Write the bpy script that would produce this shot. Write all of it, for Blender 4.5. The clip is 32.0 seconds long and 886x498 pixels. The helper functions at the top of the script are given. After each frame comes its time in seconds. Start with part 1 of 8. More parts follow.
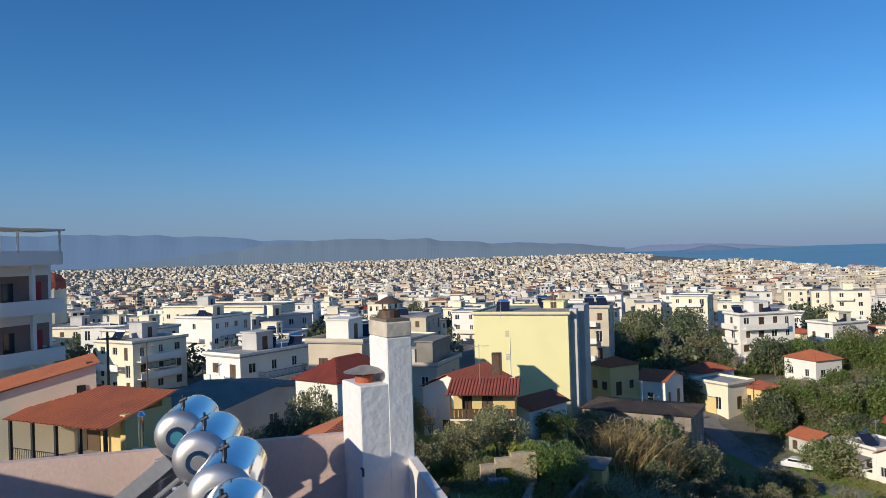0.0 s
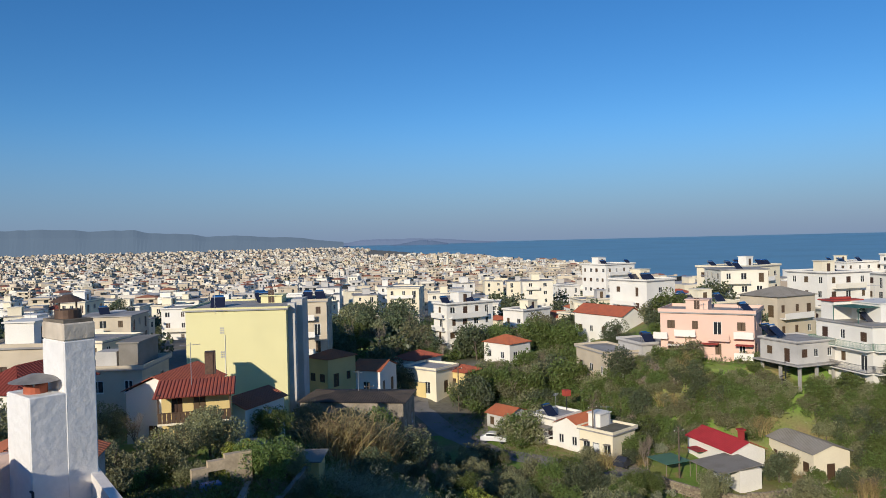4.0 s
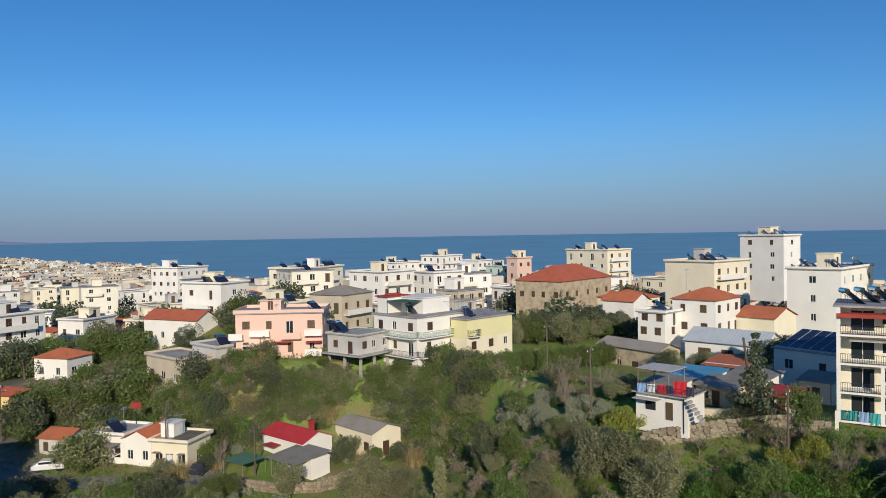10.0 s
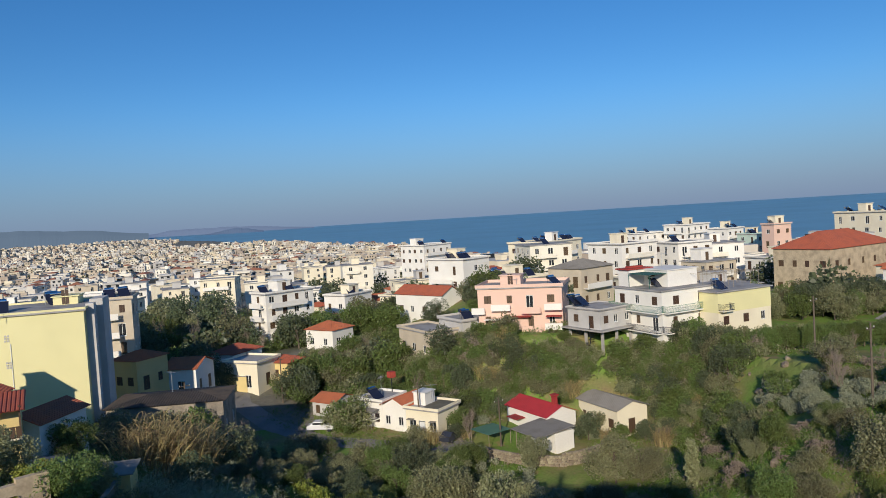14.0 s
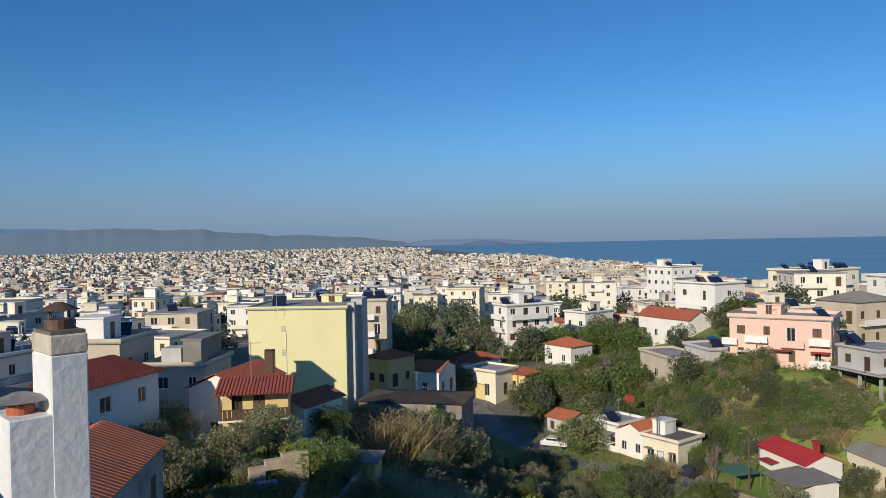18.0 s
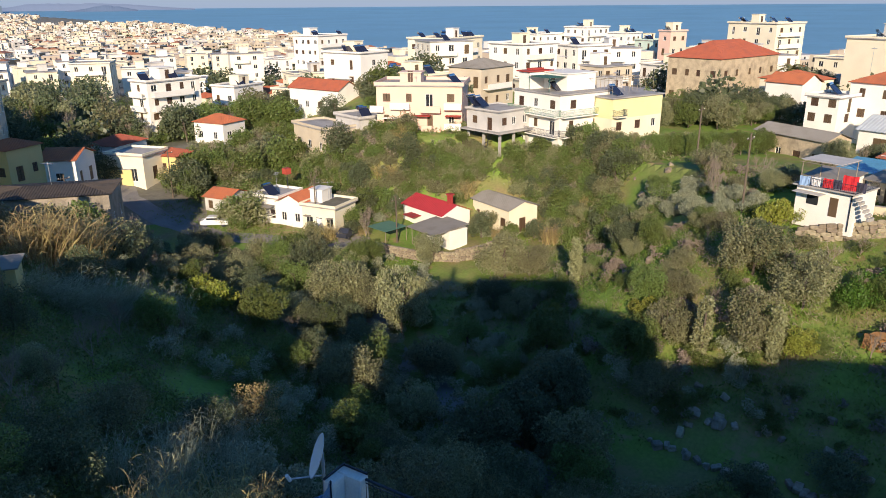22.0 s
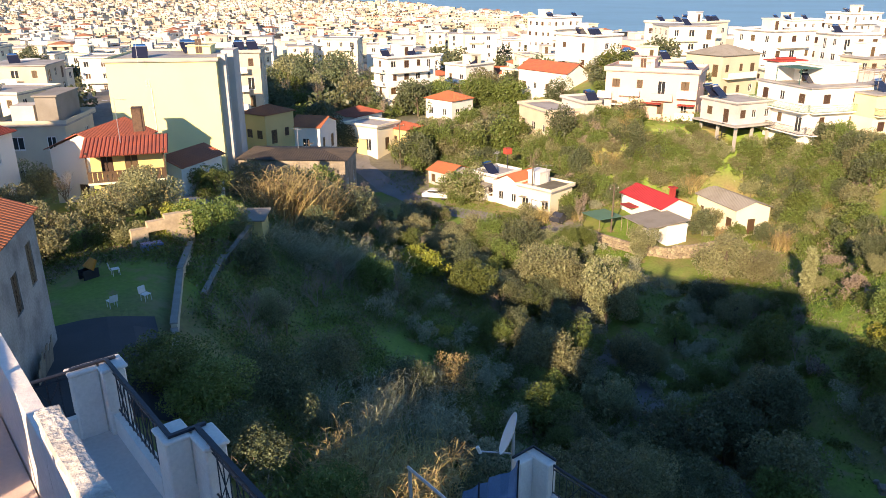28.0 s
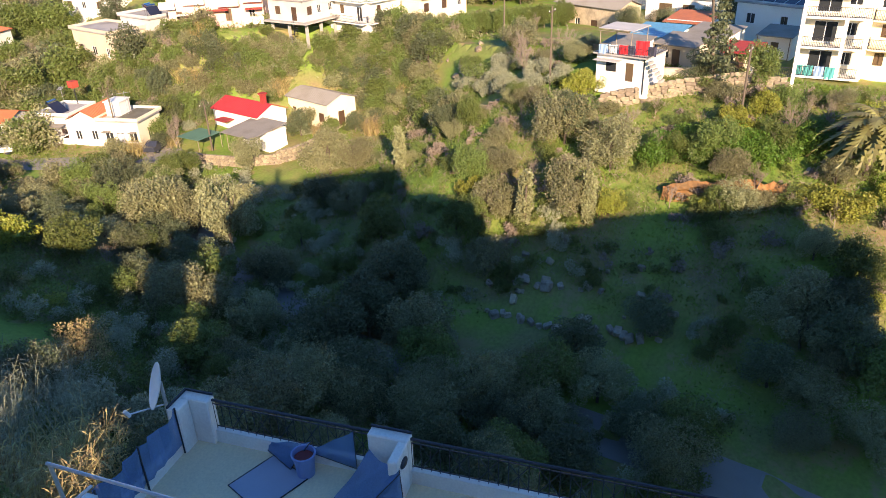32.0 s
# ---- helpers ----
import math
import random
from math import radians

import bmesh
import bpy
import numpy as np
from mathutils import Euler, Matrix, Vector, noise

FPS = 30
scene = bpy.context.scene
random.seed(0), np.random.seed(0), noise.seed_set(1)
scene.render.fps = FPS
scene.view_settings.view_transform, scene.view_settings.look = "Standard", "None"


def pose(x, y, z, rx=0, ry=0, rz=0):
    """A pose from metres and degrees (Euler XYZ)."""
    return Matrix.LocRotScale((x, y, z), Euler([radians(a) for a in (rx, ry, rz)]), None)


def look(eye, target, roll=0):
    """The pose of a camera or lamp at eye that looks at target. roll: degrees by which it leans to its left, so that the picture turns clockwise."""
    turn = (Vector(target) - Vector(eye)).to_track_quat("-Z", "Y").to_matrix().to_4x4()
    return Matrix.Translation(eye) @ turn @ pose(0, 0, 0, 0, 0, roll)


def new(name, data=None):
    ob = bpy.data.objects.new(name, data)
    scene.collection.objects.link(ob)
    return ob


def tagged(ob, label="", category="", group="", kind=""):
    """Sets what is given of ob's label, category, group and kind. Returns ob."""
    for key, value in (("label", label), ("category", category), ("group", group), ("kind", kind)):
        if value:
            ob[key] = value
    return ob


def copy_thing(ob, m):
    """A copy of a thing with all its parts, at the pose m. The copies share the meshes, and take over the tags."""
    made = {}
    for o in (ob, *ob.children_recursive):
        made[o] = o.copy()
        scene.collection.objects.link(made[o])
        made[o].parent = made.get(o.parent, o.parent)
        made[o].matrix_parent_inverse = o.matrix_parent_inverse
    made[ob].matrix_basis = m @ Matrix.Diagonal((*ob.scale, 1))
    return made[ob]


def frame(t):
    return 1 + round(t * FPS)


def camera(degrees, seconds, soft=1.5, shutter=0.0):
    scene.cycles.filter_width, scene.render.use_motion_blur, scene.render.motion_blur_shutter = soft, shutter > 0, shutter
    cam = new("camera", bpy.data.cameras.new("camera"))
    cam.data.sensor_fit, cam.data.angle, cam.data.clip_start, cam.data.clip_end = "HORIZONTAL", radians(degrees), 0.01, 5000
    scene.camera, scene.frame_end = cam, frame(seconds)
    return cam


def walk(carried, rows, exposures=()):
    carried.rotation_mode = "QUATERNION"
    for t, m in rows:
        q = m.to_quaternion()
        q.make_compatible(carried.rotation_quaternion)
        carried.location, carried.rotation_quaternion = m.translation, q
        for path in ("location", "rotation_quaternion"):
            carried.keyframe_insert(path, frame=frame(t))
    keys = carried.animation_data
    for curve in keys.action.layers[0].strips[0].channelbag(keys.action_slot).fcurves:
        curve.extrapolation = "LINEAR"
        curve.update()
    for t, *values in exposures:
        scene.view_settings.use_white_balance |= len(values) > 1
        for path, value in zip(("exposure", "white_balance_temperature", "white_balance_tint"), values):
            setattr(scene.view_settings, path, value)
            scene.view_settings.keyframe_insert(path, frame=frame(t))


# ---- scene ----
cam = camera(62.63, 32.0, soft=0.9)

# seconds, place, heading clockwise from north, tilt, roll
PATH = (
    (0.0, -0.00, 0.00, 60.00, -0.01, 0.34, -1.75),
    (0.5, 0.03, -0.01, 59.99, 2.80, 0.18, -1.58),
    (1.0, 0.06, -0.05, 60.00, 5.15, 0.06, -1.21),
    (1.5, 0.09, -0.07, 60.00, 6.63, 0.27, -1.27),
    (2.0, 0.10, -0.04, 60.00, 7.48, -0.00, -1.15),
    (2.5, 0.13, 0.01, 59.99, 9.92, -0.23, -0.89),
    (3.0, 0.16, -0.03, 60.01, 13.87, -0.40, -1.10),
    (3.5, 0.16, -0.01, 60.00, 18.70, -0.57, -1.35),
    (5.5, 0.21, 0.36, 59.96, 25.47, -0.85, -1.32),
    (6.0, 0.27, 0.40, 59.95, 27.89, -0.65, -1.45),
    (6.5, 0.26, 0.31, 59.94, 30.37, -0.36, -1.54),
    (7.0, 0.20, 0.29, 59.92, 32.96, -0.10, -1.38),
    (7.5, 0.04, 0.26, 59.92, 36.13, 0.22, -1.03),
    (8.0, -0.08, 0.19, 59.91, 39.13, 0.22, -1.07),
    (8.5, -0.21, 0.09, 59.93, 42.44, 0.14, -1.32),
    (9.0, -0.37, 0.06, 59.94, 46.64, -0.31, -0.67),
    (9.5, -0.39, 0.03, 59.96, 50.95, -0.66, -0.69),
    (10.0, -0.48, -0.01, 60.03, 54.52, -1.24, -0.93),
    (10.5, -0.67, -0.05, 60.03, 56.67, -2.36, -0.35),
    (11.0, -0.66, 0.00, 60.06, 56.88, -3.19, -0.15),
    (11.5, -0.48, 0.11, 60.05, 56.00, -2.76, -0.16),
    (12.0, -0.16, 0.35, 60.02, 50.83, -2.33, -0.02),
    (12.5, 0.31, 0.55, 59.99, 41.04, -3.78, -0.16),
    (13.0, 0.53, 0.70, 60.00, 37.18, -3.25, -3.85),
    (13.5, 0.57, 0.84, 60.02, 36.25, -2.47, -3.40),
    (15.5, 0.20, 1.03, 60.12, 34.73, -3.48, -4.01),
    (16.0, 0.27, 1.18, 60.18, 31.10, -1.06, -0.53),
    (16.5, 0.37, 1.25, 60.14, 28.59, -1.23, -0.36),
    (17.0, 0.33, 1.32, 59.98, 25.87, -0.35, -1.98),
    (17.5, 0.58, 1.33, 59.94, 18.91, -0.15, -1.31),
    (18.0, 0.70, 1.04, 60.00, 16.96, -0.62, -1.10),
    (18.5, 0.86, 1.01, 60.04, 24.28, -1.27, -1.58),
    (19.0, 1.00, 1.16, 60.03, 31.45, -1.67, -1.87),
    (19.5, 0.88, 1.24, 60.02, 36.31, -2.93, -1.77),
    (20.0, 0.74, 1.31, 59.99, 38.88, -5.35, -1.43),
    (20.5, 0.70, 1.48, 60.00, 40.72, -8.18, -1.01),
    (21.0, 0.66, 1.62, 60.00, 42.19, -11.54, -0.82),
    (21.5, 0.61, 1.75, 60.01, 43.19, -14.97, -0.46),
    (22.0, 0.46, 1.91, 60.04, 43.77, -18.67, -0.44),
    (22.5, 0.46, 1.92, 60.04, 43.98, -21.85, -0.12),
    (23.0, 0.45, 1.87, 60.10, 44.33, -24.62, 0.06),
    (23.5, 0.46, 1.88, 60.08, 44.38, -26.45, 0.03),
    (24.0, 0.46, 1.88, 60.08, 43.98, -28.02, -0.31),
    (24.5, 0.47, 1.89, 60.07, 44.09, -29.71, -0.28),
    (25.0, 0.48, 1.90, 60.06, 44.02, -30.29, 0.09),
    (25.5, 0.46, 1.90, 60.07, 43.50, -30.03, 0.42),
    (26.0, 0.44, 2.00, 60.06, 36.36, -28.72, 0.06),
    (26.5, 0.47, 2.04, 60.04, 29.37, -26.42, -0.02),
    (28.5, 0.47, 1.93, 60.03, 26.04, -18.65, -0.59),
    (29.0, 0.50, 1.92, 60.05, 27.33, -18.32, -2.79),
    (29.5, 0.50, 1.90, 60.09, 37.17, -19.51, -3.83),
    (30.0, 0.49, 1.84, 60.17, 45.51, -22.23, -2.71),
    (30.5, 0.63, 1.90, 60.09, 51.25, -24.12, -1.65),
    (31.0, 0.66, 1.99, 60.01, 54.91, -24.41, -1.84),
    (31.5, 0.65, 1.97, 60.00, 56.43, -25.97, -2.01),
    (32.0, 0.66, 1.97, 60.01, 57.95, -27.33, -2.11),
)
# PATHEND
STOPS = ((0.0, -0.24, 6600, 10), (3.0, -0.28, 6600, 10), (5.5, -0.36, 6600, 10), (18.0, -0.38, 6600, 10), (19.0, -0.4, 6600, 10), (20.0, -0.36, 6600, 10), (21.0, -0.15, 6900, 12), (22.0, 0.3, 7400, 15), (23.0, 0.8, 7600, 18), (24.5, 1.15, 7500, 19), (26.5, 1.58, 8300, 22), (28.5, 0.75, 9300, 22), (29.5, 0.68, 9300, 22), (31.0, 0.85, 8800, 23), (32.0, 1.1, 8500, 23))
walk(cam, [(t, pose(x, y, z, 90 + tilt, 0, -head) @ pose(0, 0, 0, 0, 0, roll)) for t, x, y, z, head, tilt, roll in PATH], STOPS)

import collections

# ---- light ----
SUN_AZ, SUN_EL = 228.0, 20.5
world = bpy.data.worlds.new("world")
scene.world = world
world.use_nodes = True
wt = world.node_tree
sky = wt.nodes.new("ShaderNodeTexSky")
sky.sky_type = "NISHITA"
sky.sun_disc = False
sky.sun_elevation = radians(SUN_EL)
sky.sun_rotation = radians(SUN_AZ)
sky.altitude = 50
sky.air_density, sky.dust_density, sky.ozone_density = 1.0, 0.15, 7.0
sat = wt.nodes.new("ShaderNodeHueSaturation")
sat.inputs["Saturation"].default_value = 1.12
tone = wt.nodes.new("ShaderNodeMix")
tone.data_type, tone.blend_type = "RGBA", "MULTIPLY"
tone.inputs[0].default_value = 1.0
tone.inputs[7].default_value = (0.96, 0.97, 1.0, 1)
wt.links.new(sky.outputs[0], sat.inputs["Color"])
wt.links.new(sat.outputs[0], tone.inputs[6])
# grey-violet sea haze low on the horizon, all the way round
where = wt.nodes.new("ShaderNodeTexCoord")
split = wt.nodes.new("ShaderNodeSeparateXYZ")
low_sky = wt.nodes.new("ShaderNodeMapRange")
low_sky.interpolation_type = "SMOOTHSTEP"
low_sky.inputs[1].default_value, low_sky.inputs[2].default_value = -0.02, 0.17
low_sky.inputs[3].default_value, low_sky.inputs[4].default_value = 0.85, 0.0
haze = wt.nodes.new("ShaderNodeMix")
haze.data_type = "RGBA"
haze.inputs[7].default_value = (1.35, 2.1, 3.75, 1)
wt.links.new(where.outputs["Generated"], split.inputs[0])
wt.links.new(split.outputs[2], low_sky.inputs[0])
wt.links.new(low_sky.outputs[0], haze.inputs[0])
wt.links.new(tone.outputs[2], haze.inputs[6])
wt.links.new(haze.outputs[2], wt.nodes["Background"].inputs[0])
wt.nodes["Background"].inputs[1].default_value = 0.138
sun = new("sun", bpy.data.lights.new("sun", "SUN"))
sun.data.energy, sun.data.angle, sun.data.color = 5.0, radians(0.55), (1.0, 0.90, 0.74)
sa, se = radians(SUN_AZ), radians(SUN_EL)
sun.matrix_world = look((0, 0, 0), (-math.sin(sa) * math.cos(se), -math.cos(sa) * math.cos(se), -math.sin(se)))

# ---- materials ----


def material(name, colour, rough=0.85, metal=0.0, vary=0.12, scale=0.6, fine=14.0, bump=0.25, tint=None, spread=0.0, island=0.0, coat=0.0, through_light=0.0):
    """A surface with stains at one scale, grain at another, and a little change from piece to piece."""
    m = bpy.data.materials.new(name)
    m.use_nodes = True
    nt = m.node_tree
    n, l = nt.nodes, nt.links
    b = n["Principled BSDF"]
    b.inputs["Roughness"].default_value = rough
    b.inputs["Metallic"].default_value = metal
    b.inputs["Coat Weight"].default_value = coat
    tc = n.new("ShaderNodeTexCoord")
    n1, n2 = n.new("ShaderNodeTexNoise"), n.new("ShaderNodeTexNoise")
    for q, s, d in ((n1, scale, 5), (n2, fine, 3)):
        q.inputs["Scale"].default_value = s
        q.inputs["Detail"].default_value = d
        l.new(tc.outputs["Object"], q.inputs["Vector"])
    mix = n.new("ShaderNodeMix")
    mix.data_type = "RGBA"
    dark = tint or tuple(c * 0.62 for c in colour)
    mix.inputs[6].default_value = (*colour, 1)
    mix.inputs[7].default_value = (*dark, 1)
    ramp = n.new("ShaderNodeMapRange")
    ramp.inputs[1].default_value, ramp.inputs[2].default_value = 0.42, 0.72
    ramp.inputs[3].default_value, ramp.inputs[4].default_value = 0.0, min(1.0, vary * 4)
    l.new(n1.outputs["Fac"], ramp.inputs[0])
    l.new(ramp.outputs[0], mix.inputs[0])
    out = mix.outputs[2]
    grain = n.new("ShaderNodeHueSaturation")
    val = n.new("ShaderNodeMapRange")
    val.inputs[3].default_value, val.inputs[4].default_value = 1 - vary * 1.5, 1 + vary * 1.5
    l.new(n2.outputs["Fac"], val.inputs[0])
    l.new(val.outputs[0], grain.inputs["Value"])
    l.new(out, grain.inputs["Color"])
    out = grain.outputs[0]
    for amount, node, sock in ((spread, "ShaderNodeObjectInfo", "Random"), (island, "ShaderNodeNewGeometry", "Random Per Island")):
        if amount:
            r = n.new(node)
            hs, v, h = n.new("ShaderNodeHueSaturation"), n.new("ShaderNodeMapRange"), n.new("ShaderNodeMapRange")
            v.inputs[3].default_value, v.inputs[4].default_value = 1 - amount, 1 + amount
            h.inputs[3].default_value, h.inputs[4].default_value = 0.5 - amount * 0.06, 0.5 + amount * 0.06
            l.new(r.outputs[sock], v.inputs[0])
            l.new(r.outputs[sock], h.inputs[0])
            l.new(v.outputs[0], hs.inputs["Value"])
            l.new(h.outputs[0], hs.inputs["Hue"])
            l.new(out, hs.inputs["Color"])
            out = hs.outputs[0]
    l.new(out, b.inputs["Base Color"])
    if bump:
        bp = n.new("ShaderNodeBump")
        bp.inputs["Strength"].default_value = bump
        bp.inputs["Distance"].default_value = 0.02
        l.new(n2.outputs["Fac"], bp.inputs["Height"])
        l.new(bp.outputs[0], b.inputs["Normal"])
    if through_light:
        tr, add = n.new("ShaderNodeBsdfTranslucent"), n.new("ShaderNodeMixShader")
        l.new(out, tr.inputs[0])
        add.inputs[0].default_value = through_light
        l.new(b.outputs[0], add.inputs[1])
        l.new(tr.outputs[0], add.inputs[2])
        l.new(add.outputs[0], n["Material Output"].inputs[0])
    return m


WHITE = material("white_paint", (0.86, 0.83, 0.76), tint=(0.70, 0.66, 0.58), vary=0.10, scale=0.3)
CREAM = material("cream_paint", (0.85, 0.77, 0.58), tint=(0.70, 0.60, 0.44), vary=0.10, scale=0.3)
YELLOW = material("yellow_paint", (0.80, 0.74, 0.40), vary=0.04, scale=0.2)
OCHRE = material("ochre_paint", (0.72, 0.56, 0.25), vary=0.08, scale=0.3)
PINK = material("pink_paint", (0.80, 0.55, 0.44), vary=0.05, scale=0.25)
PALEPINK = material("pale_pink_plaster", (0.70, 0.52, 0.45), vary=0.08, scale=0.5, fine=30)
PALECREAM = material("pale_cream_paint", (0.84, 0.79, 0.66), tint=(0.66, 0.60, 0.48), vary=0.10, scale=0.3)
GREY = material("grey_render", (0.56, 0.54, 0.51), vary=0.12, scale=0.4)
BEIGE = material("beige_render", (0.62, 0.53, 0.40), vary=0.10, scale=0.4)
STONE = material("old_stone", (0.52, 0.42, 0.29), tint=(0.30, 0.24, 0.17), vary=0.22, scale=0.8, fine=5, bump=0.6)
CONCRETE = material("concrete", (0.42, 0.40, 0.37), vary=0.16, scale=0.5, fine=18)
ROOFGREY = material("roof_screed", (0.40, 0.38, 0.36), tint=(0.18, 0.17, 0.16), vary=0.18, scale=0.35)
TILE = material("clay_tile", (0.46, 0.125, 0.06), tint=(0.33, 0.10, 0.06), vary=0.2, scale=0.7, fine=8, bump=0.3, spread=0.12)
REDTILE = material("red_tile", (0.40, 0.05, 0.04), vary=0.15, scale=0.6, fine=9, spread=0.1)
GLASS = material("window_glass", (0.03, 0.035, 0.04), rough=0.12, vary=0.02, bump=0)
SHUTTER = material("brown_shutter", (0.10, 0.06, 0.035), rough=0.6, spread=0.3)
FRAMEW = material("white_frame", (0.75, 0.75, 0.73), rough=0.5, vary=0.03)
IRON = material("dark_iron", (0.035, 0.04, 0.055), rough=0.5, metal=0.4, vary=0.1)
STEEL = material("bare_steel", (0.85, 0.85, 0.85), rough=0.09, metal=1.0, vary=0.04, scale=2, bump=0.02)
PANEL = material("solar_panel", (0.02, 0.025, 0.05), rough=0.12, vary=0.02, bump=0)
ASPHALT = material("asphalt", (0.06, 0.06, 0.065), vary=0.15, scale=0.3, fine=25)
ROADM = material("dusty_road", (0.22, 0.21, 0.20), vary=0.15, scale=0.3, fine=25)
BARK = material("bark", (0.13, 0.10, 0.075), vary=0.2, scale=3, fine=20, spread=0.2)
TWIG = material("dry_twig", (0.29, 0.235, 0.18), vary=0.15, scale=3, fine=20, spread=0.2)
OLIVE = material("olive_leaf", (0.27, 0.27, 0.14), rough=0.5, vary=0.1, scale=0.5, bump=0, spread=0.25, island=0.3, through_light=0.3)
GREEN = material("green_leaf", (0.155, 0.205, 0.058), rough=0.48, vary=0.1, scale=0.5, bump=0, spread=0.25, island=0.3, through_light=0.3)
BRIGHT = material("bright_leaf", (0.28, 0.30, 0.055), rough=0.5, vary=0.1, scale=0.5, bump=0, spread=0.2, island=0.3, through_light=0.2)
DARKLEAF = material("dark_leaf", (0.125, 0.15, 0.078), rough=0.45, vary=0.1, scale=0.5, bump=0, spread=0.2, island=0.3, through_light=0.25)
DRY = material("dry_reed", (0.46, 0.36, 0.17), rough=0.8, vary=0.1, scale=0.5, bump=0, spread=0.15, island=0.3, through_light=0.3)
SEAM = material("sea_water", (0.15, 0.33, 0.45), rough=0.5, vary=0.1, scale=0.004, fine=0.05, bump=0.1)

# ---- building blocks ----


def to_mesh(name, verts, faces, mat):
    me = bpy.data.meshes.new(name)
    me.from_pydata([tuple(v) for v in verts], [], [tuple(f) for f in faces])
    if mat:
        me.materials.append(mat)
    return me


def part(name, data, mat, parent, label="", at=None):
    """Links a bmesh or a mesh as one mesh object under a thing or a part."""
    if isinstance(data, bmesh.types.BMesh):
        me = bpy.data.meshes.new(name)
        data.to_mesh(me)
        data.free()
        me.materials.append(mat)
        data = me
    ob = new(name, data)
    if parent is not None:
        ob.parent = parent
    if at is not None:
        ob.matrix_basis = at
    if label:
        tagged(ob, label)
    return ob


def thing(name, m, label, category, group="", kind=""):
    e = new(name)
    e.matrix_basis = m
    return tagged(e, label, category, group, kind)


def box(bm, x0, y0, z0, x1, y1, z1, bevel=0.0):
    vs = [bm.verts.new(p) for p in ((x0, y0, z0), (x1, y0, z0), (x1, y1, z0), (x0, y1, z0), (x0, y0, z1), (x1, y0, z1), (x1, y1, z1), (x0, y1, z1))]
    fs = [bm.faces.new([vs[i] for i in f]) for f in ((3, 2, 1, 0), (4, 5, 6, 7), (0, 1, 5, 4), (1, 2, 6, 5), (2, 3, 7, 6), (3, 0, 4, 7))]
    if bevel:
        bmesh.ops.bevel(bm, geom=list({e for f in fs for e in f.edges}), offset=bevel, segments=1, affect="EDGES", clamp_overlap=True)
    return bm


def boxes(*rows, bevel=0.0):
    bm = bmesh.new()
    for r in rows:
        box(bm, *r, bevel=bevel)
    return bm


def tube(bm, a, b, r0, r1=None, n=6):
    a, b = Vector(a), Vector(b)
    r1 = r0 if r1 is None else r1
    q = (b - a).to_track_quat("Z", "Y")
    rings = []
    for p, r in ((a, r0), (b, r1)):
        rings.append([bm.verts.new(p + q @ Vector((r * math.cos(2 * math.pi * k / n), r * math.sin(2 * math.pi * k / n), 0))) for k in range(n)])
    for k in range(n):
        bm.faces.new((rings[0][k], rings[0][(k + 1) % n], rings[1][(k + 1) % n], rings[1][k]))
    bm.faces.new(rings[0][::-1])
    bm.faces.new(rings[1])
    return bm


def mesh_of(bm, name, mat):
    me = bpy.data.meshes.new(name)
    bm.to_mesh(me)
    bm.free()
    me.materials.append(mat)
    return me


def heading(th):
    """Turn about z that lays local x along the heading th, clockwise from north."""
    return 90 - th


def step(a, b, v):
    u = min(1.0, max(0.0, (v - a) / (b - a)))
    return u * u * (3 - 2 * u)


def along(v, xs, ys):
    return float(np.interp(v, xs, ys))


# ---- ground ----


def ravine(y):
    return along(y, (-80, 10, 40, 70, 100, 130), (40, 39, 42, 50, 40, 32))


def ground(x, y):
    r = math.hypot(x, y)
    az = math.degrees(math.atan2(x, y))
    floor_z = along(y, (-80, 10, 45, 75, 97, 130, 220, 400), (22, 25.2, 26.5, 27.8, 28.8, 34, 34, 28))
    s = x - ravine(y)
    if s > 0:
        south = along(s, (0, 7, 10, 17, 26, 36, 48, 80), (0.3, 1.2, 3.0, 7.5, 11, 15.0, 14.5, 13.0))
        e = along(y, (60, 77, 84, 90, 105), (33, 33, 25, 20, 17.5))
        north = along(s, (0, 8, e, e + 6, e + 9.5, 90), (0, 0.3, 1.3, 8.0, 11.8, 13.0))
        w = step(30, 60, y)
        north *= 1 - (1 - step(30, 40, az)) * step(100, 118, r) * 0.9
        z = floor_z + south * (1 - w) + north * w
    else:
        top = along(y, (-60, 15, 30, 60, 95, 130), (46, 46, 43.5, 43.0, 40, 38))
        z = floor_z + (top - floor_z) * step(4, 36, -s) * (0.65 + 0.35 * step(30, 42, -s))
    # levelled yards under the houses of the row
    for px, py, level, reach, fall in ((87.5, 80.0, 38.2, 5.5, 1.2), (94.0, 71.0, 37.2, 6.5, 1.3), (82.0, 90.5, 35.6, 7.0, 1.2), (81.0, 86.0, 36.6, 5.0, 1.2)):
        z = max(z, level - fall * max(0.0, math.hypot(x - px, y - py) - reach))
    far = step(120, 260, r)
    ridge = math.exp(-((az - 58) / 24) ** 2)
    town = along(r, (100, 220, 600, 1300, 2500, 4000), (41, 33, 14, 6, 10, 25)) + ridge * along(r, (100, 300, 520), (0, 6, 0))
    z = z * (1 - far) + town * far
    shore = along(az, (-180, -60, 5, 21, 27, 31, 36, 45, 120, 180), (6000, 6000, 6000, 2600, 1700, 1500, 900, 560, 480, 480))
    z = z * (1 - step(shore - 90, shore + 40, r)) + (-6) * step(shore - 90, shore + 40, r)
    if r < 300:
        z += 0.35 * noise.noise((x * 0.12, y * 0.12, 3.0)) + 0.15 * noise.noise((x * 0.5, y * 0.5, 7.0))
    return z


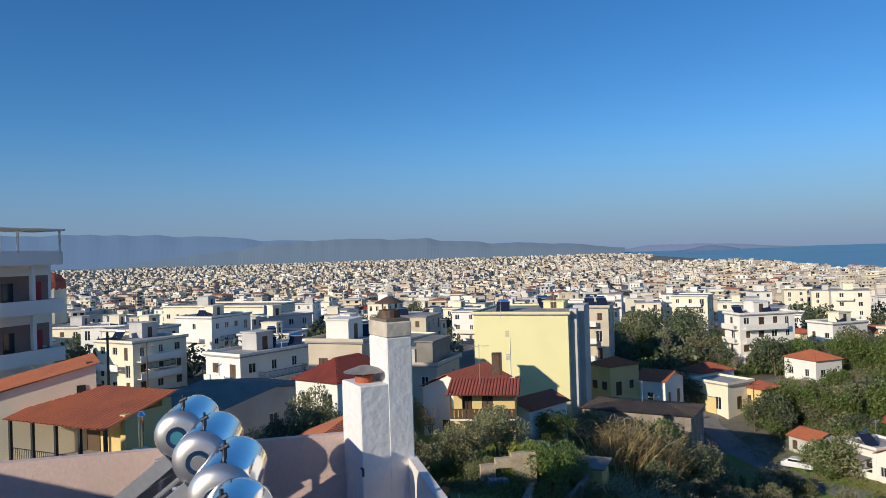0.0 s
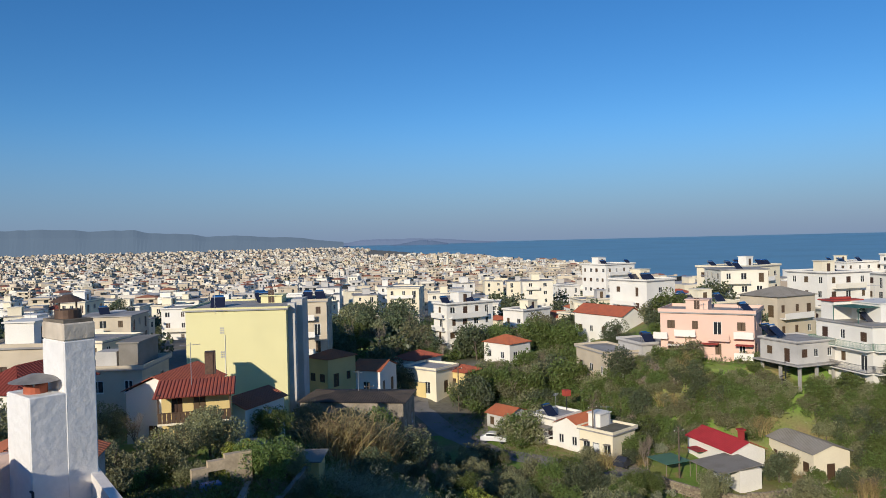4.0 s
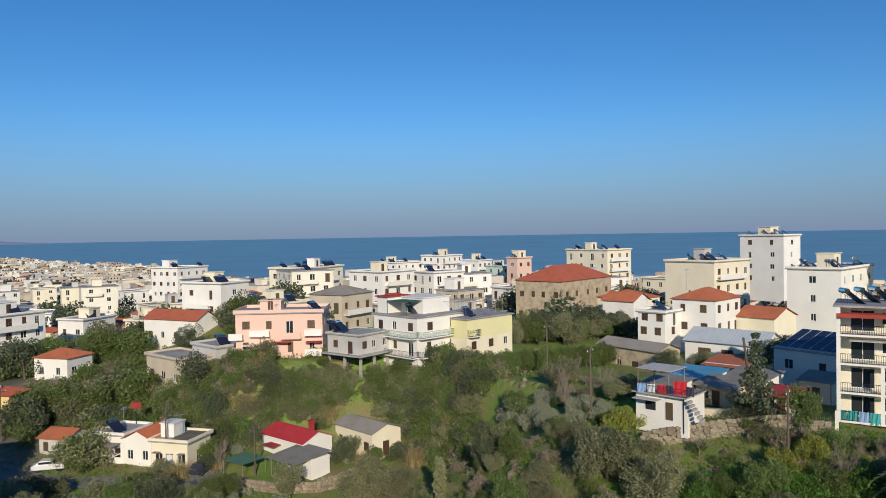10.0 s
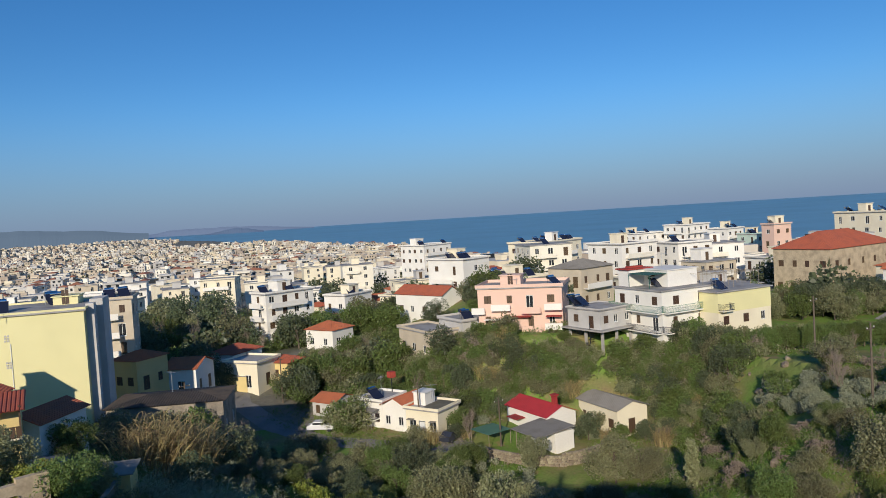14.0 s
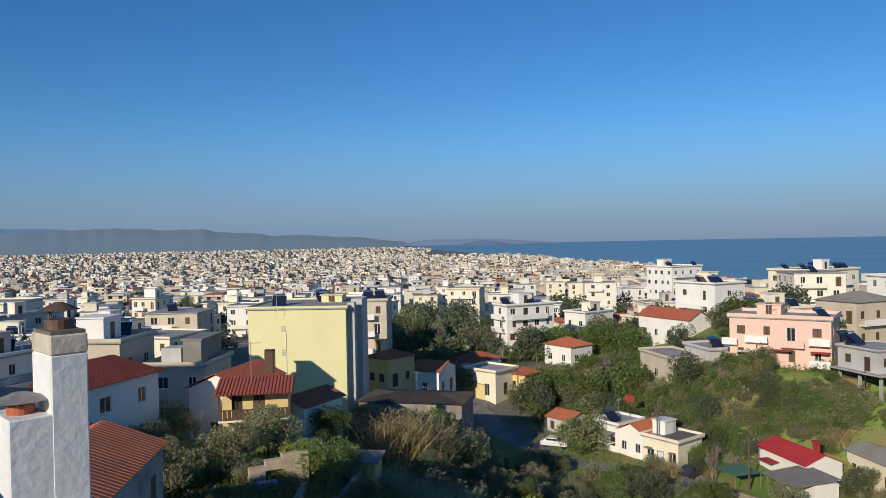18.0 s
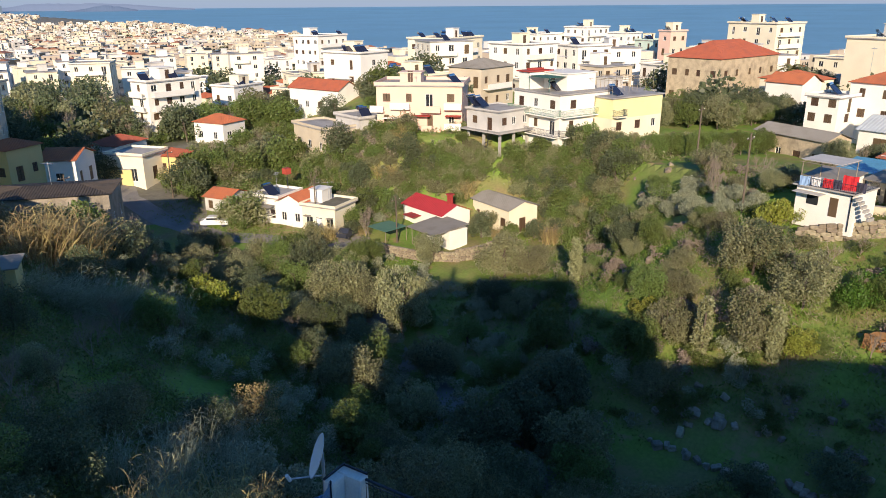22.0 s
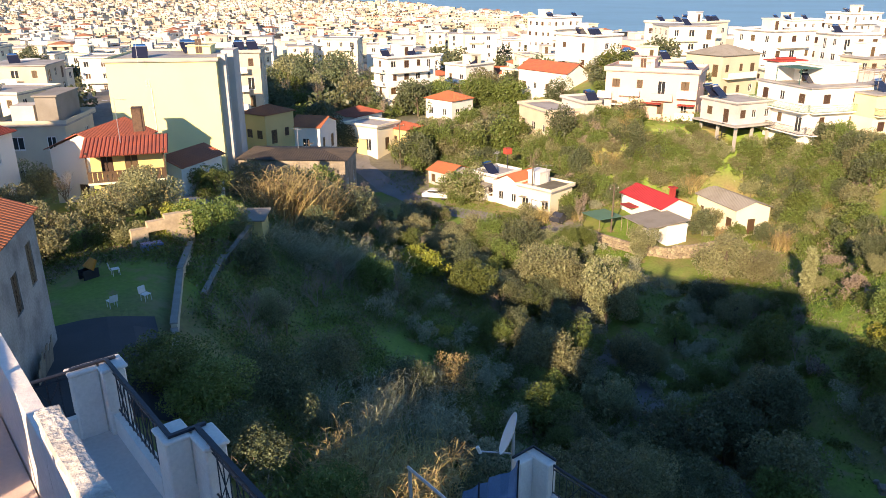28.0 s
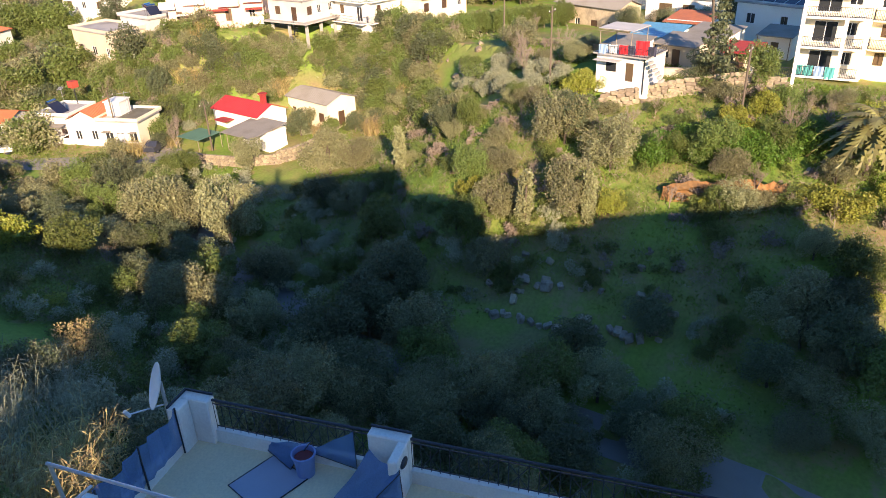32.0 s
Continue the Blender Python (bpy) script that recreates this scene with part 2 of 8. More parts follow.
angles = [-45 + 0.5 * k for k in range(291)] + [105 + 5 * k for k in range(41)]
radii = [0.5 + 1.25 * k for k in range(112)]
while radii[-1] < 4900:
    radii.append(radii[-1] * 1.035)
gv, gf = [], []
for r in radii:
    for a in angles:
        x, y = r * math.sin(radians(a)), r * math.cos(radians(a))
        gv.append((x, y, ground(x, y)))
na = len(angles)
for i in range(len(radii) - 1):
    for k in range(na):
        k2 = (k + 1) % na
        gf.append((i * na + k, i * na + k2, (i + 1) * na + k2, (i + 1) * na + k))
GROUNDM = material("grass_and_soil", (0.15, 0.245, 0.045), tint=(0.24, 0.175, 0.09), vary=0.25, scale=0.16, fine=3.5, bump=0.6)


def straw_patches(m, colour, scale, lo, hi):
    """Lays a third colour over a surface in ragged patches."""
    n, l = m.node_tree.nodes, m.node_tree.links
    b = n["Principled BSDF"]
    under = b.inputs["Base Color"].links[0].from_socket
    tc, spots, edge, mix = n.new("ShaderNodeTexCoord"), n.new("ShaderNodeTexNoise"), n.new("ShaderNodeMapRange"), n.new("ShaderNodeMix")
    spots.inputs["Scale"].default_value, spots.inputs["Detail"].default_value, spots.inputs["Roughness"].default_value = scale, 8, 0.7
    edge.inputs[1].default_value, edge.inputs[2].default_value = lo, hi
    mix.data_type = "RGBA"
    mix.inputs[7].default_value = (*colour, 1)
    l.new(tc.outputs["Object"], spots.inputs["Vector"])
    l.new(spots.outputs["Fac"], edge.inputs[0])
    l.new(edge.outputs[0], mix.inputs[0])
    l.new(under, mix.inputs[6])
    l.new(mix.outputs[2], b.inputs["Base Color"])


straw_patches(GROUNDM, (0.26, 0.21, 0.095), 0.33, 0.54, 0.62)
GROUNDM.node_tree.nodes["Principled BSDF"].inputs["Specular IOR Level"].default_value = 0.3
TOWNM = material("dusty_town_ground", (0.20, 0.18, 0.15), tint=(0.10, 0.11, 0.06), vary=0.25, scale=0.08, fine=1.5, bump=0.3)
sheet = to_mesh("ground", gv, gf, GROUNDM)
sheet.materials.append(TOWNM)
for f in sheet.polygons:
    c = f.center
    if math.hypot(c.x, c.y) > (112 if c.x < c.y * 0.47 else 165) or (c.x < -6 and c.y > 46):
        f.material_index = 1
tagged(part("ground", sheet, None, None), "grassy ravine slopes running down to a town plain", "ground", kind="structure")
sv, sf = [], []
for i, r in enumerate((300, 900, 1600, 2400, 3200, 4000, 4950)):
    lift = along(r, (1600, 2400, 3200, 4000, 4950), (0, 1.5, 8, 20, 38.5))
    for k in range(120):
        a = 2 * math.pi * k / 120
        sv.append((r * math.sin(a), r * math.cos(a), lift))
for i in range(6):
    for k in range(120):
        k2 = (k + 1) % 120
        sf.append((i * 120 + k, i * 120 + k2, (i + 1) * 120 + k2, (i + 1) * 120 + k))
tagged(part("sea", to_mesh("sea", sv, sf, SEAM), None, None), "calm blue sea reaching the hazy horizon", "sea", kind="structure")
for leafy in (OLIVE, GREEN, BRIGHT, DARKLEAF, DRY):
    leafy.node_tree.nodes["Principled BSDF"].inputs["Specular IOR Level"].default_value = 0.4
# GROUNDEND

# ---- houses ----


def pick(seed):
    return random.Random(seed)


def facade(verts, faces, o, u, length, height, holes, depth=0.16):
    """A wall from corner o along the unit vector u, with holes (x0, z0, x1, z1) and their reveals."""
    o, u = Vector(o), Vector(u)
    inward = Vector((-u.y, u.x, 0))
    xs = sorted({0.0, length, *[h[0] for h in holes], *[h[2] for h in holes]})
    zs = sorted({0.0, height, *[h[1] for h in holes], *[h[3] for h in holes]})

    def quad(a, b, c, d):
        k = len(verts)
        verts.extend((a, b, c, d))
        faces.append((k, k + 1, k + 2, k + 3))

    def at(x, z, dep=0.0):
        return o + u * x + inward * dep + Vector((0, 0, z))

    for i in range(len(xs) - 1):
        for j in range(len(zs) - 1):
            mx, mz = (xs[i] + xs[i + 1]) / 2, (zs[j] + zs[j + 1]) / 2
            if any(h[0] < mx < h[2] and h[1] < mz < h[3] for h in holes):
                continue
            quad(at(xs[i], zs[j]), at(xs[i + 1], zs[j]), at(xs[i + 1], zs[j + 1]), at(xs[i], zs[j + 1]))
    for x0, z0, x1, z1 in holes:
        quad(at(x0, z0), at(x1, z0), at(x1, z0, depth), at(x0, z0, depth))
        quad(at(x0, z1, depth), at(x1, z1, depth), at(x1, z1), at(x0, z1))
        quad(at(x0, z0, depth), at(x0, z1, depth), at(x0, z1), at(x0, z0))
        quad(at(x1, z0), at(x1, z1), at(x1, z1, depth), at(x1, z0, depth))


WINDOWS = {}


def window_mesh(w, h, style):
    """Frame and pane, or closed shutters, for an opening of that size; x to the right, z up, y into the wall."""
    key = (round(w, 1), round(h, 1), style)
    if key in WINDOWS:
        return WINDOWS[key]
    w, h = key[0], key[1]
    fr = bmesh.new()
    t = 0.07
    if style == "shutter":
        n = max(2, round(h / 0.3))
        for s in range(2):
            x0 = 0.03 + s * w / 2
            box(fr, x0, 0.05, 0.02, x0 + w / 2 - 0.05, 0.09, h - 0.02)
            for k in range(n):
                z = 0.06 + k * (h - 0.1) / n
                box(fr, x0 + 0.05, 0.03, z, x0 + w / 2 - 0.1, 0.05, z + 0.16)
    else:
        for r in ((0, 0, w, t), (0, h - t, w, h), (0, t, t, h - t), (w - t, t, w, h - t), (w / 2 - t / 2, t, w / 2 + t / 2, h - t)):
            box(fr, r[0], 0.06, r[1], r[2], 0.12, r[3])
        box(fr, -0.04, -0.05, -0.06, w + 0.04, 0.02, -0.004)
    me = bpy.data.meshes.new("window")
    fr.to_mesh(me)
    fr.free()
    me.materials.append(SHUTTER if style == "shutter" else FRAMEW)
    pane = None
    if style == "far":
        g = boxes((0, 0.06, 0, w, 0.1, h), (w / 2 - 0.05, 0.03, 0.0, w / 2 + 0.05, 0.06, h))
        me = bpy.data.meshes.new("window")
        g.to_mesh(me)
        g.free()
        me.materials.append(GLASS)
        me.materials.append(FRAMEW)
        for f in me.polygons:
            f.material_index = 1 if f.index >= 6 else 0
        WINDOWS[key] = (me, None)
        return WINDOWS[key]
    if style != "shutter":
        pane = to_mesh("pane", [(t, 0.09, t), (w - t, 0.09, t), (w - t, 0.09, h - t), (t, 0.09, h - t), (t, 0.10, t), (w - t, 0.10, t), (w - t, 0.10, h - t), (t, 0.10, h - t)],
                       [(0, 1, 2, 3), (7, 6, 5, 4), (0, 4, 5, 1), (2, 6, 7, 3)], GLASS)
    WINDOWS[key] = (me, pane)
    return WINDOWS[key]


def put_window(root, o, u, hole, style, plain=False):
    w, h = hole[2] - hole[0], hole[3] - hole[1]
    me, pane = window_mesh(w, h, style)
    o, u = Vector(o), Vector(u)
    p = o + u * hole[0] + Vector((0, 0, hole[1]))
    ob = part("window", me, None, root, at=Matrix.Translation(p) @ Matrix.Rotation(math.atan2(u.y, u.x), 4, "Z"))
    if pane is not None and not plain:
        part("pane", pane, None, ob)
    return ob


def grid_holes(length, storeys, cols, sh, z0, rng, door=0.3):
    hs = []
    for s in range(storeys):
        for c in range(cols):
            cx = (c + 0.5) * length / cols + rng.uniform(-0.25, 0.25)
            tall = rng.random() < door
            ww = min(1.2, length / cols - 0.35) if rng.random() < 0.6 else min(0.9, length / cols - 0.35)
            if ww < 0.4:
                continue
            zb = z0 + s * sh + (0.12 if tall else 0.95)
            hs.append((cx - ww / 2, zb, cx + ww / 2, z0 + s * sh + 2.25))
    return hs


def tile_roof(kind, w, d, rise, over=0.35, pitch_rows=0.32):
    """Ribbed tile slopes over a w x d plan; hip, gable (ridge along y) or mono (falling to -y)."""
    W, D = w / 2 + over, d / 2 + over
    if kind == "mono":
        planes = [((-W, -D, 0), (W, -D, 0), (W, D, rise), (-W, D, rise))]
    elif kind == "gable":
        planes = [((-W, D, 0), (-W, -D, 0), (0, -D, rise), (0, D, rise)), ((W, -D, 0), (W, D, 0), (0, D, rise), (0, -D, rise))]
    elif kind == "gablex":
        planes = [((-W, -D, 0), (W, -D, 0), (W, 0, rise), (-W, 0, rise)), ((W, D, 0), (-W, D, 0), (-W, 0, rise), (W, 0, rise))]
    else:
        if W > D:
            a, b = (-(W - D), 0, rise), (W - D, 0, rise)
            planes = [((-W, -D, 0), (W, -D, 0), b, a), ((W, D, 0), (-W, D, 0), a, b), ((-W, D, 0), (-W, -D, 0), a, a), ((W, -D, 0), (W, D, 0), b, b)]
        else:
            a, b = (0, -(D - W), rise), (0, D - W, rise)
            planes = [((-W, -D, 0), (W, -D, 0), a, a), ((W, D, 0), (-W, D, 0), b, b), ((-W, D, 0), (-W, -D, 0), a, b), ((W, -D, 0), (W, D, 0), b, a)]
    vs, fs = [], []
    for p0, p1, p2, p3 in planes:
        p0, p1, p2, p3 = map(Vector, (p0, p1, p2, p3))
        n = max(2, round((p1 - p0).length / pitch_rows))
        normal = (p1 - p0).cross(p3 - p0 if (p3 - p0).length > 1e-4 else p2 - p0).normalized()
        for k in range(n):
            # each row is a raised trapezoid rib, cut by the slope's own outline
            f0, f1, f2, f3 = k / n, (k + 0.2) / n, (k + 0.7) / n, (k + 1) / n
            bot = [p0.lerp(p1, f) for f in (f0, f1, f2, f3)]
            e = p1 - p0
            tops = []
            for q in bot:
                s = (q - p0).length / e.length
                up = (p3 - p0).dot(e) / e.length_squared
                un = (p2 - p0).dot(e) / e.length_squared
                if s < up:
                    tops.append(p0.lerp(p3, s / up))
                elif s > un:
                    tops.append(p1.lerp(p2, (1 - s) / max(1e-6, 1 - un)))
                else:
                    tops.append(p3.lerp(p2, (s - up) / max(1e-6, un - up)))
            lift = [0, 0.07, 0.07, 0]
            i = len(vs)
            vs.extend(b + normal * l for b, l in zip(bot, lift))
            vs.extend(t + normal * l for t, l in zip(tops, lift))
            for j in range(3):
                fs.append((i + j, i + j + 1, i + 5 + j, i + 4 + j))
            fs.append((i, i + 4, i + 7, i + 3))
    # neighbouring ribs share their edges
    seen, index, points = {}, [], []
    for v in vs:
        key = (round(v.x, 3), round(v.y, 3), round(v.z, 3))
        if key not in seen:
            seen[key] = len(points)
            points.append(v)
        index.append(seen[key])
    sheets = []
    for f in fs:
        g = list(dict.fromkeys(index[i] for i in f))
        if len(g) > 2:
            sheets.append(g)
    return points, sheets


# solar water heater: collector to the south, tank behind it
def make_heater():
    root = thing("solar_heater", pose(0, 0, -50), "solar water heater with steel tank on a flat roof", "solar heater", "roof solar heaters")
    part("collector", boxes((-0.95, -1.0, 0.0, 0.95, 1.0, 0.08)), PANEL, root, "dark glazed collector", at=pose(0, 0, 0.62, 40, 0, 0))
    bm = bmesh.new()
    tube(bm, (-0.75, 0.95, 1.35), (0.75, 0.95, 1.35), 0.28, n=12)
    part("tank", bm, STEEL, root, "shiny steel tank")
    bm = bmesh.new()
    for x in (-0.7, 0.7):
        tube(bm, (x, 0.95, 0.0), (x, 0.95, 1.1), 0.025, n=4)
        tube(bm, (x, -0.75, 0.0), (x, 0.95, 1.1), 0.025, n=4)
    part("stand", bm, IRON, root)
    return root


HEATER = make_heater()
FIRST_HEATER = [True]


def heater(x, y, z, turn):
    if FIRST_HEATER[0]:
        FIRST_HEATER[0] = False
        HEATER.matrix_basis = pose(x, y, z, 0, 0, turn)
        return HEATER
    return copy_thing(HEATER, pose(x, y, z, 0, 0, turn))


FOOT = []


def rail(bm, a, b, h=0.95, gap=0.14, r=0.018):
    a, b = Vector(a), Vector(b)
    n = max(1, round((b - a).length / gap))
    for z in (0.08, h):
        tube(bm, a + Vector((0, 0, z)), b + Vector((0, 0, z)), r * 1.5, n=4)
    for k in range(n + 1):
        p = a.lerp(b, k / n)
        tube(bm, p, p + Vector((0, 0, h)), r, n=4)


def balcony(root, side, w, d, pos, length, z, out, style, wall):
    """A slab on the left (-x) or right (-y) face, with iron bars or a solid front."""
    if side == "left":
        x0, x1 = -w / 2 - out, -w / 2 + 0.01
        y1 = d / 2 - pos
        y0 = y1 - length
        edges = (((x0, y1, z), (x0, y0, z)), ((x0, y1, z), (x1, y1, z)), ((x0, y0, z), (x1, y0, z)))
    else:
        x0, x1 = -w / 2 + pos, -w / 2 + pos + length
        y0, y1 = -d / 2 - out, -d / 2 + 0.01
        edges = (((x0, y0, z), (x1, y0, z)), ((x0, y0, z), (x0, y1, z)), ((x1, y0, z), (x1, y1, z)))
    slab = part("balcony", boxes((x0, y0, z - 0.16, x1, y1, z)), wall, root)
    bm = bmesh.new()
    if style == "solid":
        t = 0.06
        box(bm, x0, y0, z + 0.004, x1 if side == "right" else x0 + 2 * t, y1 if side == "left" else y0 + 2 * t, z + 0.9)
        part("balustrade", bm, wall, slab)
    else:
        for a, b in edges:
            rail(bm, Vector(a) + Vector((0, 0, 0.0)), Vector(b))
        part("railing", bm, style, slab)
    return slab


def far_glazing(root, rows):
    """The small windows of a distant house: recessed panes or shutters with a white middle bar."""
    vs, qs, mi = [], [], []
    for o, u, q, shut in rows:
        o, u = Vector(o), Vector(u)
        n_ = Vector((-u.y, u.x, 0))
        for x0, x1, dep, m in ((q[0], q[2], 0.11, 1 if shut else 0), ((q[0] + q[2]) / 2 - 0.05, (q[0] + q[2]) / 2 + 0.05, 0.07, 2)):
            i = len(vs)
            for x, z in ((x0, q[1]), (x1, q[1]), (x1, q[3]), (x0, q[3])):
                vs.append(o + u * x + n_ * dep + Vector((0, 0, z)))
            qs.append((i, i + 1, i + 2, i + 3))
            mi.append(m)
    me = to_mesh("glazing", vs, qs, GLASS)
    me.materials.append(SHUTTER)
    me.materials.append(FRAMEW)
    for f, m in zip(me.polygons, mi):
        f.material_index = m
    tagged(part("glazing", me, None, root), "small dark windows", kind="stuff")


def house(name, label, cx, cy, zb, w, d, h, th, wall, storeys=2, left=2, right=2, roof="flat", roofmat=None, rise=1.6, heaters=0, pent=None, style="mix", parapet=0.35,
          sink=4.5, seed=1, category="house", holes_left=None, holes_right=None, plain=False, group=""):
    rng = pick(seed * 7919 + int(cx * 10))
    root = thing(name, pose(cx, cy, zb, 0, 0, heading(th)), label, category, group)
    FOOT.append((cx, cy, w / 2 + 0.4, d / 2 + 0.4, radians(heading(th))))
    sh = h / storeys
    corners = ((-w / 2, d / 2), (-w / 2, -d / 2), (w / 2, -d / 2), (w / 2, d / 2))
    dirs = ((0, -1, 0), (1, 0, 0), (0, 1, 0), (-1, 0, 0))
    vs, fs = [], []
    hl = grid_holes(d, storeys, left, sh, 0.0, rng) if holes_left is None else holes_left
    hr = grid_holes(w, storeys, right, sh, 0.0, rng) if holes_right is None else holes_right
    distant = plain and math.hypot(cx, cy) > 215
    panes = []
    for k, holes in enumerate((hl, hr, (), ())):
        length = d if k in (0, 2) else w
        holes = [(a, b, min(c, length - 0.1), min(e, h - 0.12)) for a, b, c, e in holes if a > 0.05 and c - a > 0.25]
        o = Vector((*corners[k], -sink))
        facade(vs, fs, o, dirs[k], length, h + sink, [(a, b + sink, c, e + sink) for a, b, c, e in holes])
        for q in holes:
            st = style if style != "mix" else ("shutter" if rng.random() < 0.45 else "glass")
            if distant:
                panes.append(((*corners[k], 0), dirs[k], q, st == "shutter"))
            else:
                put_window(root, (*corners[k], 0), dirs[k], q, st if not plain else "far" if st == "glass" else st, plain)
    if panes:
        far_glazing(root, panes)
    k = len(vs)
    vs += [Vector((*c, h)) for c in corners]
    fs.append((k + 3, k + 2, k + 1, k)[::-1])
    part("wall", to_mesh("wall", vs, fs, wall), None, root)
    if roof == "flat":
        part("roof", boxes((-w / 2 - 0.3, -d / 2 - 0.3, h + 0.003, w / 2 + 0.3, d / 2 + 0.3, h + 0.2)), roofmat or ROOFGREY, root)
        if parapet:
            t = 0.16
            z0, z1 = h + 0.2, h + 0.2 + parapet
            part("parapet", boxes((-w / 2 - 0.3, -d / 2 - 0.3, z0, w / 2 + 0.3, -d / 2 - 0.3 + t, z1), (-w / 2 - 0.3, d / 2 + 0.3 - t, z0, w / 2 + 0.3, d / 2 + 0.3, z1),
                                  (-w / 2 - 0.3, -d / 2 - 0.3 + t, z0, -w / 2 - 0.3 + t, d / 2 + 0.3 - t, z1), (w / 2 + 0.3 - t, -d / 2 - 0.3 + t, z0, w / 2 + 0.3, d / 2 + 0.3 - t, z1)), wall, root)
        if pent:
            px, py, pw, pd, ph = pent
            b = part("penthouse", boxes((px - pw / 2, py - pd / 2, h + 0.2, px + pw / 2, py + pd / 2, h + 0.2 + ph), (px - pw / 2 - 0.2, py - pd / 2 - 0.2, h + 0.2 + ph, px + pw / 2 + 0.2, py + pd / 2 + 0.2, h + 0.34 + ph)), wall, root)
            me, pane = window_mesh(0.9, 1.9, "shutter")
            part("door", me, None, b, at=pose(px - pw / 2 - 0.1, py + 0.45, h + 0.25, 0, 0, -90))
        for k in range(heaters):
            m = root.matrix_basis @ Vector((rng.uniform(-w / 2 + 1.2, w / 2 - 1.2), rng.uniform(-d / 2 + 1.2, d / 2 - 1.2), h + 0.2))
            heater(m.x, m.y, m.z, rng.uniform(-15, 15))
    else:
        vs, fs = tile_roof(roof, w, d, rise)
        ob = part("roof", to_mesh("roof", vs, fs, roofmat or TILE), None, root, "ribbed clay tile roof", at=pose(0, 0, h + 0.02))
        if roof in ("gable", "gablex", "mono"):
            W, D = w / 2, d / 2
            if roof == "gable":
                sets = [[(-W, y, h), (W, y, h), (0, y, h + rise * 0.93)] for y in (-D, D)]
            elif roof == "gablex":
                sets = [[(x, -D, h), (x, D, h), (x, 0, h + rise * 0.93)] for x in (-W, W)]
            else:
                sets = [[(x, -D, h), (x, D, h), (x, D, h + rise * 0.93)] for x in (-W, W)] + [[(-W, D, h), (W, D, h), (W, D, h + rise * 0.93), (-W, D, h + rise * 0.93)]]
            for s in sets:
                bm = bmesh.new()
                bm.faces.new([bm.verts.new(p) for p in s])
                part("gable", bm, wall, root)
    return root


# the tall yellow block with its blank wall and the grey one behind it
y_root = house("apartment_block", "pale yellow apartment block with blank end wall", 12.7, 107.1, 36.0, 14.3, 13.3, 15.2, 20, YELLOW, 5, 0, 0, holes_left=(), holes_right=(), heaters=4, parapet=0.25,
               category="apartment block", seed=3, pent=(3.2, -3.0, 3.6, 3.0, 1.0))
for zz in (9.0, 12.2):
    part("vent", boxes(*[(-7.2, 1.6 + i * 0.3, zz + j * 0.3, -7.12, 1.82 + i * 0.3, zz + 0.22 + j * 0.3) for i in range(2) for j in range(3)]), GREY, y_root, "perforated vent block")
part("drainpipe", tube(bmesh.new(), (-7.2, 1.5, 3), (-7.2, 1.5, 12), 0.05), FRAMEW, y_root)
part("stair_tower", boxes((-5.9, -7.6, -2, -4.4, -6.66, 15.9), (-3.2, -8.2, -2, 1.5, -6.66, 16.2)), GREY, y_root)
for zz in (1.5, 4.5, 7.5, 10.5, 13.2):
    put_window(y_root, (-5.6, -7.6, zz), (1, 0, 0), (0.1, 0.0, 0.9, 1.2), "glass")
gb = house("apartment_block", "beige rendered apartment block behind the yellow one", 28.0, 137.5, 36.5, 8.0, 6.5, 12.6, 20, BEIGE, 4, 2, 2, heaters=2, category="apartment block", seed=5)
for k in range(1, 4):
    balcony(gb, "left", 8.0, 6.5, 0.2, 4.2, k * 3.15, 1.2, "solid", WHITE)
house("apartment_block", "pale green rendered apartment block", 24.5, 141.0, 36.5, 6.0, 5.0, 13.2, 20, WHITE, 4, 1, 1, category="apartment block", seed=6)

# the white and yellow pair on the ridge
w_root = house("apartment_house", "white three-storey house with green balcony rails", 94.7, 73.0, 37.7, 10.4, 10.6, 9.2, 100, WHITE, 3, 3, 2, heaters=1, pent=(1.5, 0.5, 6.0, 6.5, 2.5), category="apartment house", seed=11, parapet=0.0)
GREENIRON = material("green_iron", (0.10, 0.22, 0.15), rough=0.6)
for zz, st in ((6.1, GREENIRON), (3.1, IRON)):
    balcony(w_root, "left", 10.4, 10.6, -0.2, 11.0, zz, 1.2, st, WHITE)
    balcony(w_root, "right", 10.4, 10.6, 0.0, 7.0, zz, 1.1, st, WHITE)
part("roof_hut", boxes((-4.4, 2.6, 9.3, 0.0, 5.2, 12.0)), WHITE, w_root)
part("hut_roof", boxes((-4.8, 2.3, 12.0, 0.4, 5.5, 12.2), (-3.6, 3.4, 12.2, -0.8, 4.4, 12.5), bevel=0.05), REDTILE, w_root, "red roof of the hut")
bm = boxes((-5.0, -2.6, 11.5, -0.5, 2.2, 11.56))
for q in ((-4.9, -2.5), (-0.6, -2.5), (-4.9, 2.1), (-0.6, 2.1)):
    tube(bm, (*q, 9.4), (*q, 11.5), 0.05, n=6)
part("canopy", bm, material("green_awning", (0.03, 0.13, 0.10), vary=0.08), w_root, "dark green roof canopy on posts")
yy = house("apartment_house", "yellow-topped house with flat roof and brown shutters", 101.7, 68.3, 37.5, 11.0, 11.0, 8.7, 100, CREAM, 3, 0, 3, parapet=0.0, category="apartment house", seed=12, heaters=1)
part("band", boxes((-5.52, -5.52, 5.7, 5.52, -5.505, 8.7), (-5.52, -5.5, 5.7, -5.505, 5.5, 8.7)), YELLOW, yy, "yellow upper storey")
balcony(yy, "right", 11, 11, 0.0, 2.2, 6.1, 1.0, IRON, CREAM)
bm = bmesh.new()
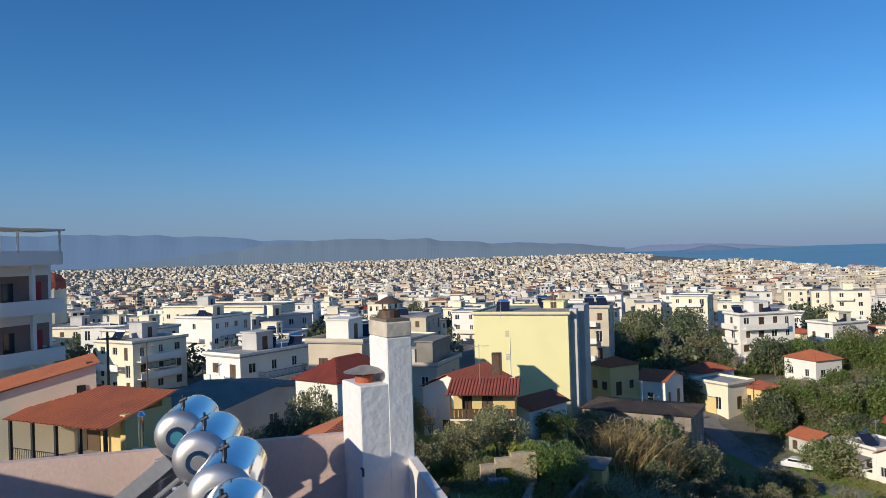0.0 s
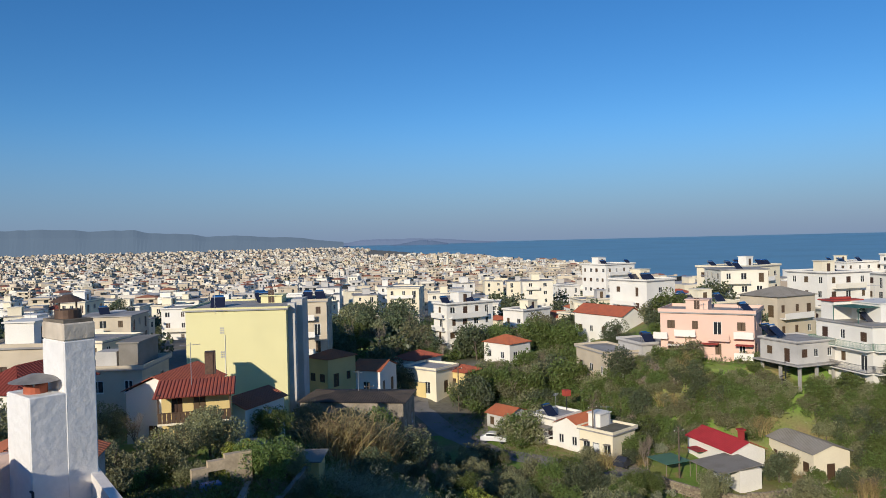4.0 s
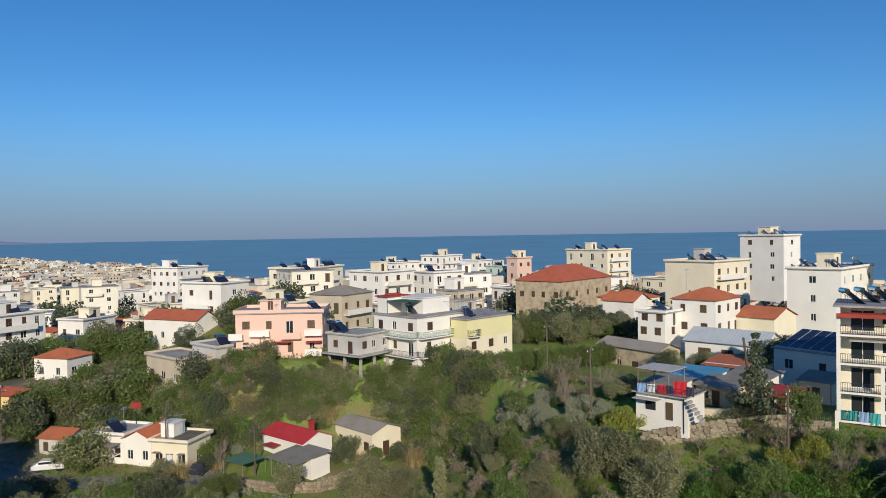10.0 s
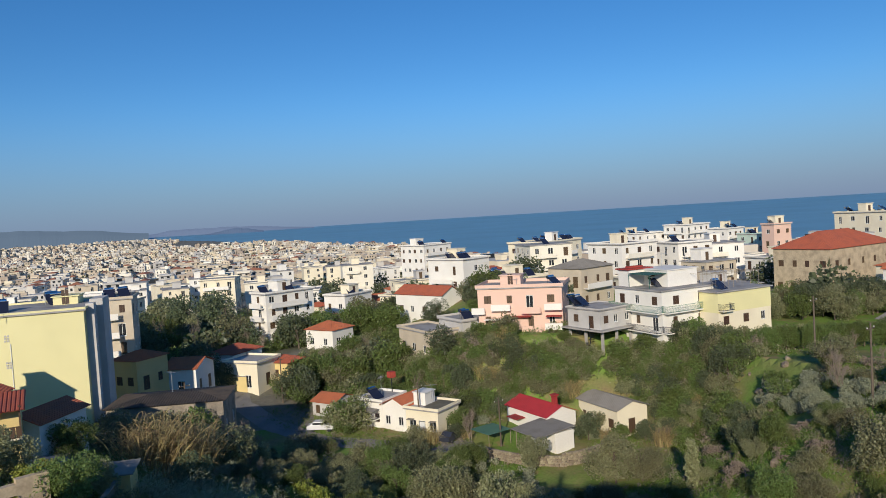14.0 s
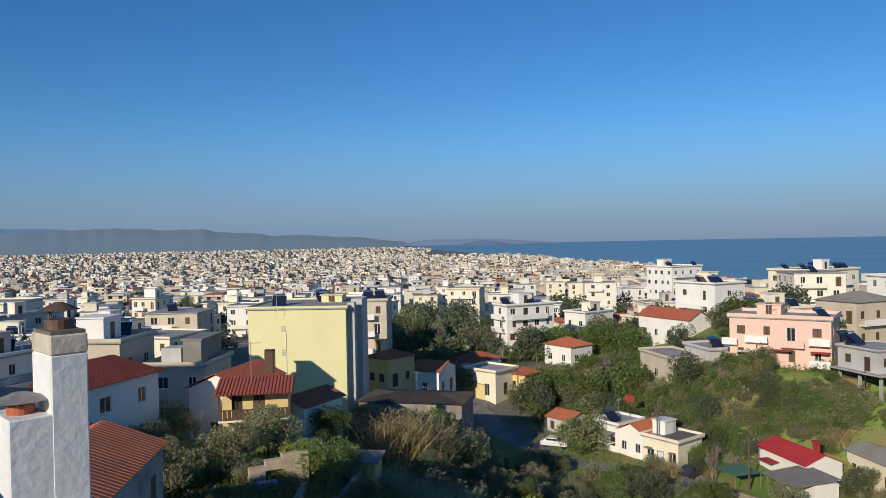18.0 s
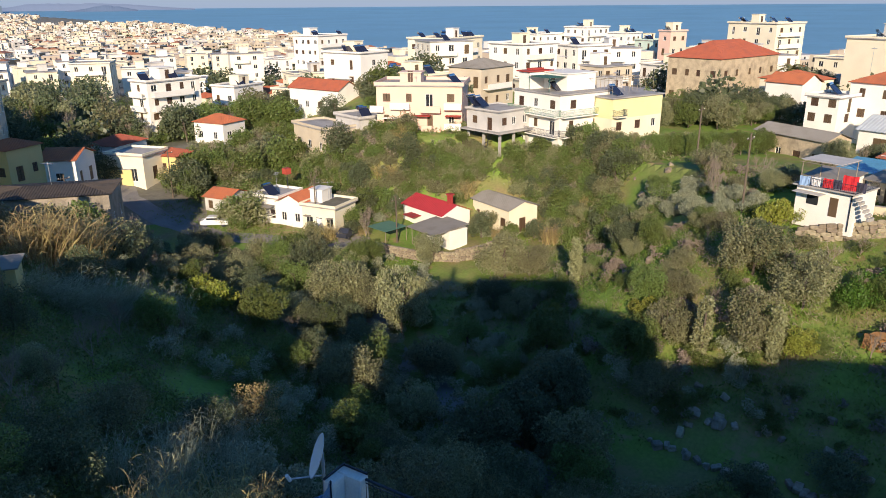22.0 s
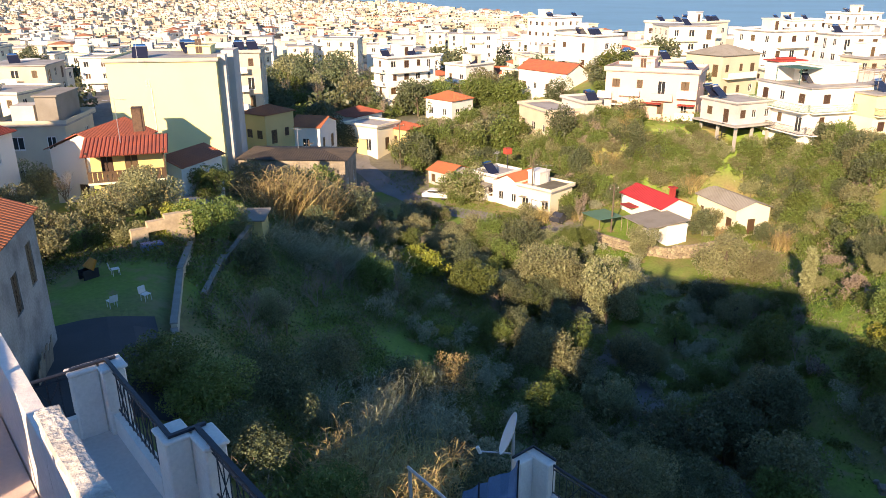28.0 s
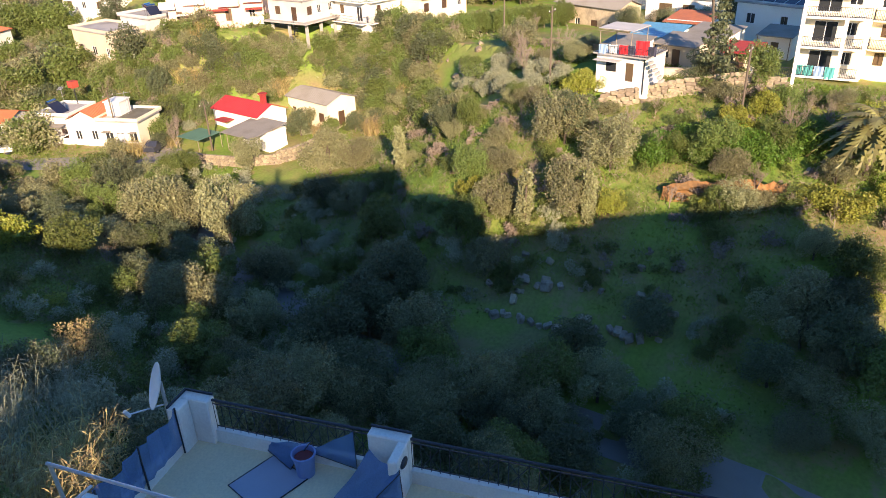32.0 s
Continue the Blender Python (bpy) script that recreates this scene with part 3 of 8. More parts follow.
for gx in range(6):
    for gy in range(4):
        p = (-4.6 + gx * 1.8, -4.4 + gy * 2.6)
        tube(bm, (*p, 9.2), (*p, 11.3), 0.03, n=4)
for gy in range(4):
    tube(bm, (-4.6, -4.4 + gy * 2.6, 11.3), (4.4, -4.4 + gy * 2.6, 11.3), 0.03, n=4)
for gx in range(6):
    tube(bm, (-4.6 + gx * 1.8, -4.4, 11.25), (-4.6 + gx * 1.8, 3.4, 11.25), 0.03, n=4)
part("pergola", bm, TWIG, yy, "bare wooden pergola on the roof")
# pink house
pk = house("apartment_house", "pink three-storey house with small solid balconies", 83.5, 93.0, 37.2, 9.0, 14.0, 10.2, 52, PINK, 3, 4, 2, category="apartment house", seed=21, pent=(0.5, 2.0, 3.0, 3.5, 1.6), parapet=0.5, heaters=1)
for zz in (3.2, 6.3):
    balcony(pk, "left", 9.0, 14.0, 7.4, 3.2, zz, 1.1, "solid", PINK)
    balcony(pk, "left", 9.0, 14.0, -0.9, 2.2, zz, 1.1, "solid", WHITE)
part("awning", boxes((-5.9, -1.9, 5.6, -4.52, 1.2, 5.7), (-5.95, -6.9, 5.6, -4.52, -4.4, 5.7)), REDTILE, pk, "faded red awning")
# grey house on stilts
gs = house("stilt_house", "grey rendered house raised on concrete stilts", 86.5, 79.0, 41.4, 8.0, 8.0, 3.2, 92, GREY, 1, 2, 3, heaters=2, sink=0.0, seed=31, parapet=0.2)
for q in ((-3.6, -4.0), (3.6, -4.0), (-3.6, 0), (3.6, 0), (-3.6, 4.0), (3.6, 4.0), (0, -4.0)):
    part("stilt", boxes((q[0] - 0.2, q[1] - 0.2, -4.2, q[0] + 0.2, q[1] + 0.2, -0.05)), CONCRETE, gs)
part("floor_slab", boxes((-5.0, -5.2, -0.25, 4.4, 4.8, -0.004)), CONCRETE, gs)
bm = bmesh.new()
for k in range(14):
    a = k * 0.55
    box(bm, -4.8 + 0.5 * math.cos(a) - 0.2, -2.2 + 0.5 * math.sin(a) - 0.25, -3.4 + k * 0.26, -4.8 + 0.5 * math.cos(a) + 0.2, -2.2 + 0.5 * math.sin(a) + 0.25, -3.36 + k * 0.26)
tube(bm, (-4.8, -2.2, -4), (-4.8, -2.2, 1.2), 0.06)
part("spiral_stair", bm, IRON, gs, "dark iron spiral stair")
gs.scale = (0.86, 0.86, 0.9)

RUINSTONE = material("sooty_stone", (0.34, 0.29, 0.23), tint=(0.16, 0.14, 0.11), vary=0.25, scale=0.6, fine=6, bump=0.6)
HOUSES = (
    # name, label, x, y, base, w, d, h, heading, wall, storeys, left, right, roof, rise, heaters, style, seed
    ("apartment_block", "white four-storey block with long balconies", 63.5, 147.5, 35.1, 12.0, 5.5, 10.8, 80, WHITE, 4, 1, 4, "flat", 0, 2, "mix", 41),
    ("villa", "old stone villa with a red hipped roof", 154.8, 75.8, 40.0, 22.8, 12.0, 9.0, 95, STONE, 2, 4, 5, "hip", 3.2, 0, "shutter", 42),
    ("townhouse", "white house with red tiles and stone-edged windows", 127.3, 35.7, 42.2, 9.5, 7.6, 6.0, 100, WHITE, 2, 2, 3, "hip", 1.8, 0, "shutter", 43),
    ("townhouse", "white side wing with brown shutters", 121.0, 41.6, 41.6, 6.0, 5.0, 4.6, 100, WHITE, 2, 2, 1, "flat", 0, 1, "shutter", 44),
    ("cottage", "long stone cottage with a grey weathered roof", 106.0, 40.0, 38.4, 5.0, 11.5, 4.0, 110, STONE, 1, 4, 1, "gable", 1.0, 0, "mix", 46),
    ("cottage", "white cottage with concrete roof beside the ravine", 56.5, 96.5, 29.0, 5.5, 4.4, 3.9, 70, WHITE, 1, 2, 1, "flat", 0, 1, "mix", 47),
    ("cottage", "pale yellow flat-roofed cottage with a roof hut", 59.6, 87.6, 28.8, 5.4, 5.6, 3.7, 70, CREAM, 1, 3, 1, "flat", 0, 0, "glass", 48),
    ("cottage", "white cottage with a small red tile roof", 58.0, 92.4, 28.9, 5.5, 4.3, 3.7, 70, WHITE, 1, 2, 1, "gablex", 1.2, 0, "glass", 49),
    ("cottage", "low dark cottage with a clay tile roof", 52.0, 103.8, 29.6, 5.0, 4.4, 2.7, 70, GREY, 1, 2, 1, "gable", 1.0, 0, "mix", 50),
    ("cottage", "cream cottage with grey sheet roof and three windows", 78.9, 70.6, 28.6, 5.2, 8.6, 3.6, 100, CREAM, 1, 3, 1, "gable", 1.0, 0, "shutter", 51),
    ("ruined_house", "derelict stone house with broken windows and dark roof", 25.2, 94.4, 34.6, 7.6, 13.6, 4.8, 30, RUINSTONE, 1, 6, 2, "hip", 0.6, 0, "mix", 52),
    ("cottage", "white house with a bright red tile roof", 88.6, 129.1, 39.0, 6.0, 14.0, 4.6, 80, WHITE, 1, 4, 1, "gable", 1.8, 0, "mix", 53),
    ("cottage", "small red-roofed house beside the yellow block", 26.5, 116.0, 37.0, 6.0, 5.0, 4.6, 60, OCHRE, 1, 2, 2, "hip", 1.1, 0, "shutter", 54),
    ("cottage", "white cottage with a red gable roof", 34.0, 117.0, 35.0, 7.0, 5.0, 4.0, 40, WHITE, 1, 1, 2, "gable", 1.3, 0, "mix", 55),
    ("cottage", "low cream cottage at the road wall", 46.0, 122.0, 33.0, 6.0, 7.0, 4.2, 60, CREAM, 1, 2, 1, "flat", 0, 0, "mix", 56),
    ("cottage", "ochre hut with a clay tile roof", 51.5, 121.0, 33.0, 5.0, 5.0, 3.4, 60, OCHRE, 1, 1, 1, "hip", 1.0, 0, "shutter", 57),
    ("cottage", "white house under a red hipped roof", 47.5, 134.0, 33.2, 8.0, 6.0, 4.0, 60, WHITE, 1, 2, 1, "hip", 1.3, 0, "mix", 58),
    ("chapel", "small ochre chapel with a tiled roof", 55.0, 190.0, 28.0, 9.0, 7.0, 5.0, 60, OCHRE, 1, 1, 1, "gablex", 2.0, 0, "shutter", 59),
    ("cottage", "grey low house beside the pink one", 78.5, 103.4, 37.0, 6.0, 7.8, 4.6, 95, GREY, 1, 2, 1, "flat", 0, 2, "mix", 60),
    ("cottage", "cream stone cottage above the slope", 73.0, 107.0, 35.8, 6.0, 11.0, 4.4, 95, BEIGE, 1, 3, 1, "flat", 0, 0, "mix", 61),
    ("apartment_house", "yellow-walled house with rooftop heaters", 103.5, 119.3, 38.8, 9.0, 14.5, 7.2, 95, CREAM, 2, 0, 2, "flat", 0, 6, "mix", 62),
    ("apartment_block", "beige apartment block with solid balconies", 143.3, 149.3, 37.0, 18.0, 12.0, 14.0, 80, CREAM, 4, 3, 5, "flat", 0, 5, "mix", 63),
    ("apartment_block", "pale plain apartment block", 110.0, 146.0, 38.0, 9.6, 12.0, 11.0, 80, WHITE, 3, 2, 1, "flat", 0, 4, "mix", 64),
    ("apartment_block", "white upper apartment block", 152.2, 221.2, 36.0, 14.0, 12.0, 13.6, 80, WHITE, 4, 4, 4, "flat", 0, 3, "mix", 65),
    ("apartment_house", "grey house with a red tile roof and veranda", 106.0, 101.0, 41.0, 10.0, 8.0, 7.4, 85, BEIGE, 2, 3, 3, "hip", 1.5, 0, "mix", 66),
    ("apartment_block", "white seaside apartment block", 232.6, 188.8, 36.0, 16.0, 13.0, 12.3, 95, WHITE, 4, 4, 4, "flat", 0, 4, "mix", 67),
    ("apartment_block", "tall white apartment block with balconies", 242.3, 173.7, 36.0, 13.0, 11.0, 14.8, 95, WHITE, 5, 3, 4, "flat", 0, 3, "mix", 68),
    ("apartment_block", "white apartment block with awnings", 239.7, 155.1, 36.0, 9.0, 8.0, 13.1, 95, WHITE, 4, 2, 3, "flat", 0, 3, "mix", 69),
    ("apartment_block", "pale green apartment block", 235.0, 141.5, 38.0, 7.0, 8.0, 9.2, 100, material("mint_paint", (0.55, 0.68, 0.58), vary=0.05), 3, 2, 2, "flat", 0, 2, "mix", 70),
    ("apartment_block", "narrow peach apartment block", 219.4, 124.5, 40.0, 7.0, 5.0, 11.0, 105, PINK, 3, 1, 2, "flat", 0, 1, "mix", 71),
    ("apartment_block", "cream apartment block with side balconies", 219.4, 95.3, 38.0, 12.0, 16.4, 15.8, 105, CREAM, 5, 4, 3, "flat", 0, 5, "mix", 72),
    ("apartment_block", "wide cream apartment house with blank end", 168.0, 46.8, 42.0, 15.0, 12.0, 10.8, 105, CREAM, 3, 0, 4, "flat", 0, 6, "mix", 73),
    ("cottage", "white house with red tile roof", 138.5, 54.5, 41.5, 6.0, 7.0, 4.6, 100, WHITE, 1, 2, 1, "gable", 1.6, 0, "mix", 74),
    ("apartment_block", "tall white block against the sea", 211.6, 42.4, 45.0, 8.0, 12.6, 12.8, 110, WHITE, 4, 2, 1, "flat", 0, 5, "mix", 75),
    ("apartment_block", "long white block with rooftop heaters", 151.0, 19.8, 42.5, 18.0, 9.0, 10.0, 100, WHITE, 3, 1, 4, "flat", 0, 7, "glass", 76),
    ("apartment_block", "beige tower block with balconies", 157.5, 4.0, 45.0, 14.0, 9.0, 14.2, 110, CREAM, 5, 2, 3, "flat", 0, 3, "mix", 77),
    ("cottage", "red-roofed house between white walls", 132.7, 27.3, 39.8, 7.8, 6.7, 5.2, 105, CREAM, 1, 1, 1, "gable", 1.6, 0, "mix", 79),
    ("cottage", "long cottage under an orange-red tile roof", 76.0, 152.5, 33.0, 8.0, 6.0, 4.7, 70, CREAM, 1, 2, 2, "gable", 1.5, 0, "mix", 101),
    ("cottage", "low white cottage under a wide red tile roof", 65.5, 130.5, 35.5, 6.0, 7.0, 3.8, 70, WHITE, 1, 2, 2, "hip", 1.4, 0, "mix", 102),
    ("townhouse", "white angular house with outside stair", 90.5, 168.5, 33.0, 10.5, 7.0, 8.3, 70, WHITE, 2, 2, 3, "flat", 0, 1, "mix", 103),
    ("cottage", "narrow cream house with a small red roof", 84.5, 174.0, 33.0, 5.0, 5.0, 5.6, 70, CREAM, 2, 1, 1, "hip", 1.0, 0, "mix", 104),
    ("townhouse", "plain cream house with a stair hut", 96.0, 150.0, 35.0, 9.0, 8.0, 6.4, 75, CREAM, 2, 2, 2, "flat", 0, 2, "mix", 105),
    ("cottage", "faded ochre cottage at the road bend", 57.0, 166.0, 32.5, 7.0, 6.0, 4.4, 65, OCHRE, 1, 2, 2, "hip", 1.3, 0, "shutter", 106),
    # left side of the town
    ("townhouse", "white and blue-shuttered town house", -52.8, 126.6, 38.0, 10.9, 9.6, 8.6, 30, CREAM, 3, 3, 3, "flat", 0, 1, "mix", 81),
    ("apartment_block", "plain white building with few windows", -53.8, 169.6, 37.0, 13.0, 10.5, 10.0, 25, WHITE, 3, 1, 4, "flat", 0, 3, "glass", 82),
    ("school", "long white school with rows of windows", -59.1, 200.0, 35.5, 15.0, 32.0, 12.0, 20, CREAM, 3, 10, 4, "flat", 0, 0, "glass", 83),
    ("townhouse", "white house with pale blue flat roofs", -25.0, 102.1, 41.0, 15.4, 7.0, 6.3, 35, WHITE, 2, 2, 4, "flat", 0, 3, "mix", 84),
    ("townhouse", "cream house with stained wall and dishes", -11.5, 88.0, 42.0, 8.0, 7.0, 8.0, 20, BEIGE, 2, 2, 2, "flat", 0, 1, "mix", 85),
    ("cottage", "white cottage under dark red ribbed tiles", -9.0, 66.0, 43.0, 8.0, 5.0, 6.3, 35, WHITE, 2, 2, 2, "hip", 1.7, 0, "glass", 86),
    ("townhouse", "grey-beige house with sheet-metal roof room", -2.8, 87.5, 40.5, 8.0, 6.4, 6.6, 20, BEIGE, 2, 2, 2, "flat", 0, 1, "glass", 87),
    ("cottage", "white cottage with brick chimney and red roof", 2.0, 74.5, 41.5, 8.0, 5.6, 5.3, 30, WHITE, 1, 1, 2, "gablex", 1.4, 0, "mix", 88),
    ("shed", "long low stone shed with dark roof", -20.0, 70.0, 43.5, 14.0, 9.0, 3.6, 30, GREY, 1, 2, 3, "gable", 1.0, 0, "mix", 89),
    ("cottage", "white outhouse with a tiled lean-to", 8.4, 72.5, 41.6, 6.0, 4.0, 3.2, 45, WHITE, 1, 1, 1, "gablex", 0.9, 0, "mix", 90),
)
GREYROOF = material("grey_sheet_roof", (0.27, 0.25, 0.22), tint=(0.17, 0.15, 0.12), vary=0.15, scale=0.5)
DARKRED = material("dark_red_tile", (0.26, 0.05, 0.035), vary=0.2, scale=0.6, fine=9)
built = {}
for nm, lab, x, y, zb, w, d, h, th, wall, st, lf, rt, rf, rise, nh, sty, sd in HOUSES:
    rm = None
    if "grey" in lab and rf != "flat" or "dark roof" in lab:
        rm = GREYROOF
    elif "dark red" in lab:
        rm = DARKRED
    built[sd] = house(nm, lab, x, y, zb, w, d, h, th, wall, st, lf, rt, rf, rm, rise, nh, None, sty, seed=sd, category=nm.replace("_", " "))
for sd, w, d, h, st in ((41, 12.0, 5.5, 10.8, 4), (63, 18, 12, 14, 4), (65, 14, 12, 13.6, 4), (67, 16, 13, 12.3, 4), (68, 13, 11, 14.8, 5), (69, 9, 8, 13.1, 4), (72, 12, 16.4, 15.8, 5), (73, 15, 12, 10.8, 3), (77, 14, 9, 14.2, 5), (66, 10, 8, 7.4, 2), (81, 10.9, 9.6, 8.6, 3)):
    for k in range(1, st):
        balcony(built[sd], "right", w, d, 0.6, w * 0.75, k * h / st, 1.2, "solid", WHITE)
        if sd in (41, 68, 77):
            balcony(built[sd], "left", w, d, 0.5, d * 0.8, k * h / st, 1.0, "solid", WHITE)
part("roof_room", boxes((-3.0, -2.4, 6.8, 3.0, -0.4, 9.3), (-3.2, -2.6, 9.3, 3.2, -0.2, 9.45)), GREYROOF, built[87], "grey sheet-metal roof room")
part("roof_room", boxes((-2.6, 0.0, 6.804, -0.2, 2.2, 8.4)), GREY, built[87])


def hut(root, w, d, h, r_):
    """Stair hut on a flat roof with a door and a thin overhanging slab."""
    x, y = r_.uniform(-0.2, 0.2) * w, r_.uniform(-0.1, 0.25) * d
    a, b = r_.uniform(1.2, 1.9), r_.uniform(1.2, 1.8)
    top = h + r_.uniform(2.2, 2.7)
    part("stair_hut", boxes((x - a, y - b, h + 0.05, x + a, y + b, top), (x - a - 0.2, y - b - 0.2, top, x + a + 0.2, y + b + 0.2, top + 0.14)), r_.choice((WHITE, CREAM, GREY, CREAM)), root)
    part("hut_door", boxes((x - 0.45, y - b - 0.03, h + 0.1, x + 0.45, y - b - 0.004, h + 2.0)), SHUTTER, root)


hr = pick(611)
for row in HOUSES:
    if row[13] == "flat" and row[7] > 5.5 and row[-1] not in (48, 52, 87, 47):
        hut(built[row[-1]], row[5], row[6], row[7], hr)
        if row[7] > 5.5 and row[-1] in (81, 82, 84, 85, 103, 105, 62, 64, 66):
            balcony(built[row[-1]], "right", row[5], row[6], row[5] * 0.2, row[5] * 0.5, row[7] * 0.5, 1.2, IRON, WHITE)
            balcony(built[row[-1]], "left", row[5], row[6], row[6] * 0.15, row[6] * 0.6, row[7] * 0.5, 1.2, "solid", WHITE)
# small fittings of the cottages and the pink house
for a, b in ((-2.5, -1.6), (1.3, 2.3)):
    part("awning", boxes((-3.45, a, 2.35, -2.706, b, 2.42)), GREYROOF, built[48])
part("door", boxes((-2.75, -0.5, 0.1, -2.703, 0.4, 2.1)), FRAMEW, built[48])
part("roof_slab", boxes((-2.7, -2.8, 3.91, 2.6, 0.4, 4.0)), material("mossy_screed", (0.17, 0.16, 0.12), vary=0.25, scale=0.6), built[48], "dark mossy roof slab")
balcony(built[47], "left", 5.5, 4.4, 0.4, 3.4, 1.6, 1.2, IRON, WHITE)
part("lean_to", boxes((-4.0, -1.8, 3.3, -2.76, 1.6, 3.38)), GREYROOF, built[47], at=pose(0, 0, 0, 0, -6, 0))
for k in range(3):
    balcony(pk, "left", 9.0, 14.0, 11.2, 2.8, 0.4 + k * 3.2, 1.2, "solid", WHITE)
    balcony(pk, "left", 9.0, 14.0, 2.4, 3.2, 0.4 + k * 3.2, 1.1, "solid", WHITE)
part("awning", boxes((-6.0, 2.6, 5.2, -4.66, 5.8, 5.28)), WHITE, pk, "white awning", at=pose(0, 0, 0, 0, 0, 0))
part("awning", boxes((-6.3, -6.4, 2.5, -4.66, -3.4, 2.62)), REDTILE, pk, "dark red awning")
RUINROOF = material("sooty_tiles", (0.085, 0.065, 0.05), tint=(0.04, 0.035, 0.03), vary=0.25, scale=0.6)
for c in built[52].children:
    if c.name.startswith("roof"):
        c.data.materials[0] = RUINROOF
# HOUSEEND

# ---- the building that the camera stands on ----
N = pose(0, 0, 0, 0, 0, 13.5)
LILAC = material("weathered_white_plaster", (0.85, 0.79, 0.73), tint=(0.52, 0.50, 0.50), vary=0.10, scale=0.9, fine=22, bump=0.3)
SCREED = material("painted_screed", (0.62, 0.57, 0.53), tint=(0.36, 0.35, 0.36), vary=0.10, scale=0.5, fine=18)
FLAKY = material("flaking_coping", (0.66, 0.62, 0.56), tint=(0.26, 0.24, 0.22), vary=0.3, scale=6, fine=30, bump=0.8)
SAND = material("sand_floor_paint", (0.88, 0.69, 0.46), tint=(0.74, 0.57, 0.38), vary=0.12, scale=0.7, fine=26, bump=0.15)
MESHBLUE = material("blue_netting", (0.07, 0.27, 0.52), rough=0.6, vary=0.15, scale=1.5, fine=40, through_light=0.3)
net_nodes = MESHBLUE.node_tree
sieve, holes_ = net_nodes.nodes.new("ShaderNodeMixShader"), net_nodes.nodes.new("ShaderNodeBsdfTransparent")
solid_ = net_nodes.nodes["Material Output"].inputs[0].links[0].from_socket
sieve.inputs[0].default_value = 0.42
net_nodes.links.new(solid_, sieve.inputs[1])
net_nodes.links.new(holes_.outputs[0], sieve.inputs[2])
net_nodes.links.new(sieve.outputs[0], net_nodes.nodes["Material Output"].inputs[0])
BUCKET = material("pale_blue_plastic", (0.14, 0.26, 0.50), rough=0.4, vary=0.05)
own = thing("apartment_building", N, "pink and white stepped apartment building with roof terraces", "building")
part("body", boxes((-8.0, -13.0, 38.0, 1.44, 7.88, 57.2)), PALEPINK, own)
part("roof_floor", boxes((-7.9, 0.5, 57.204, 1.34, 7.78, 57.25)), PALEPINK, own, "dusty pink roof terrace floor")
part("back_parapet", boxes((-8.0, 7.78, 57.204, 1.44, 7.88, 58.12)), PALEPINK, own, "pink back parapet")
part("side_parapet", boxes((1.35, 5.4, 57.204, 1.44, 7.776, 57.9), (1.35, 0.5, 57.204, 1.44, 5.396, 58.06)), LILAC, own, "white side parapet")
bm = bmesh.new()
rr = pick(5)
prev = None
for k in range(51):
    y = 0.5 + k * 4.896 / 50
    row = [bm.verts.new((x + rr.uniform(-0.006, 0.006), y, 58.064 + h + rr.uniform(-0.004, 0.008))) for x, h in ((1.335, 0.0), (1.345, 0.03), (1.40, 0.04), (1.45, 0.028), (1.458, 0.0))]
    if prev:
        for j in range(4):
            bm.faces.new((prev[j], prev[j + 1], row[j + 1], row[j]))
    prev = row
part("coping", bm, FLAKY, own, "flaking concrete coping")
part("platform", boxes((-8.0, -13.0, 57.2, 1.30, 0.45, 58.3)), PALEPINK, own)
# balcony below
part("balcony_floor", boxes((1.445, 3.0, 53.9, 3.0, 11.7, 54.1), (3.004, 3.0, 53.9, 3.34, 9.3, 54.1)), SCREED, own, "grey painted balcony floor")
part("balcony_underside", boxes((1.445, 3.0, 51.2, 3.3, 9.2, 53.896)), LILAC, own)
low = 54.42
posts = ((2.95, 11.45, 3.25, 11.8), (2.58, 11.62, 2.946, 11.8), (3.0, 9.25, 3.3, 9.62), (3.3, 8.85, 3.56, 9.30), (3.3, 6.55, 3.56, 6.95))
for a, b, c, d in posts:
    part("post", boxes((a, b, 53.9, c, d, 55.08), bevel=0.02), LILAC, own, "white rendered post")
    part("post_cap", boxes((a - 0.03, b - 0.03, 55.08, c + 0.03, d + 0.03, 55.13), bevel=0.015), LILAC, own)
for a, b, c, d in ((3.0, 9.62, 3.14, 11.45), (3.3, 6.95, 3.44, 8.85), (3.3, 3.0, 3.44, 6.55), (1.7, 11.66, 2.58, 11.8), (3.146, 9.25, 3.3, 9.36)):
    part("low_wall", boxes((a, b, 53.9, c, d, low)), LILAC, own)


def twist_rail(name, a, b, z0, z1, root):
    """Iron rail with crossed bars between two posts, and a flat handrail."""
    a, b = Vector(a), Vector(b)
    r = part(name, tube(bmesh.new(), (a.x, a.y, z1), (b.x, b.y, z1), 0.026, n=6), IRON, root, "dark blue iron railing")
    for z in (z0 + 0.05, z1 - 0.08):
        part("crossbar", tube(bmesh.new(), (a.x, a.y, z), (b.x, b.y, z), 0.012, n=5), IRON, r)
    n = max(2, round((b - a).length / 0.16))
    upright = mesh_of(tube(bmesh.new(), (0, 0, 0), (0, 0, z1 - z0 - 0.03), 0.008, n=4), "bar", IRON)
    for k in range(n + 1):
        p = a.lerp(b, k / n)
        part("bar", upright, None, r, at=pose(p.x, p.y, z0))
    for k in range(0, n - 1, 3):
        p, q = a.lerp(b, k / n), a.lerp(b, (k + 2) / n)
        part("bar", tube(bmesh.new(), (p.x, p.y, z0 + 0.05), (q.x, q.y, z1 - 0.1), 0.008, n=4), IRON, r)
        part("bar", tube(bmesh.new(), (q.x, q.y, z0 + 0.05), (p.x, p.y, z1 - 0.1), 0.008, n=4), IRON, r)


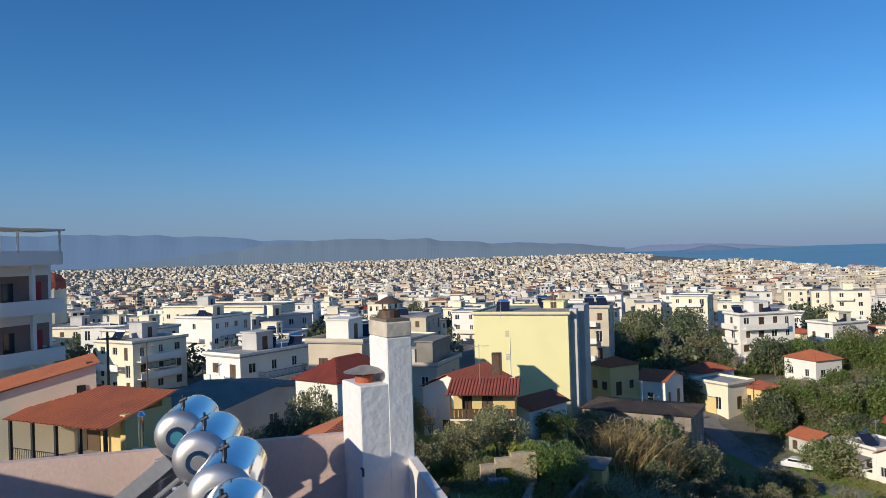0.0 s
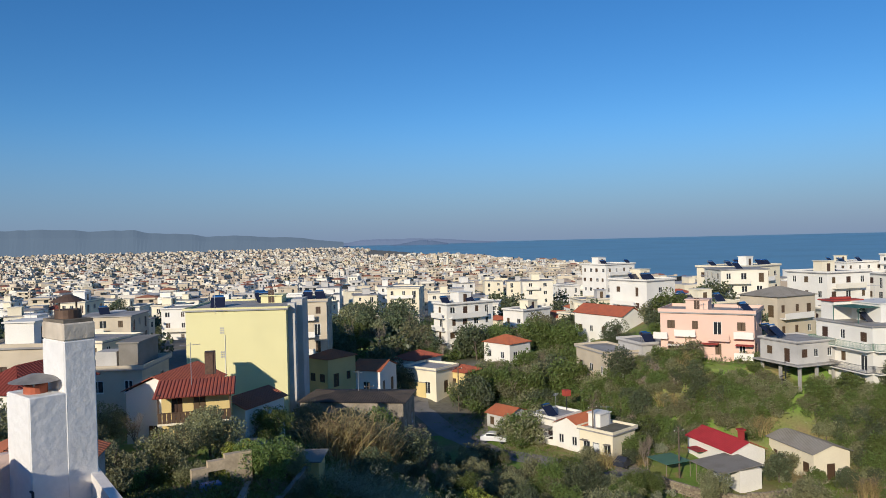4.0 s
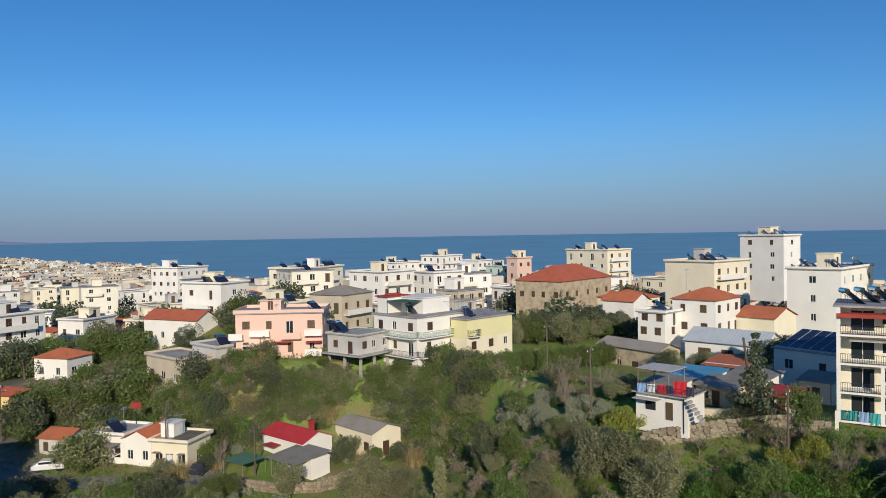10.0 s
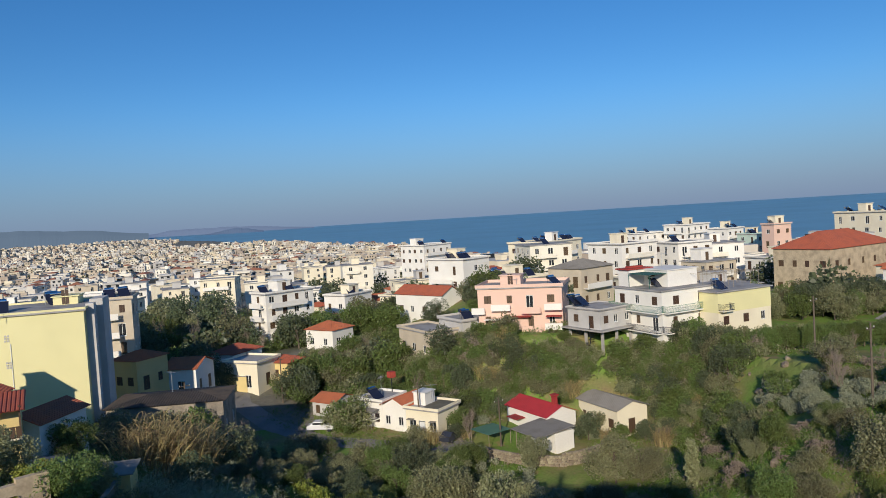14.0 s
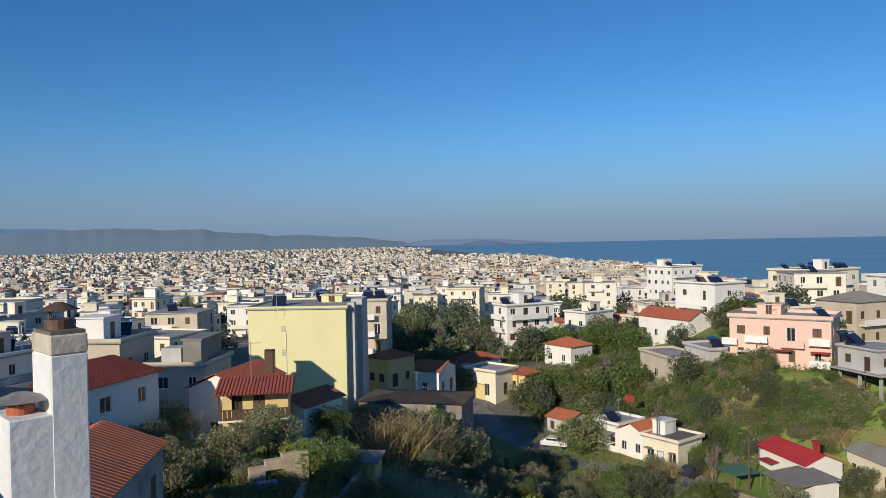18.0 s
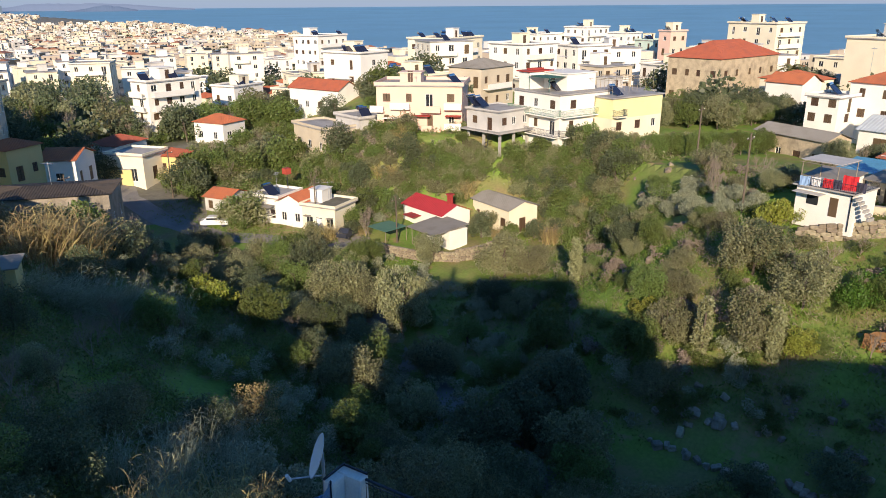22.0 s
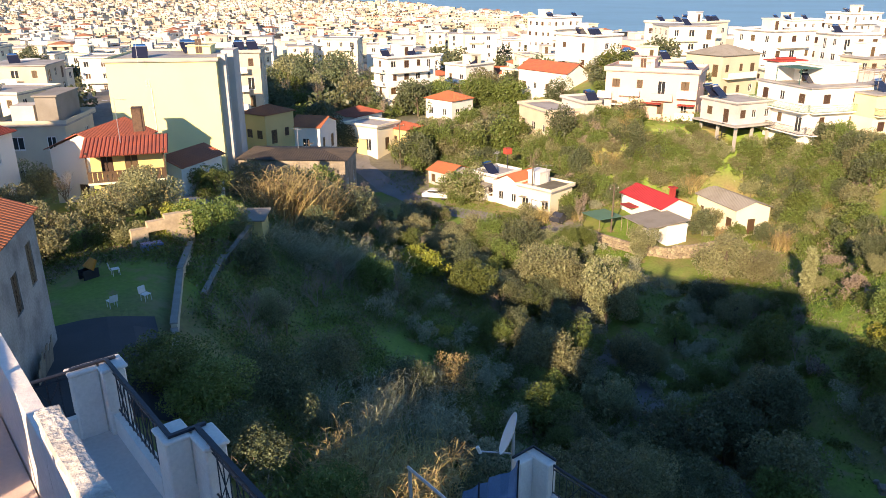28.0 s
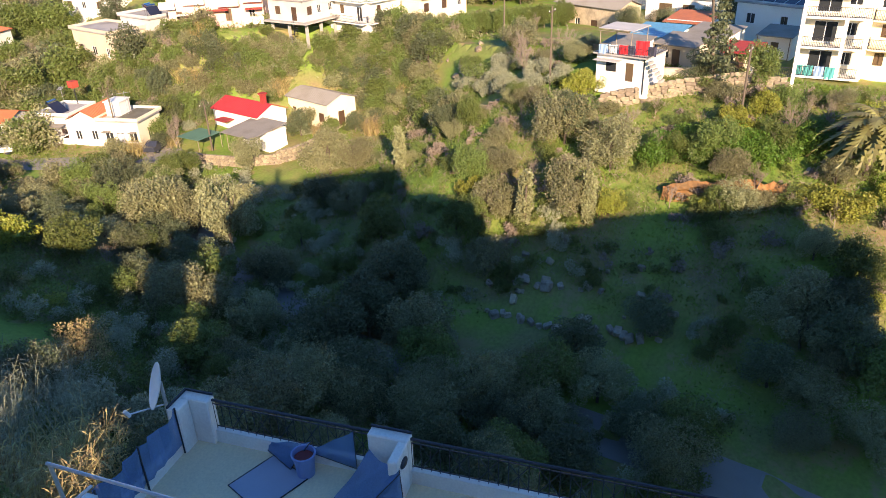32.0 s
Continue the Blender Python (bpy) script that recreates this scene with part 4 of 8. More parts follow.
for a, b in (((3.08, 9.6, 0), (3.08, 11.5, 0)), ((3.38, 6.9, 0), (3.38, 8.9, 0)), ((3.38, 3.0, 0), (3.38, 6.6, 0)), ((1.7, 11.72, 0), (2.6, 11.72, 0))):
    twist_rail("railing", a, b, low, 55.12, own)
for r_ in ((3.1, 9.28, 55.135, 3.5, 9.33, 55.17), (3.05, 9.28, 55.135, 3.1, 11.68, 55.17), (3.36, 6.6, 55.135, 3.42, 9.28, 55.17), (2.6, 11.68, 55.135, 3.2, 11.73, 55.17)):
    part("handrail", boxes(r_), IRON, own)
# lower terrace
part("terrace_body", boxes((3.5, -6.0, 34.0, 9.42, 9.42, 51.0)), LILAC, own)
part("terrace_floor", boxes((3.5, -6.0, 51.004, 9.32, 9.32, 51.1)), SAND, own, "sand-coloured painted terrace floor")
for a, b, c, d in ((9.24, 8.88, 9.46, 9.46), (8.9, 9.24, 9.236, 9.46), (6.62, 9.22, 6.98, 9.46), (9.24, 5.20, 9.46, 5.90), (8.75, 5.2, 9.236, 5.36)):
    part("post", boxes((a, b, 51.1, c, d, 52.05), bevel=0.02), LILAC, own, "white terrace post")
for a, b, c, d in ((3.5, 9.32, 6.62, 9.44), (6.98, 9.32, 8.9, 9.44), (9.32, 5.9, 9.44, 8.88), (9.32, -6.0, 9.44, 5.2)):
    part("low_wall", boxes((a, b, 51.1, c, d, 51.38)), LILAC, own)
for a, b in (((9.38, 5.9, 0), (9.38, 8.88, 0)), ((9.38, -2.0, 0), (9.38, 5.2, 0))):
    twist_rail("railing", a, b, 51.38, 52.0, own)
for r_ in ((8.9, 9.42, 52.06, 9.42, 9.45, 52.1), (9.42, 8.88, 52.06, 9.45, 9.45, 52.1), (9.42, 5.2, 52.06, 9.45, 5.9, 52.1)):
    part("handrail", boxes(r_), IRON, own)
for x, y in ((6.8, 9.205), (9.0, 5.185)):
    bm = bmesh.new()
    ring = bmesh.ops.create_uvsphere(bm, u_segments=12, v_segments=6, radius=0.13)["verts"]
    bmesh.ops.scale(bm, verts=ring, vec=(1, 0.35, 0.6))
    bmesh.ops.translate(bm, verts=ring, vec=(x, y, 51.85))
    part("bulkhead_lamp", bm, IRON, own, "dark oval wall lamp")

# netting along the terrace
def net(a, b, z0, z1, seed):
    rng = pick(seed)
    vs, fs = [], []
    a, b = Vector(a), Vector(b)
    n, m = 14, 6
    side = Vector((-(b - a).y, (b - a).x, 0)).normalized()
    for i in range(n + 1):
        for j in range(m + 1):
            p = a.lerp(b, i / n)
            sag = 0.10 * math.sin(i * 1.3 + seed) * (j / m) + 0.05 * math.sin(i * 2.9)
            vs.append(p + side * (sag * 0.6) + Vector((0, 0, z0 + (z1 - z0) * j / m + 0.05 * math.sin(i * 0.9 + seed) * j / m)))
    for i in range(n):
        for j in range(m):
            k = i * (m + 1) + j
            fs.append((k, k + m + 1, k + m + 2, k + 1))
    ob = part("netting", to_mesh("netting", vs, fs, MESHBLUE), None, None)
    mod = ob.modifiers.new("thick", "SOLIDIFY")
    mod.thickness = 0.006
    ob.matrix_basis = N
    tagged(ob, "blue plastic netting tied along the terrace edge", "netting", "terrace netting")
    for f in (0.0, 0.5, 1.0):
        p = a.lerp(b, f)
        part("stake", tube(bmesh.new(), (p.x, p.y, z0 - 0.2), (p.x, p.y, z1 + 0.06), 0.018, n=6), IRON, ob)
    return ob


net((6.98, 9.28, 0), (8.9, 9.28, 0), 51.32, 52.05, 1)
net((3.6, 9.28, 0), (6.58, 9.28, 0), 51.32, 51.98, 2)


def draped_net(p00, p10, p11, p01, seed, label):
    """A loose piece of netting hung between four points."""
    vs, fs = [], []
    n = 10
    p00, p10, p11, p01 = map(Vector, (p00, p10, p11, p01))
    for i in range(n + 1):
        for j in range(n + 1):
            u, v = i / n, j / n
            p = p00.lerp(p10, u).lerp(p01.lerp(p11, u), v)
            p.z += 0.035 * math.sin(u * 9 + seed) * math.sin(v * 7 + seed * 2) - 0.10 * u * (1 - u) * v
            vs.append((p.x, p.y, max(p.z, 51.11)))
    for i in range(n):
        for j in range(n):
            k = i * (n + 1) + j
            fs.append((k, k + n + 1, k + n + 2, k + 1))
    ob = part("netting", to_mesh("netting", vs, fs, MESHBLUE), None, None)
    ob.modifiers.new("thick", "SOLIDIFY").thickness = 0.005
    ob.matrix_basis = N
    part("hem", tube(bmesh.new(), p00, p10, 0.008, n=5), IRON, ob)
    part("hem", tube(bmesh.new(), p10, p11, 0.008, n=5), IRON, ob)
    tagged(ob, label, "netting", "terrace netting")


draped_net((9.27, 6.98, 51.36), (9.28, 6.16, 51.2), (9.28, 6.16, 52.02), (9.27, 6.98, 51.45), 3, "blue netting stretched to a stake beside the post")
draped_net((9.28, 7.85, 51.2), (9.02, 7.28, 51.14), (9.26, 6.96, 51.62), (9.28, 7.75, 51.42), 4, "crumpled blue netting behind the bucket")
draped_net((8.42, 6.32, 51.12), (8.36, 5.8, 51.12), (8.72, 5.14, 51.9), (9.2, 5.86, 51.75), 5, "blue netting hung over the terrace post")
draped_net((8.36, 5.8, 51.12), (8.62, 5.06, 51.12), (8.74, 5.16, 51.95), (8.74, 5.3, 51.8), 6, "blue netting hem tied to the terrace post")
# pipe frame over the terrace
fr = thing("pipe_frame", N, "bare galvanised pipe frame over the terrace", "frame")
GALV = material("galvanised_pipe", (0.50, 0.52, 0.55), rough=0.45, metal=0.6, vary=0.1)
part("upright", tube(bmesh.new(), (6.45, 9.15, 51.1), (6.32, 9.06, 53.3), 0.03, n=8), GALV, fr)
part("rail", tube(bmesh.new(), (6.32, 9.10, 53.3), (6.1, 3.2, 53.3), 0.025, n=8), GALV, fr)
part("rail", tube(bmesh.new(), (6.9, 9.2, 52.3), (3.5, 8.9, 53.0), 0.025, n=8), GALV, fr)
part("upright", tube(bmesh.new(), (6.2, 5.41, 51.1), (6.2, 5.41, 53.28), 0.025, n=8), GALV, fr)
# mats, bucket
mat_ = thing("frame_mat", N @ pose(8.68, 7.52, 51.104, 0, 0, -25), "blue mesh panel lying on the terrace floor", "panel")
part("mesh", boxes((-0.47, -0.44, 0.0, 0.47, 0.44, 0.012)), material("blue_grey_mesh", (0.36, 0.41, 0.50), vary=0.08, fine=60), mat_)
part("edge", boxes((-0.482, -0.452, 0, 0.482, -0.44, 0.02), (-0.482, 0.44, 0, 0.482, 0.452, 0.02), (-0.482, -0.44, 0, -0.47, 0.44, 0.02), (0.47, -0.44, 0, 0.482, 0.44, 0.02)), IRON, mat_)
bm = bmesh.new()
prof = ((0.15, 0.0), (0.165, 0.2), (0.19, 0.42), (0.21, 0.42), (0.21, 0.45), (0.18, 0.45), (0.16, 0.2), (0.0, 0.16))
rings = [[bm.verts.new((r * math.cos(k * math.pi / 10), r * math.sin(k * math.pi / 10), z)) for k in range(20)] for r, z in prof]
for a, b in zip(rings, rings[1:]):
    for k in range(20):
        bm.faces.new((a[k], a[(k + 1) % 20], b[(k + 1) % 20], b[k]))
bmesh.ops.remove_doubles(bm, verts=bm.verts[:], dist=0.0005)
bk = thing("bucket", N @ pose(9.05, 7.0, 51.104), "pale blue plastic bucket on the terrace", "bucket")
part("tub", bm, BUCKET, bk)
part("soil", tube(bmesh.new(), (0, 0, 0.3), (0, 0, 0.36), 0.165, n=16), material("red_cloth", (0.35, 0.05, 0.05), vary=0.2, fine=20), bk, "reddish contents")
# satellite dish
dish = thing("satellite_dish", N @ pose(9.1, 9.62, 51.2), "white satellite dish on a pole at the terrace corner", "satellite dish")
part("pole", tube(bmesh.new(), (0, 0, -1.0), (0, 0, 1.25), 0.03, n=8), GALV, dish)
bm = bmesh.new()
rings = []
for i in range(7):
    r = 0.37 * i / 6
    rings.append([bm.verts.new((r * math.cos(k * math.pi / 14), 1.12 * r * math.sin(k * math.pi / 14), 0.5 * r * r)) for k in range(28)])
for a, b in zip(rings, rings[1:]):
    for k in range(28):
        bm.faces.new((a[k], a[(k + 1) % 28], b[(k + 1) % 28], b[k]))
bmesh.ops.remove_doubles(bm, verts=bm.verts[:], dist=0.0005)
aim = Vector((-0.66, 0.66, 0.36)).normalized()
refl = part("reflector", bm, FRAMEW, dish, "white oval reflector", at=Matrix.Translation((-0.05, 0.0, 1.2)) @ aim.to_track_quat("Z", "Y").to_matrix().to_4x4())
refl.modifiers.new("thick", "SOLIDIFY").thickness = 0.012
part("arm", tube(bmesh.new(), (-0.05, 0.0, 0.80), (-0.62, 0.24, 0.98), 0.015, n=6), GALV, dish)
part("receiver", tube(bmesh.new(), (-0.6, 0.235, 0.94), (-0.66, 0.25, 1.08), 0.035, n=8), FRAMEW, dish)

# chimney
ch = thing("chimney", N @ pose(0.85, 7.30, 57.25, 0, 0, 14.5), "white rendered double chimney with metal cowls", "chimney")
SOOTED = material("smoke_stained_paint", (0.66, 0.58, 0.47), tint=(0.34, 0.28, 0.21), vary=0.2, scale=3.5, fine=14, bump=0.5)
WHITEWASH = material("white_masonry_paint", (0.80, 0.79, 0.77), tint=(0.60, 0.58, 0.55), vary=0.07, scale=1.4, fine=12, bump=0.5)
part("flue", boxes((0, 0, 0, 0.585, 0.52, 1.44), bevel=0.012), WHITEWASH, ch, "wide white lower flue")
bm = boxes((0.305, -0.004, 0.0, 0.589, 0.47, 1.9), bevel=0.012)
part("stained_head", boxes((0.303, -0.006, 1.9, 0.591, 0.472, 2.06), bevel=0.012), SOOTED, ch, "smoke-stained top of the stack")
part("tall_flue", bm, WHITEWASH, ch, "tall white stack")
part("soot_cap", boxes((0.315, 0.01, 2.06, 0.58, 0.46, 2.09)), material("sooty_render", (0.20, 0.17, 0.13), vary=0.25, scale=5), ch)
RUST = material("rusty_sheet", (0.16, 0.10, 0.07), rough=0.7, metal=0.3, vary=0.25, scale=6)
bm = bmesh.new()
tube(bm, (0.45, 0.23, 2.09), (0.45, 0.23, 2.17), 0.115, n=16)
for k in range(4):
    a = k * math.pi / 2 + 0.4
    tube(bm, (0.45 + 0.1 * math.cos(a), 0.23 + 0.1 * math.sin(a), 2.16), (0.45 + 0.1 * math.cos(a), 0.23 + 0.1 * math.sin(a), 2.25), 0.008, n=4)
tube(bm, (0.45, 0.23, 2.245), (0.45, 0.23, 2.31), 0.16, 0.03, n=16)
part("cowl", bm, RUST, ch, "rusty conical cowl")
bm = bmesh.new()
tube(bm, (0.15, 0.24, 1.44), (0.15, 0.24, 1.52), 0.10, n=16)
part("pot", bm, TILE, ch, "clay pot")
bm = bmesh.new()
tube(bm, (0.15, 0.24, 1.55), (0.15, 0.24, 1.61), 0.22, 0.05, n=18)
for k in range(3):
    a = k * 2.1
    tube(bm, (0.15 + 0.09 * math.cos(a), 0.24 + 0.09 * math.sin(a), 1.5), (0.15 + 0.12 * math.cos(a), 0.24 + 0.12 * math.sin(a), 1.57), 0.008, n=4)
part("cowl", bm, material("grey_sheet", (0.33, 0.31, 0.29), rough=0.6, metal=0.4, vary=0.2, scale=5), ch, "weathered grey cowl")
tube_hook = bmesh.new()
tube(tube_hook, (0.0, -0.03, 0.62), (0.0, 0.02, 0.62), 0.012, n=6)
tube(tube_hook, (0.0, -0.03, 0.62), (0.0, -0.03, 0.55), 0.012, n=6)
part("hook", tube_hook, IRON, ch)


# solar heaters on the pink terrace
DULLSTEEL = material("satin_steel", (0.72, 0.71, 0.69), rough=0.38, metal=0.9, vary=0.06, scale=3, bump=0.02)


PLUG = material("blue_plug", (0.05, 0.22, 0.30), rough=0.3)


def big_heater(x, y, z, az, plug):
    root = thing("solar_heater", N @ pose(x, y, z, 0, 0, 13.5 - 0 - az), "solar water heater with polished steel tank beside the chimney", "solar heater", "terrace solar heaters")
    bm = bmesh.new()
    prof = [(0.0, 0.0), (0.10, -0.01), (0.17, 0.005), (0.208, 0.03), (0.231, 0.075), (0.235, 0.13), (0.235, 0.45), (0.235, 0.80), (0.231, 0.855), (0.208, 0.90), (0.17, 0.925), (0.0, 0.93)]
    rings = [[bm.verts.new((r * math.cos(k * math.pi / 20), t, r * math.sin(k * math.pi / 20))) for k in range(40)] for r, t in prof]
    for a, b in zip(rings[4:], rings[5:]):
        for k in range(40):
            bm.faces.new((a[k], b[k], b[(k + 1) % 40], a[(k + 1) % 40])).smooth = True
    bmesh.ops.delete(bm, geom=[v for v in bm.verts if not v.link_faces], context="VERTS")
    tank = part("tank", bm, STEEL, root, "polished steel tank")
    bm = bmesh.new()
    rings = [[bm.verts.new((r * math.cos(k * math.pi / 20), t, r * math.sin(k * math.pi / 20))) for k in range(40)] for r, t in prof[:5]]
    for a, b in zip(rings, rings[1:]):
        for k in range(40):
            bm.faces.new((a[k], b[k], b[(k + 1) % 40], a[(k + 1) % 40])).smooth = True
    bmesh.ops.remove_doubles(bm, verts=bm.verts[:], dist=0.0005)
    part("end_cap", bm, DULLSTEEL, tank, "satin steel end cap")
    part("end_ring", tube(bmesh.new(), (0, -0.03, 0), (0, 0.0, 0), 0.10, n=24), STEEL, tank)
    part("end_plug", tube(bmesh.new(), (0, -0.045, 0), (0, -0.031, 0), 0.06, n=20), plug, tank)
    bm = bmesh.new()
    tube(bm, (0, 0.25, 0.23), (0, 0.25, 0.30), 0.018, n=8)
    tube(bm, (-0.03, 0.25, 0.28), (0.03, 0.25, 0.31), 0.018, n=8)
    tube(bm, (0, 0.25, 0.30), (0, 0.25, 0.345), 0.012, n=8)
    part("valve", bm, IRON, tank, "safety valve")
    # collector falling away to the left
    part("collector", boxes((-1.75, 0.05, -0.05, 0.0, 0.88, 0.04)), PANEL, root, "glazed collector", at=pose(-0.1, 0, -0.22, 0, -38, 0))
    part("collector_frame", boxes((-1.78, 0.0, -0.07, 0.02, 0.046, 0.06), (-1.78, 0.884, -0.07, 0.02, 0.93, 0.06), (-1.8, 0.0, -0.07, -1.784, 0.93, 0.06)), GALV, root, at=pose(-0.1, 0, -0.22, 0, -38, 0))
    bm = bmesh.new()
    for yy in (0.12, 0.82):
        tube(bm, (-0.2, yy, -0.22), (-0.2, yy, -1.10), 0.02, n=6)
        tube(bm, (0.22, yy, -0.18), (0.22, yy, -1.10), 0.02, n=6)
        tube(bm, (0.22, yy, -0.2), (-1.5, yy, -1.10), 0.02, n=6)
        tube(bm, (-0.24, yy, -0.24), (0.24, yy, -0.24), 0.02, n=6)
    part("stand", bm, GALV, root)
    return root


for hx, hy, plug_ in ((-0.86, 7.12, PLUG), (-0.59, 6.18, DULLSTEEL), (-0.37, 5.14, STEEL), (-0.32, 4.0, STEEL)):
    big_heater(hx, hy, 58.38, 20, plug_)

# unseen blocks, turned to the sun and cut to the shadow across the ravine
SUNW = pose(0.45, 1.5, 0, 0, 0, -48)
part("unseen_roof_block", boxes((-2.6, -9.0, 57.0, 8.6, -5.2, 61.5)), PALEPINK, own, at=N.inverted() @ SUNW)
part("roof_wing", boxes((-7.9, -9.0, 50.0, -2.604, -3.4, 59.35)), PALEPINK, own, at=N.inverted() @ SUNW)
nb = thing("neighbour_houses", SUNW, "unseen stepped blocks cut to their shadow on the slope", "houses")
part("body", boxes((8.7, -16.0, 36.0, 11.0, -6.0, 59.0), (11.0, -16.0, 36.0, 13.8, -6.0, 56.9), (13.8, -16.0, 36.0, 18.0, -6.0, 54.6), (18.0, -18, 36.0, 22.5, -6.0, 55.0), (22.5, -18.0, 36.0, 37.4, -6.0, 55.7)), WHITE, nb)
# unseen block, added only to shade the western slope
nb2 = thing("neighbour_house", pose(-22.3, 14.3, 40, 0, 0, 13.5), "unseen pink block added to shade the western slope", "house")
part("body", boxes((-5, -6, -4, 5, 6, 16.7)), PALEPINK, nb2)
part("roof", boxes((-5.2, -6.2, 16.7, 5.2, 6.2, 16.9)), ROOFGREY, nb2)
# unseen narrow block, added to bound the sunlit strip with its shadow
nb4 = thing("neighbour_house", SUNW, "unseen narrow block added to shade a strip of the slope", "house")
part("body", boxes((-15.2, -10.0, 38.0, -11.5, -5.0, 57.3)), WHITE, nb4)
part("roof", boxes((-15.3, -10.1, 57.3, -11.4, -4.9, 57.5)), ROOFGREY, nb4)
# unseen block out of view, its height set to throw shade over the garden
nb3 = thing("neighbour_block", pose(-32, 20.5, 38, 0, 0, 13.5), "unseen pale block added to shade the yard garden", "building")
part("body", boxes((-7, -6.5, -2, 7, 4.0, 21.0)), WHITE, nb3)
part("roof", boxes((-7.2, -6.7, 21.0, 7.2, 4.2, 21.2)), ROOFGREY, nb3)
# NEAREND

# ---- houses with shapes of their own ----
# old grey house across the yard, roof falling towards the camera
gh_root = thing("old_house", pose(-2.3, 39.8, 43.2, 0, 0, -11), "old grey plastered house with red ribbed roof", "house")
FOOT.append((-6, 35.5, 3.2, 5.0, 0.0))
vs, fs = [], []
OLDGREY = material("stained_grey_plaster", (0.40, 0.38, 0.36), tint=(0.20, 0.19, 0.18), vary=0.25, scale=0.7, fine=9, bump=0.5)
east = [(1.2, 3.9, 2.1, 5.9), (3.9, 3.6, 4.8, 5.4), (6.2, 0.4, 7.2, 2.4)]
for o, u, L, hs in (((0, -9.5, -1), (0, 1, 0), 9.5, [(9.5 - c, b + 1, 9.5 - a, d + 1) for a, b, c, d in east]), ((0, 0, -1), (-1, 0, 0), 5.6, ()), ((-5.6, 0, -1), (0, -1, 0), 9.5, ()), ((-5.6, -9.5, -1), (1, 0, 0), 5.6, [(3.4, 3.4, 4.4, 5.2)])):
    facade(vs, fs, o, u, L, 8.0, hs)
part("wall", to_mesh("wall", vs, fs, OLDGREY), None, gh_root)
for a, b, c, d in east:
    put_window(gh_root, (0, -9.5, 0), (0, 1, 0), (9.5 - c, b, 9.5 - a, d), "shutter")
vs, fs = tile_roof("gable", 5.6, 9.5, 1.2, over=0.25, pitch_rows=0.33)
part("roof", to_mesh("roof", vs, fs, TILE), None, gh_root, "red ribbed tile roof", at=pose(-2.8, -4.75, 7.0))
for y in (0.0, -9.5):
    bm = bmesh.new()
    bm.faces.new([bm.verts.new(p) for p in ((0, y, 7.0), (-5.6, y, 7.0), (-2.8, y, 8.1))])
    part("gable", bm, OLDGREY, gh_root)
for k in range(9):
    part("plank", boxes((0.03, -5.0 + k * 0.3, -1.0, 0.08, -4.74 + k * 0.3, 1.1 + 0.25 * (k % 3)), bevel=0.01), TWIG, gh_root, at=pose(0.2, 0, 0, 0, 6, 0))

# house with a red veranda roof and its neighbour, across to the left
pg = thing("veranda_house", pose(-20.8, 42.4, 48.6, 0, 0, -25.6), "dark house with a red tiled veranda roof on posts", "house")
FOOT.append((-20, 41, 5.0, 5.0, 0.0))
vs, fs = tile_roof("mono", 8.2, 4.8, 1.2, over=0.1, pitch_rows=0.3)
part("roof", to_mesh("roof", vs, fs, TILE), None, pg, "red ribbed veranda roof", at=pose(0, 0, 2.6))
for k in range(5):
    part("post", boxes((-4.0 + k * 1.96, -2.3, -4, -3.84 + k * 1.96, -2.14, 2.6)), IRON, pg, "dark timber post")
part("back_wall", boxes((-4.0, 1.6, -6, 4.0, 2.3, 3.5)), OCHRE, pg)
part("side_wall", boxes((3.6, -1.0, -6, 4.0, 1.596, 3.1)), OCHRE, pg)
part("floor", boxes((-4.1, -2.4, -6.0, 4.1, 1.6, 0.0)), CONCRETE, pg)
part("door", boxes((-2.4, 1.54, 0, -1.2, 1.6, 2.2)), SHUTTER, pg)
part("window", boxes((0.6, 1.54, 0.9, 2.2, 1.6, 2.1)), GLASS, pg)
part("cupboard", boxes((-3.4, 1.0, 0, -2.7, 1.5, 1.8)), SHUTTER, pg)
bm = bmesh.new()
rail(bm, (-4.0, -2.2, 0), (4.0, -2.2, 0), 0.95, 0.16)
part("railing", bm, IRON, pg)
oven = thing("brick_oven", pose(-15.6, 37.0, 48.6, 0, 0, 50), "cream garden oven with a steel flue", "oven")
part("body", boxes((-0.5, -0.5, -3, 0.5, 0.5, 1.3), (-0.35, -0.35, 1.3, 0.35, 0.35, 2.0), bevel=0.05), CREAM, oven)
bm = bmesh.new()
tube(bm, (0, 0, 2.0), (0, 0, 3.6), 0.13, n=12)
tube(bm, (0, 0, 3.65), (0, 0, 3.85), 0.22, 0.1, n=12)
part("flue", bm, STEEL, oven, "shiny steel flue")
lt = thing("house", pose(-21.7, 45.1, 46.0, 0, 0, 29.6), "cream house with an orange tiled lean-to roof", "house")
FOOT.append((-25, 45.5, 5.5, 4.5, 0.5))
bm = bmesh.new()
side = [[bm.verts.new((x, y, z)) for x, z in ((-9, -3), (0, -3), (0, 7.8), (-9, 5.75))] for y in (0, 5)]
bm.faces.new(side[0])
bm.faces.new(side[1][::-1])
for k in range(4):
    bm.faces.new((side[0][k], side[0][(k + 1) % 4], side[1][(k + 1) % 4], side[1][k]))
part("wall", bm, CREAM, lt)
vs, fs = tile_roof("mono", 5.2, 9.2, 2.05, over=0.12, pitch_rows=0.3)
part("roof", to_mesh("roof", vs, fs, TILE), None, lt, "orange ribbed tile roof", at=pose(-4.5, 2.5, 5.85, 0, 0, -90))
part("chimney", boxes((-0.5, 0.3, 6.4, -0.1, 0.9, 7.9)), SHUTTER, lt)
